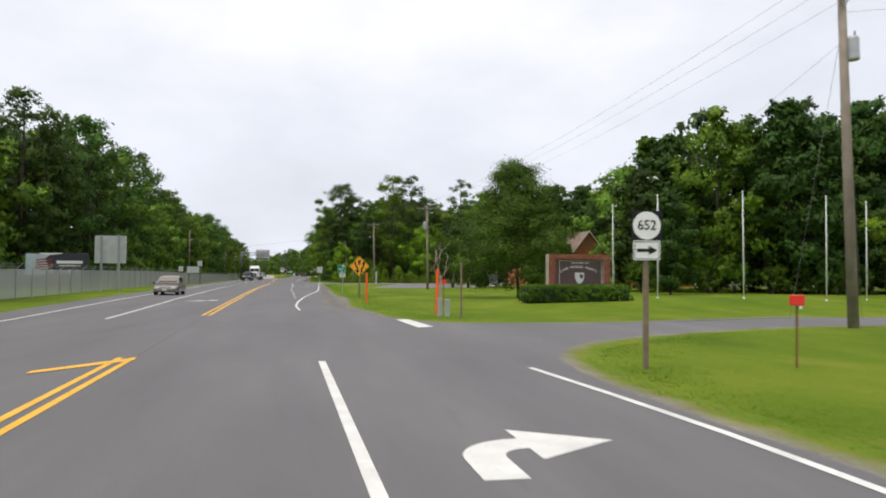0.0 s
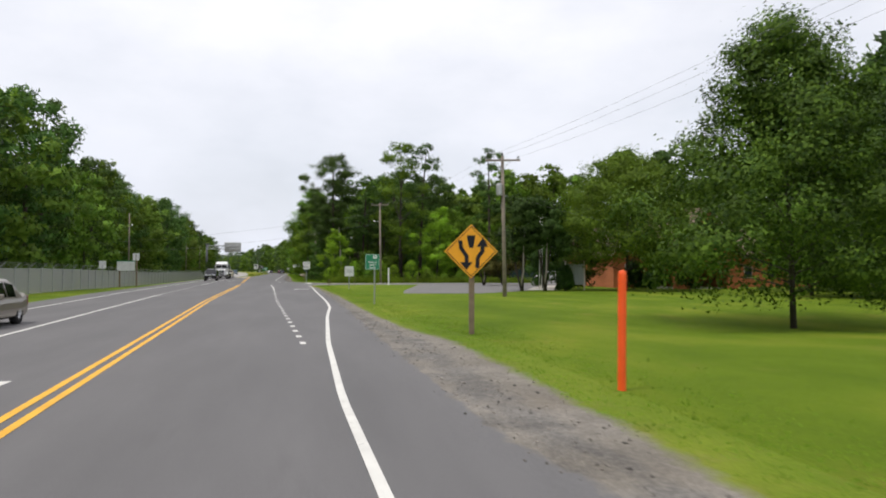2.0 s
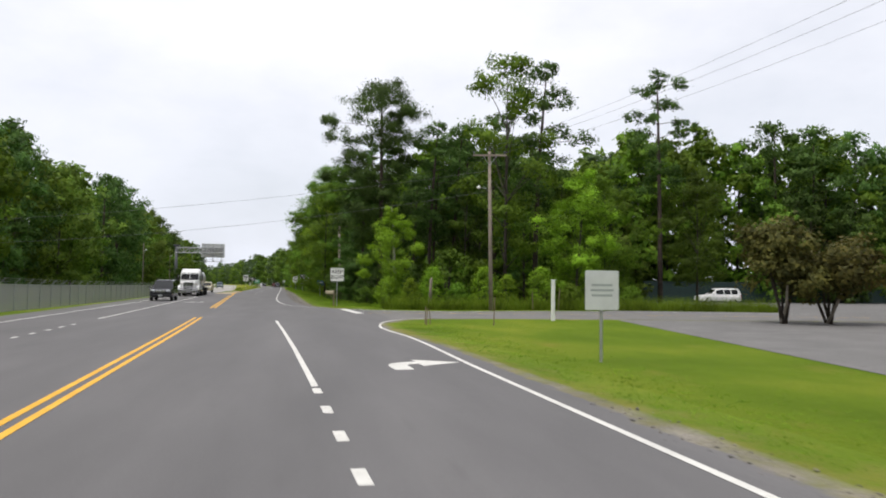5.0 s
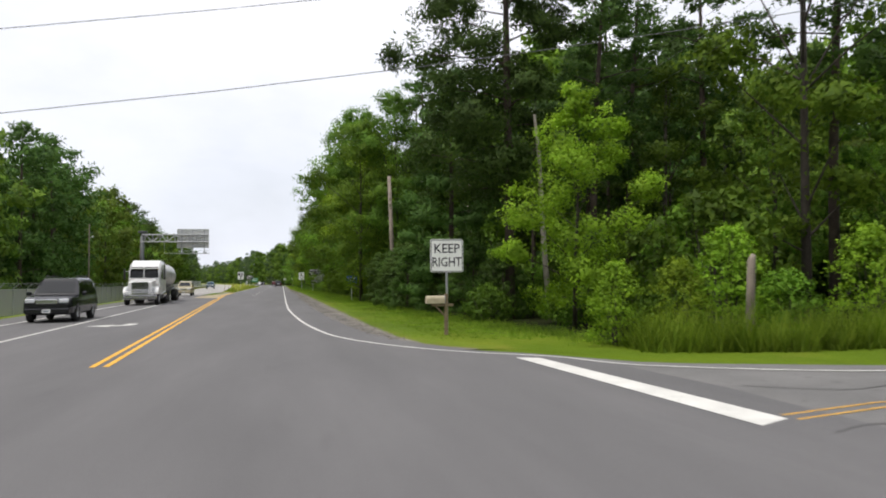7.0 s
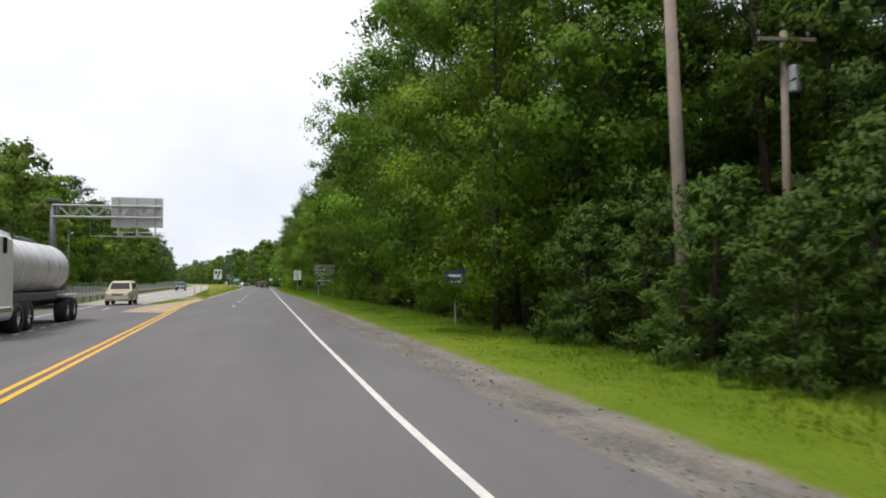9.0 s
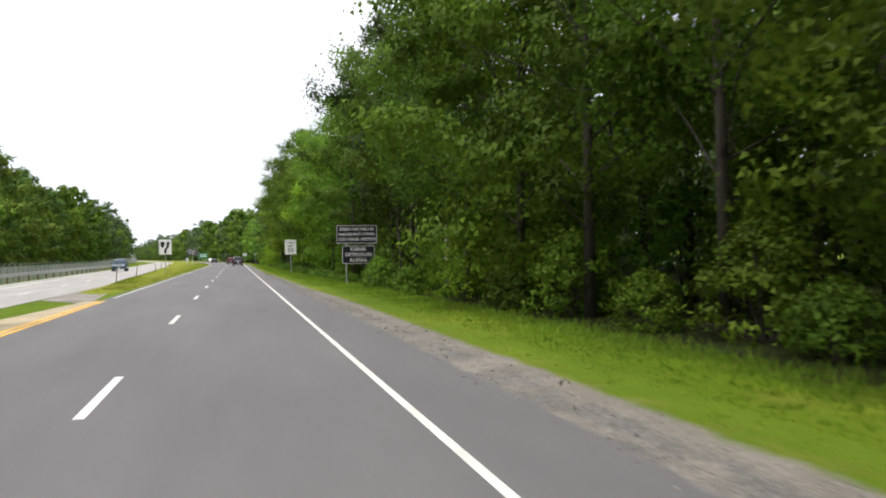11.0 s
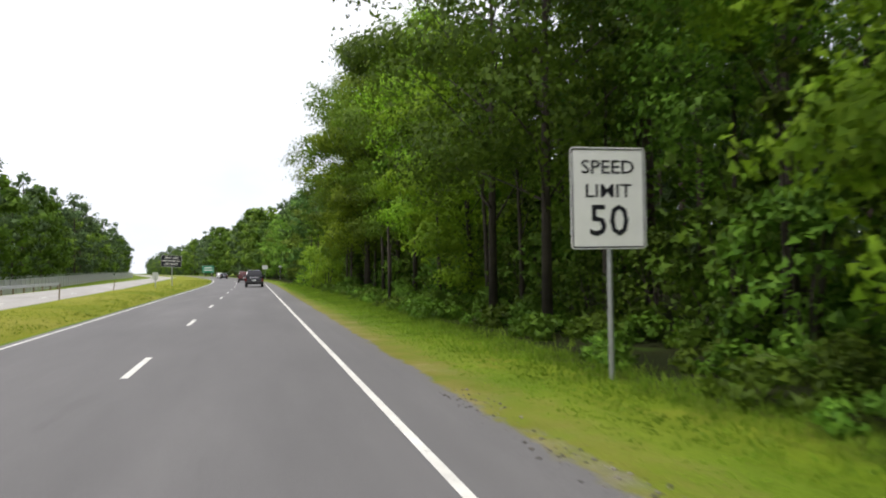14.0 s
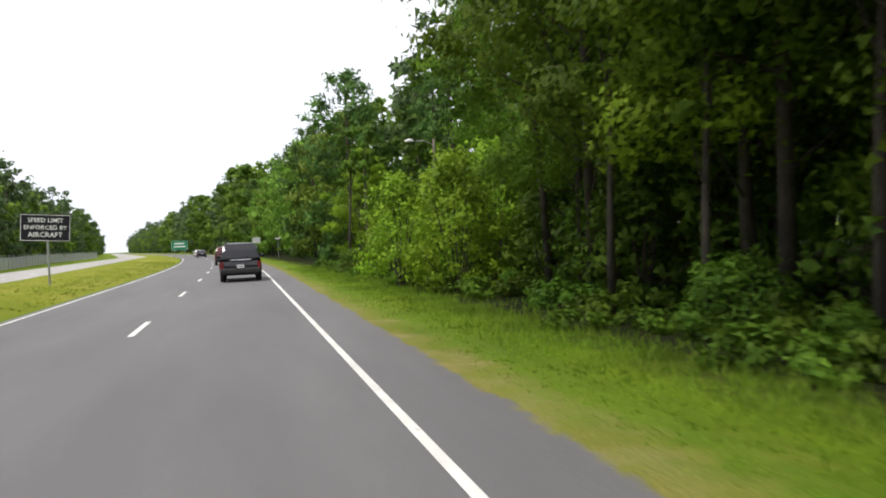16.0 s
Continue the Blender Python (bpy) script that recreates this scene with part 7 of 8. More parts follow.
def bare_tree(x, y):
    s = thing("bare_tree", pose(x, y, rise(x, y) - 0.03) @ Matrix.Diagonal((0.8, 0.8, 0.85, 1)), "bleached half-bare small tree on the lawn", "tree")
    rng = np.random.default_rng(8)
    bm = bmesh.new()
    tube(bm, [(0, 0, -0.1), (0.03, 0, 0.45), (-0.03, 0.02, 0.95), (0.05, 0, 1.5), (0.02, 0, 1.9)], [0.14, 0.10, 0.085, 0.08, 0.07], 8)
    tips = []

    def grow(p, d, length, r, level):
        """A crooked branch that forks as it rises."""
        pts, q, way = [Vector(p)], Vector(p), Vector(d)
        for _ in range(4):
            way = (way + Vector(rng.normal(size=3) * 0.22) + Vector((0, 0, 0.10))).normalized()
            q = q + way * length / 4
            pts.append(q.copy())
        tube(bm, pts, [r, r * 0.88, r * 0.76, r * 0.64, r * 0.5], 5)
        tips.append(tuple(q))
        if level:
            for k in range(2 if level < 3 else 3):
                side = Vector(rng.normal(size=3) * (1, 1, 0.3))
                at = pts[4 if k == 0 else int(rng.integers(2, 4))]
                grow(at, (way + side * 0.55).normalized(), length * rng.uniform(0.5, 0.75), r * 0.52, level - 1)

    grow((0.02, 0, 1.85), Vector((0.08, 0, 1)), 1.5, 0.06, 3)
    grow((0.0, 0, 1.7), Vector((-0.75, 0.2, 0.8)), 1.0, 0.045, 2)
    grow((0.02, 0, 1.6), Vector((0.8, -0.2, 0.7)), 1.1, 0.045, 2)
    part("trunk", bm, DEAD_BARK, s, smooth=True)
    v, f, soft = leaf_cards(rng, tips[1::4], 0.4, 0.07, 16)
    mesh_object("foliage", v, f, LEAF_DARK, s, soft)


bare_tree(15.25, 92.5)


# ---- vehicles ----
def car_paint(name, base, rough=0.25, metal=0.0):
    return solid(name, base, rough, metal, vary=0.06, scale=1.5, fine=80, coat=0.25)


BLACK_PAINT = car_paint("black_car_paint", (0.008, 0.008, 0.011), 0.2)
SILVER_PAINT = car_paint("silver_beige_car_paint", (0.24, 0.21, 0.175), 0.3, 0.5)
GOLD_PAINT = car_paint("pale_gold_car_paint", (0.50, 0.44, 0.30), 0.3, 0.4)
WHITE_CAR = car_paint("white_car_paint", (0.75, 0.75, 0.74))
MAROON_PAINT = car_paint("dark_red_car_paint", (0.09, 0.015, 0.013))
TEAL_PAINT = car_paint("dark_teal_car_paint", (0.03, 0.07, 0.10))
GLASS = solid("tinted_car_glass", (0.010, 0.012, 0.013), 0.06, vary=0.1)
GLASS.node_tree.nodes["Principled BSDF"].inputs["Specular IOR Level"].default_value = 0.6
TYRE = solid("tyre_rubber", (0.018, 0.018, 0.018), 0.85, vary=0.2)
RIM = solid("alloy_rim", (0.45, 0.45, 0.46), 0.3, 0.8, vary=0.08)
CHROME = solid("chrome_trim", (0.65, 0.65, 0.66), 0.12, 0.95, vary=0.05)
TRIM_BLACK = solid("black_plastic_trim", (0.02, 0.02, 0.02), 0.6, vary=0.15)
TAIL_RED = solid("red_tail_lens", (0.14, 0.005, 0.005), 0.3, vary=0.1)
LENS = solid("clear_head_lens", (0.62, 0.64, 0.66), 0.1, vary=0.1)
TANK = solid("dull_polished_tank", (0.62, 0.62, 0.61), 0.42, 0.35, vary=0.16, scale=1.2)


def loft(bm, sections, close=True):
    """Skins rings of equal length, one after another, and closes both ends."""
    rings = [[bm.verts.new(p) for p in s] for s in sections]
    n = len(rings[0])
    for a, b in zip(rings, rings[1:]):
        for i in range(n):
            j = (i + 1) % n
            bm.faces.new((a[i], a[j], b[j], b[i]))
    if close:
        bm.faces.new(rings[0][::-1])
        bm.faces.new(rings[-1])
    bmesh.ops.recalc_face_normals(bm, faces=bm.faces[:])
    return bm


def body_ring(y, w, z0, z1, tuck=0.86):
    """A cross-section of the lower body: tucked sill, full waist, rounded shoulder."""
    h = z1 - z0
    half = [(w * tuck, z0), (w * 0.97, z0 + 0.10 * h), (w, z0 + 0.45 * h), (w * 0.985, z0 + 0.75 * h), (w * 0.93, z0 + 0.95 * h), (w * 0.80, z1)]
    return [(x, y, z) for x, z in half] + [(-x, y, z) for x, z in reversed(half)]


def cabin_ring(y, wb, wt, z0, z1):
    h = z1 - z0
    half = [(wb, z0), (wb * 0.35 + wt * 0.65 + 0.01, z0 + 0.62 * h), (wt, z0 + 0.90 * h), (wt * 0.86, z1)]
    return [(x, y, z) for x, z in half] + [(-x, y, z) for x, z in reversed(half)]


def wheel(parent, x, y, r, w):
    bm = bmesh.new()
    prof = [(r * 0.62, -w / 2), (r * 0.93, -w / 2), (r, -w * 0.32), (r, w * 0.32), (r * 0.93, w / 2), (r * 0.62, w / 2)]
    rings = [[bm.verts.new((px_, q * math.cos(a), q * math.sin(a))) for q, px_ in prof] for a in np.linspace(0, 2 * math.pi, 21)[:-1]]
    for i in range(20):
        a, b = rings[i], rings[(i + 1) % 20]
        for k in range(5):
            bm.faces.new((a[k], a[k + 1], b[k + 1], b[k]))
    e = new("wheel")
    e.parent, e.location = parent, (x, y, r)
    part("tyre", bm, TYRE, e, smooth=True)
    bm = bmesh.new()
    s = 1 if x > 0 else -1
    tube(bm, [(-s * w * 0.2, 0, 0), (s * w * 0.38, 0, 0)], [r * 0.63, r * 0.63], 20)
    for k in range(6):
        a = k * math.pi / 3
        tube(bm, [(s * w * 0.42, 0, 0), (s * w * 0.42, r * 0.55 * math.cos(a), r * 0.55 * math.sin(a))], [0.045, 0.035], 5)
    part("rim", bm, RIM, e)
    return e


def car(name, m, label, paint, L, W, H, belt, hood, shape, clear=0.28, wheel_r=0.36, rails=False, grille=CHROME):
    """A passenger vehicle. shape: cabin stations (y as a share of length, share of roof height) from rear to front; the nose is +y."""
    s = thing(name, m, label, "car")
    w, y0, y1 = W / 2, -L / 2, L / 2
    tail, cowl, cab = shape["tail"], shape["cowl"], shape["cabin"]
    st = [(y0, 0.86, clear + 0.16, tail - 0.25), (y0 + 0.06, 0.95, clear + 0.06, tail - 0.06), (y0 + 0.22, 1.0, clear, tail)]
    yc = y0 + cab[0][0] * L
    st += [(yc + 0.1, 1.0, clear, belt), (0.0, 1.0, clear, belt), (y0 + cowl * L, 1.0, clear, belt), (y0 + (cowl + 0.1) * L, 0.99, clear, hood), (y1 - 0.35, 0.96, clear, hood - 0.05), (y1 - 0.1, 0.90, clear + 0.04, hood - 0.14), (y1, 0.80, clear + 0.12, hood - 0.30)]
    part("body", loft(bmesh.new(), [body_ring(y, w * k, a, b) for y, k, a, b in st]), paint, s, smooth=False)
    rings = [cabin_ring(y0 + f * L, w * 0.93, w * (0.93 - 0.19 * q), belt - 0.03, belt + (H - belt) * max(q, 0.03)) for f, q in cab]
    part("cabin", loft(bmesh.new(), rings), paint, s)

    def station(f):
        fs = [c[0] for c in cab]
        q = float(np.interp(f, fs, [c[1] for c in cab]))
        return cabin_ring(y0 + f * L, w * 0.93, w * (0.93 - 0.19 * q), belt - 0.03, belt + (H - belt) * max(q, 0.03))

    for f0, f1 in shape["side_glass"]:
        for sgn in (1, -1):
            pts = []
            a, b = station(f0), station(f1)
            for ring_a, lo, hi in ((a, 0, 1), (b, 0, 1)):
                p0, p1, p2 = (Vector(ring_a[k]) for k in (0, 1, 2))
                pts.append((p0.lerp(p1, 0.16), p1.lerp(p2, 0.75)))
            bm = bmesh.new()
            vs = []
            for p in (pts[0][0], pts[1][0], pts[1][1], pts[0][1]):
                vs.append(bm.verts.new((sgn * (p.x + 0.014), p.y, p.z)))
            bm.faces.new(vs if sgn > 0 else vs[::-1])
            bmesh.ops.solidify(bm, geom=bm.faces[:], thickness=0.006)
            part("side_window", bm, GLASS, s)
    for key, k, nm in (("rear_glass", -1, "rear_window"), ("windscreen", 1, "windscreen")):
        f0, f1 = shape[key]
        a, b = station(f0), station(f1)
        pa, pb = Vector((0, a[3][1], a[3][2])), Vector((0, b[3][1], b[3][2]))
        out = Vector((0, pb.z - pa.z, pa.y - pb.y)).normalized() * 0.016 * (1 if (pb.z - pa.z) * k > 0 else -1)
        bm = bmesh.new()
        vs = []
        for q, sgn in ((0.10, -1), (0.10, 1), (0.90, 1), (0.90, -1)):
            half = (a[3][0] * (1 - q) + b[3][0] * q) * 0.97
            c = pa.lerp(pb, q) + out
            vs.append(bm.verts.new((sgn * half, c.y, c.z)))
        bm.faces.new(vs if k < 0 else vs[::-1])
        bmesh.ops.recalc_face_normals(bm, faces=bm.faces[:])
        bmesh.ops.solidify(bm, geom=bm.faces[:], thickness=0.006)
        part(nm, bm, GLASS, s)
    for x in (-w + 0.13, w - 0.13):
        for f in (shape["rear_axle"], shape["front_axle"]):
            wheel(s, x, y0 + f * L, wheel_r, 0.24)
    for sgn in (1, -1):
        part("tail_lamp", boxed(*sorted((sgn * (w * 0.78), sgn * (w * 0.96))), y0 - 0.012, y0 + 0.2, tail - 0.42, tail - 0.08, bevel=0.03), TAIL_RED, s)
        part("head_lamp", boxed(*sorted((sgn * (w * 0.46), sgn * (w * 0.84))), y1 - 0.22, y1 + 0.004, hood - 0.30, hood - 0.13, bevel=0.04), LENS, s)
        part("mirror", boxed(*sorted((sgn * (w + 0.02), sgn * (w + 0.22))), y0 + cowl * L - 0.16, y0 + cowl * L - 0.02, belt - 0.02, belt + 0.16, bevel=0.04), paint, s)
        if rails:
            part("roof_rail", tubed([(sgn * w * 0.62, y0 + 0.12 * L, H + 0.02), (sgn * w * 0.62, y0 + 0.15 * L, H + 0.07), (sgn * w * 0.62, y0 + 0.52 * L, H + 0.07), (sgn * w * 0.62, y0 + 0.55 * L, H + 0.01)], 0.02, 6), TRIM_BLACK, s)
    part("rear_bumper", boxed(-w * 0.94, w * 0.94, y0 - 0.06, y0 + 0.2, clear + 0.10, clear + 0.34, bevel=0.05), paint if not rails else TRIM_BLACK, s)
    part("front_bumper", boxed(-w * 0.88, w * 0.88, y1 - 0.25, y1 + 0.05, clear + 0.06, clear + 0.30, bevel=0.05), paint, s)
    part("grille", boxed(-w * 0.42, w * 0.42, y1 - 0.12, y1 + 0.015, hood - 0.34, hood - 0.15, bevel=0.02), grille, s)
    for k, yy in ((-1, y0 - 0.012), (1, y1 + 0.052)):
        zp = tail - 0.30 if k < 0 else clear + 0.18
        p = part("number_plate", boxed(-0.16, 0.16, min(yy, yy + 0.01 * k), max(yy, yy + 0.01 * k), zp - 0.075, zp + 0.075), SIGN_WHITE, s)
        part("writing_bar", boxed(-0.11, 0.11, min(yy + 0.010 * k, yy + 0.014 * k), max(yy + 0.010 * k, yy + 0.014 * k), zp - 0.025, zp + 0.025), TEAL_PAINT, p)
    return s


SUV_SHAPE = dict(tail=1.05, cowl=0.70, cabin=[(0.015, 0.02), (0.03, 0.55), (0.07, 0.96), (0.14, 1.0), (0.50, 1.0), (0.58, 0.94), (0.72, 0.02)], side_glass=[(0.09, 0.24), (0.26, 0.41), (0.43, 0.60)], rear_glass=(0.018, 0.066), windscreen=(0.715, 0.59), rear_axle=0.21, front_axle=0.79)
SEDAN_SHAPE = dict(tail=0.98, cowl=0.71, cabin=[(0.12, 0.02), (0.20, 0.60), (0.29, 0.97), (0.40, 1.0), (0.52, 0.98), (0.60, 0.84), (0.76, 0.02)], side_glass=[(0.25, 0.41), (0.43, 0.61)], rear_glass=(0.125, 0.285), windscreen=(0.755, 0.56), rear_axle=0.20, front_axle=0.81)
PICKUP_SHAPE = dict(tail=1.02, cowl=0.70, cabin=[(0.37, 0.02), (0.385, 0.7), (0.40, 0.97), (0.46, 1.0), (0.56, 0.98), (0.61, 0.9), (0.73, 0.02)], side_glass=[(0.42, 0.51), (0.53, 0.61)], rear_glass=(0.372, 0.397), windscreen=(0.725, 0.60), rear_axle=0.19, front_axle=0.81)

black_suv = car("black_suv", pose(2.12, 410.2, 0), "black sport utility vehicle seen from behind in the lane", BLACK_PAINT, 5.1, 1.96, 1.86, 1.12, 1.10, SUV_SHAPE, 0.32, 0.39, True)
part("chrome_strip", boxed(-0.5, 0.5, -2.585, -2.55, 1.02, 1.09, bevel=0.01), CHROME, black_suv, "chrome tailgate strip")
part("wiper", tubed([(-0.05, -2.53, 1.17), (0.35, -2.50, 1.28)], 0.012, 5), TRIM_BLACK, black_suv)
car("silver_sedan", pose(-2.95, 110.5, 0, 0, 0, 181.5), "silver beige sedan coming the other way", SILVER_PAINT, 4.6, 1.8, 1.46, 0.86, 0.76, SEDAN_SHAPE, 0.22, 0.33)
car("dark_suv", pose(-6.45, 212.4, 0, 0, 0, 181.5), "glossy black sport utility vehicle coming the other way", BLACK_PAINT, 5.2, 2.0, 1.92, 1.14, 1.14, SUV_SHAPE, 0.32, 0.41, True, CHROME)
car("gold_suv", pose(-8.5, 273.5, 0, 0, 0, 182), "pale gold sport utility vehicle coming the other way", GOLD_PAINT, 4.7, 1.85, 1.78, 1.06, 1.04, SUV_SHAPE, 0.3, 0.37, True)
car("pickup_truck", pose(-14.4, 372.5, 0, 0, 0, 183), "dark teal pickup truck coming the other way", TEAL_PAINT, 5.4, 1.95, 1.78, 1.08, 1.06, PICKUP_SHAPE, 0.34, 0.38)
car("maroon_suv", pose(0.6, 447.0, 0, 0, 0, 2), "dark red sport utility vehicle ahead in traffic", MAROON_PAINT, 4.8, 1.9, 1.75, 1.06, 1.05, SUV_SHAPE, 0.3, 0.37, True)
car("far_sedan", pose(-5.2, 520.0, 0, 0, 0, 5), "dark sedan far ahead in traffic", BLACK_PAINT, 4.6, 1.8, 1.44, 0.93, 0.86, SEDAN_SHAPE, 0.22, 0.33)
car("far_sedan", pose(-7.2, 548.0, 0, 0, 0, 6), "white sedan far ahead in traffic", WHITE_CAR, 4.6, 1.8, 1.44, 0.93, 0.86, SEDAN_SHAPE, 0.22, 0.33)
car("parked_suv", pose(52.0, 214.9, 0, 0, 0, 80), "white sport utility vehicle parked on the side lot", WHITE_CAR, 4.7, 1.85, 1.72, 1.02, 1.0, SUV_SHAPE, 0.28, 0.36, True)


def tanker():
    s = thing("tanker_truck", pose(-6.9, 233.9, 0, 0, 0, 181.8), "white semi truck pulling a shiny steel tank trailer", "truck")
    # nose at y = 0, tail towards -y
    nose = [(-1.95, 1.0, 0.55, 1.95), (-1.2, 0.98, 0.6, 1.9), (-0.5, 0.92, 0.65, 1.8), (-0.1, 0.88, 0.75, 1.74), (0.0, 0.80, 0.82, 1.66)]
    part("bonnet", loft(bmesh.new(), [body_ring(y, 0.98 * k, a, b, 0.92) for y, k, a, b in nose]), WHITE_CAR, s)
    part("cab", loft(bmesh.new(), [cabin_ring(y, 1.2, wt, 0.75, z) for y, wt, z in ((-5.3, 1.16, 3.3), (-3.6, 1.16, 3.38), (-2.9, 1.14, 3.2), (-2.35, 1.1, 2.75), (-1.85, 1.06, 2.0))]), WHITE_CAR, s)
    bm = bmesh.new()
    vs = [bm.verts.new(p) for p in ((-1.02, -1.86, 2.0), (1.02, -1.86, 2.0), (0.98, -2.28, 2.82), (-0.98, -2.28, 2.82))]
    bm.faces.new(vs[::-1])
    bmesh.ops.solidify(bm, geom=bm.faces[:], thickness=0.01)
    bmesh.ops.translate(bm, verts=bm.verts[:], vec=(0, 0.03, 0.03))
    part("windscreen", bm, GLASS, s)
    part("sun_visor", boxed(-1.05, 1.05, -2.3, -2.0, 2.7, 2.78, bevel=0.02), WHITE_CAR, s)
    for q in (1, -1):
        part("side_window", boxed(*sorted((q * 1.19, q * 1.215)), -3.1, -2.5, 1.95, 2.65, bevel=0.01), GLASS, s)
        part("sleeper_window", boxed(*sorted((q * 1.175, q * 1.19)), -4.6, -4.2, 2.6, 3.1), GLASS, s)
        part("head_lamp", boxed(*sorted((q * 0.58, q * 0.98)), -0.45, -0.05, 1.1, 1.32, bevel=0.05), LENS, s)
        part("mirror", boxed(*sorted((q * 1.35, q * 1.5)), -2.25, -2.15, 1.9, 2.7, bevel=0.03), TRIM_BLACK, s)
        part("mirror_arm", tubed([(q * 1.1, -2.2, 2.5), (q * 1.42, -2.2, 2.5)], 0.02, 5), CHROME, s)
        part("fender", loft(bmesh.new(), [[(q * x, y, z) for x, z in ((0.75, 0.8), (1.2, 0.8), (1.22, zt), (0.75, zt + 0.05))] for y, zt in ((-1.8, 1.15), (-1.4, 1.32), (-0.9, 1.34), (-0.45, 1.2), (-0.2, 0.95))]), WHITE_CAR, s)
        part("fuel_tank", tubed([(q * 0.95, -5.0, 0.72), (q * 0.95, -3.2, 0.72)], 0.32, 14), CHROME, s)
        part("exhaust_stack", tubed([(q * 1.05, -5.45, 1.0), (q * 1.05, -5.45, 3.5)], 0.07, 8), CHROME, s)
    part("grille", boxed(-0.56, 0.56, -0.2, 0.03, 0.86, 1.66, bevel=0.05), TRIM_BLACK, s)
    part("grille_surround", frame_ring(1.2, 0.9, 0.14, 0.07, 0.03, 0.06), CHROME, s).location = (0, 0, 1.26)
    for i in range(9):
        part("grille_bar", boxed(-0.53, 0.53, 0.025, 0.05, 0.92 + 0.08 * i, 0.955 + 0.08 * i), CHROME, s)
    part("bumper", boxed(-1.15, 1.15, -0.15, 0.18, 0.42, 0.75, bevel=0.06), CHROME, s)
    for z in (0.95, 1.12):
        part("bumper_tube", tubed([(-1.0, 0.1, 0.7), (-0.98, 0.25, z), (0.98, 0.25, z), (1.0, 0.1, 0.7)], 0.028, 6), CHROME, s)
    part("windscreen_post", boxed(-0.025, 0.025, -2.27, -1.80, 2.02, 2.84), WHITE_CAR, s)
    for z in (0.5, 0.66):
        part("bumper_groove", boxed(-1.05, 1.05, 0.178, 0.19, z, z + 0.05), TRIM_BLACK, s)
    part("chassis", boxed(-0.45, 0.45, -15.2, -1.0, 0.75, 1.0), TRIM_BLACK, s)
    for y in (-1.1, -6.0, -7.3, -13.4, -14.7):
        for q in (1, -1):
            wheel(s, q * (1.05 if y > -2 else 0.98), y, 0.5, 0.3 if y > -2 else 0.5)
    tank = [(-5.85, 0.35), (-5.95, 0.75), (-6.2, 0.98), (-6.6, 1.06), (-10.0, 1.06), (-14.2, 1.06), (-14.7, 0.96), (-14.95, 0.7), (-15.0, 0.35)]
    part("tank", tubed([(0, y, 2.25) for y, _ in tank], [r for _, r in tank], 28), TANK, s, smooth=True)
    for y in (-7.0, -8.8, -10.6, -12.4, -14.1):
        part("tank_band", tubed([(0, y - 0.04, 2.25), (0, y + 0.04, 2.25)], 1.075, 28), CHROME, s)
    part("dome_walkway", boxed(-0.3, 0.3, -12.0, -8.5, 3.3, 3.36), GALV, s)
    for y in (-9.0, -10.2, -11.4):
        part("dome_lid", tubed([(0, y, 3.28), (0, y, 3.46)], 0.26, 14), GALV, s)
    part("tank_cradle", boxed(-0.9, 0.9, -15.0, -6.5, 1.0, 1.3, bevel=0.03), DARK_STEEL, s)
    part("rear_fender", boxed(-1.22, 1.22, -15.3, -12.8, 1.08, 1.2, bevel=0.03), TANK, s)
    part("rear_bumper", boxed(-1.2, 1.2, -15.5, -15.35, 0.5, 0.7, bevel=0.02), GALV, s)


tanker()


# ---- rough grass along the verges ----
def tufts(name, label, seed, count, place, height, width, mat, spread=0.07):
    """Blades in small tufts; place(rng, n) gives plan points, height(x, y) their size."""
    rng = np.random.default_rng(seed)
    pts = place(rng, count)
    n = len(pts) * 4
    base = np.repeat(np.array([(x, y, z) for x, y, z, h in pts]), 4, axis=0)
    h = np.repeat(np.array([q[3] for q in pts]), 4) * rng.uniform(0.6, 1.3, n)
    base[:, :2] += rng.normal(size=(n, 2)) * spread
    a = rng.uniform(0, 2 * math.pi, n)
    side = np.stack([np.cos(a), np.sin(a), 0 * a], 1) * (width * rng.uniform(0.7, 1.4, n))[:, None]
    tip = base + np.stack([rng.normal(size=n) * 0.35 * h, rng.normal(size=n) * 0.35 * h, h], 1)
    verts = np.stack([base - side, base + side, tip], 1).reshape(-1, 3)
    return tagged(mesh_object(name, verts, np.arange(3 * n).reshape(n, 3), mat), label, "grass", kind="stuff")


def verge_points(rng, n):
    out = []
    for y in rng.uniform(196, 425, n):
        x0, x1 = grass_right(y) + 0.15, wood_edge(y) + 0.4
        q = rng.uniform(0, 1) ** 0.8
        out.append((x0 + (x1 - x0) * q, y, -0.022, 0.03 + 0.11 * q ** 2))
    return out


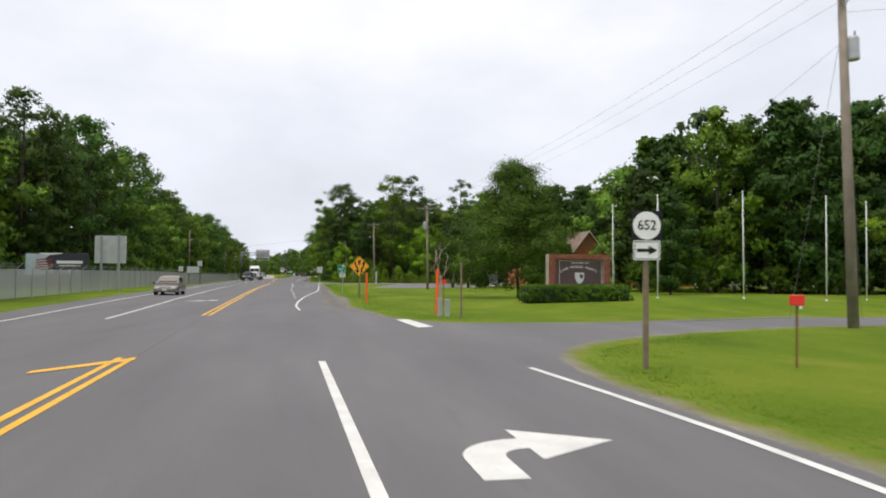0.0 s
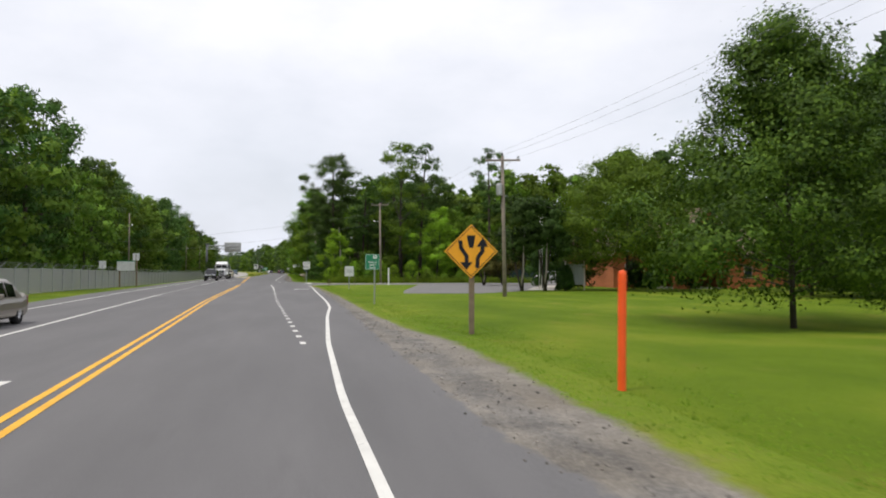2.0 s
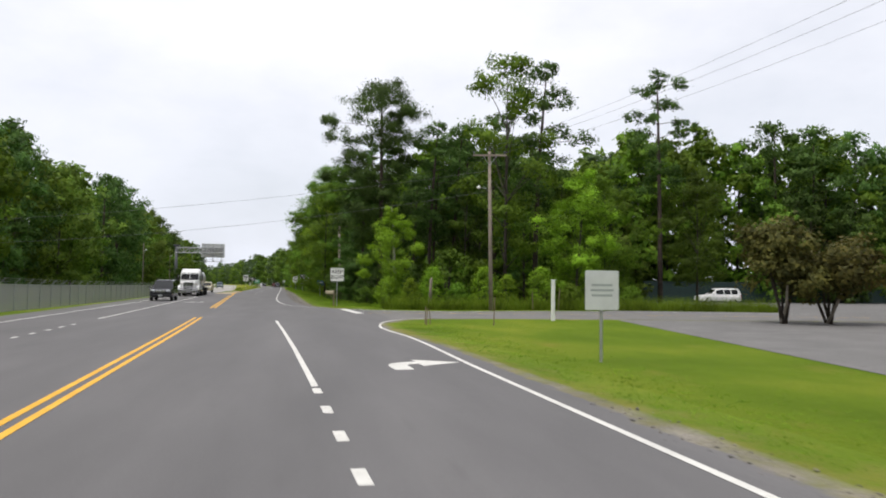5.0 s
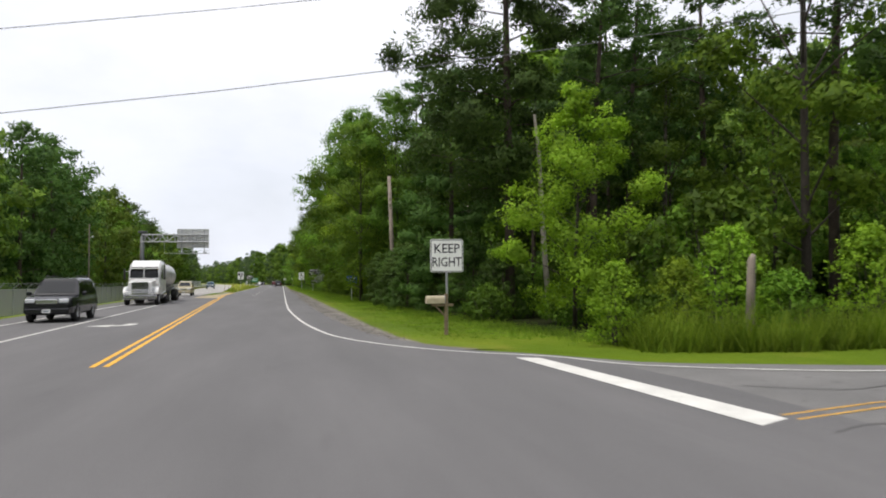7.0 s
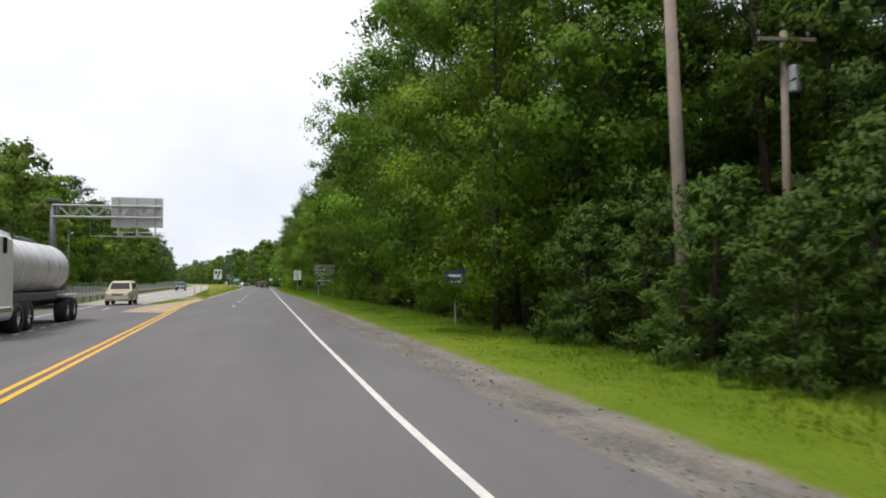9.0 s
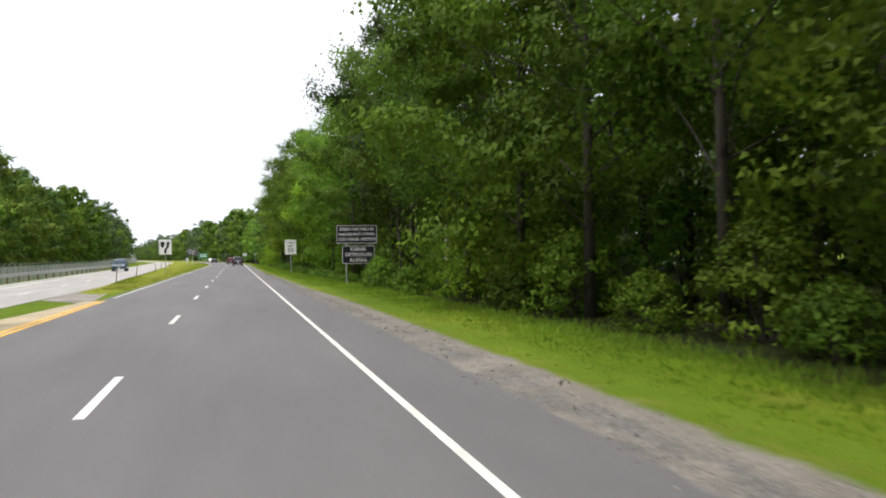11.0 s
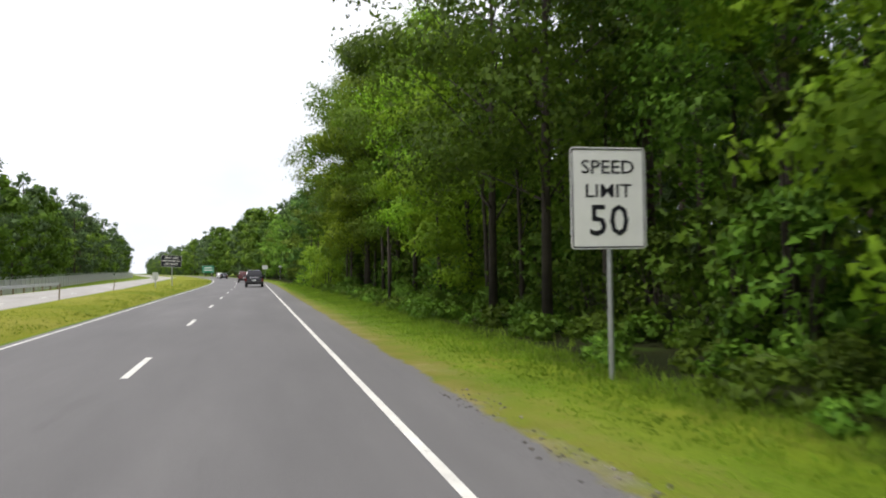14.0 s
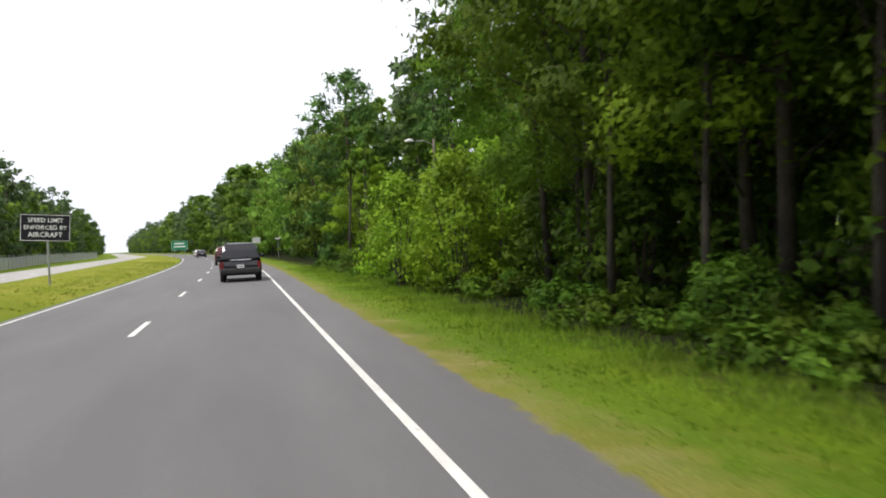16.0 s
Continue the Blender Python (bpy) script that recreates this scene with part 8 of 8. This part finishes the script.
def edge_points(rng, n):
    out = []
    for y in rng.uniform(193, 425, n):
        out.append((wood_edge(y) + rng.normal() * 0.6 + 0.1, y, -0.022, rng.uniform(0.10, 0.26)))
    return out


def lawn_points(rng, n):
    out = []
    while len(out) < n:
        y = rng.uniform(78, 172)
        x = interp(y, (78, 12.0), (81, 11.3), (85, 10.8), (92, 10.1), (105, 10.4), (115, 9.7), (138, 9.7), (167, 9.0), (172, 9.2)) + abs(rng.normal()) * 1.2
        if x < 27 and not (x > 14.5 and y > 141):
            out.append((x, y, -0.022 + rise(x, y), rng.uniform(0.02, 0.05)))
    return out


def near_corner(rng, n):
    out = []
    for y in rng.uniform(52, 72, n):
        x = interp(y, (52, 13.7), (57, 13.4), (61, 13.0), (64.6, 13.6), (67.4, 15.1), (71, 19.2), (73, 24)) + abs(rng.normal()) * 0.9 + 0.1
        out.append((x, y, -0.022, rng.uniform(0.02, 0.05)))
    return out


def median_points(rng, n):
    out = []
    for y in rng.uniform(300, 470, n):
        x1, x0 = line_yellow(y) - 0.5, line_a(y) + 2.2
        q = rng.uniform(0, 1)
        out.append((x0 + (x1 - x0) * q, y, -0.03 + min(0.38, (y - 296) * 0.02) * math.sin(math.pi * q) ** 0.6, rng.uniform(0.03, 0.07)))
    return out


def weeds_points(rng, n):
    out = []
    for x in rng.uniform(11.5, 40, n):
        out.append((x, interp(x, (10, 191.5), (15, 190.4), (24, 191.2), (40, 187.8)) + abs(rng.normal()) * 0.9, -0.035, rng.uniform(0.35, 1.1)))
    return out


tufts("verge_grass", "rough green verge grass beside the road", 61, 26000, verge_points, None, 0.012, WEEDS)
tufts("long_grass", "long grass along the foot of the trees", 62, 8000, edge_points, None, 0.010, WEEDS, 0.12)
tufts("lawn_fringe", "thin grass blades along the lawn edge", 63, 7000, lawn_points, None, 0.008, WEEDS)
tufts("lawn_fringe", "thin grass blades at the road corner", 64, 1600, near_corner, None, 0.008, WEEDS)
tufts("median_grass", "uneven yellow-green median grass", 65, 9000, median_points, None, 0.016, WEEDS)
tufts("tall_weeds", "tall reedy weeds before the wood", 66, 3500, weeds_points, None, 0.02, WEEDS, 0.12)
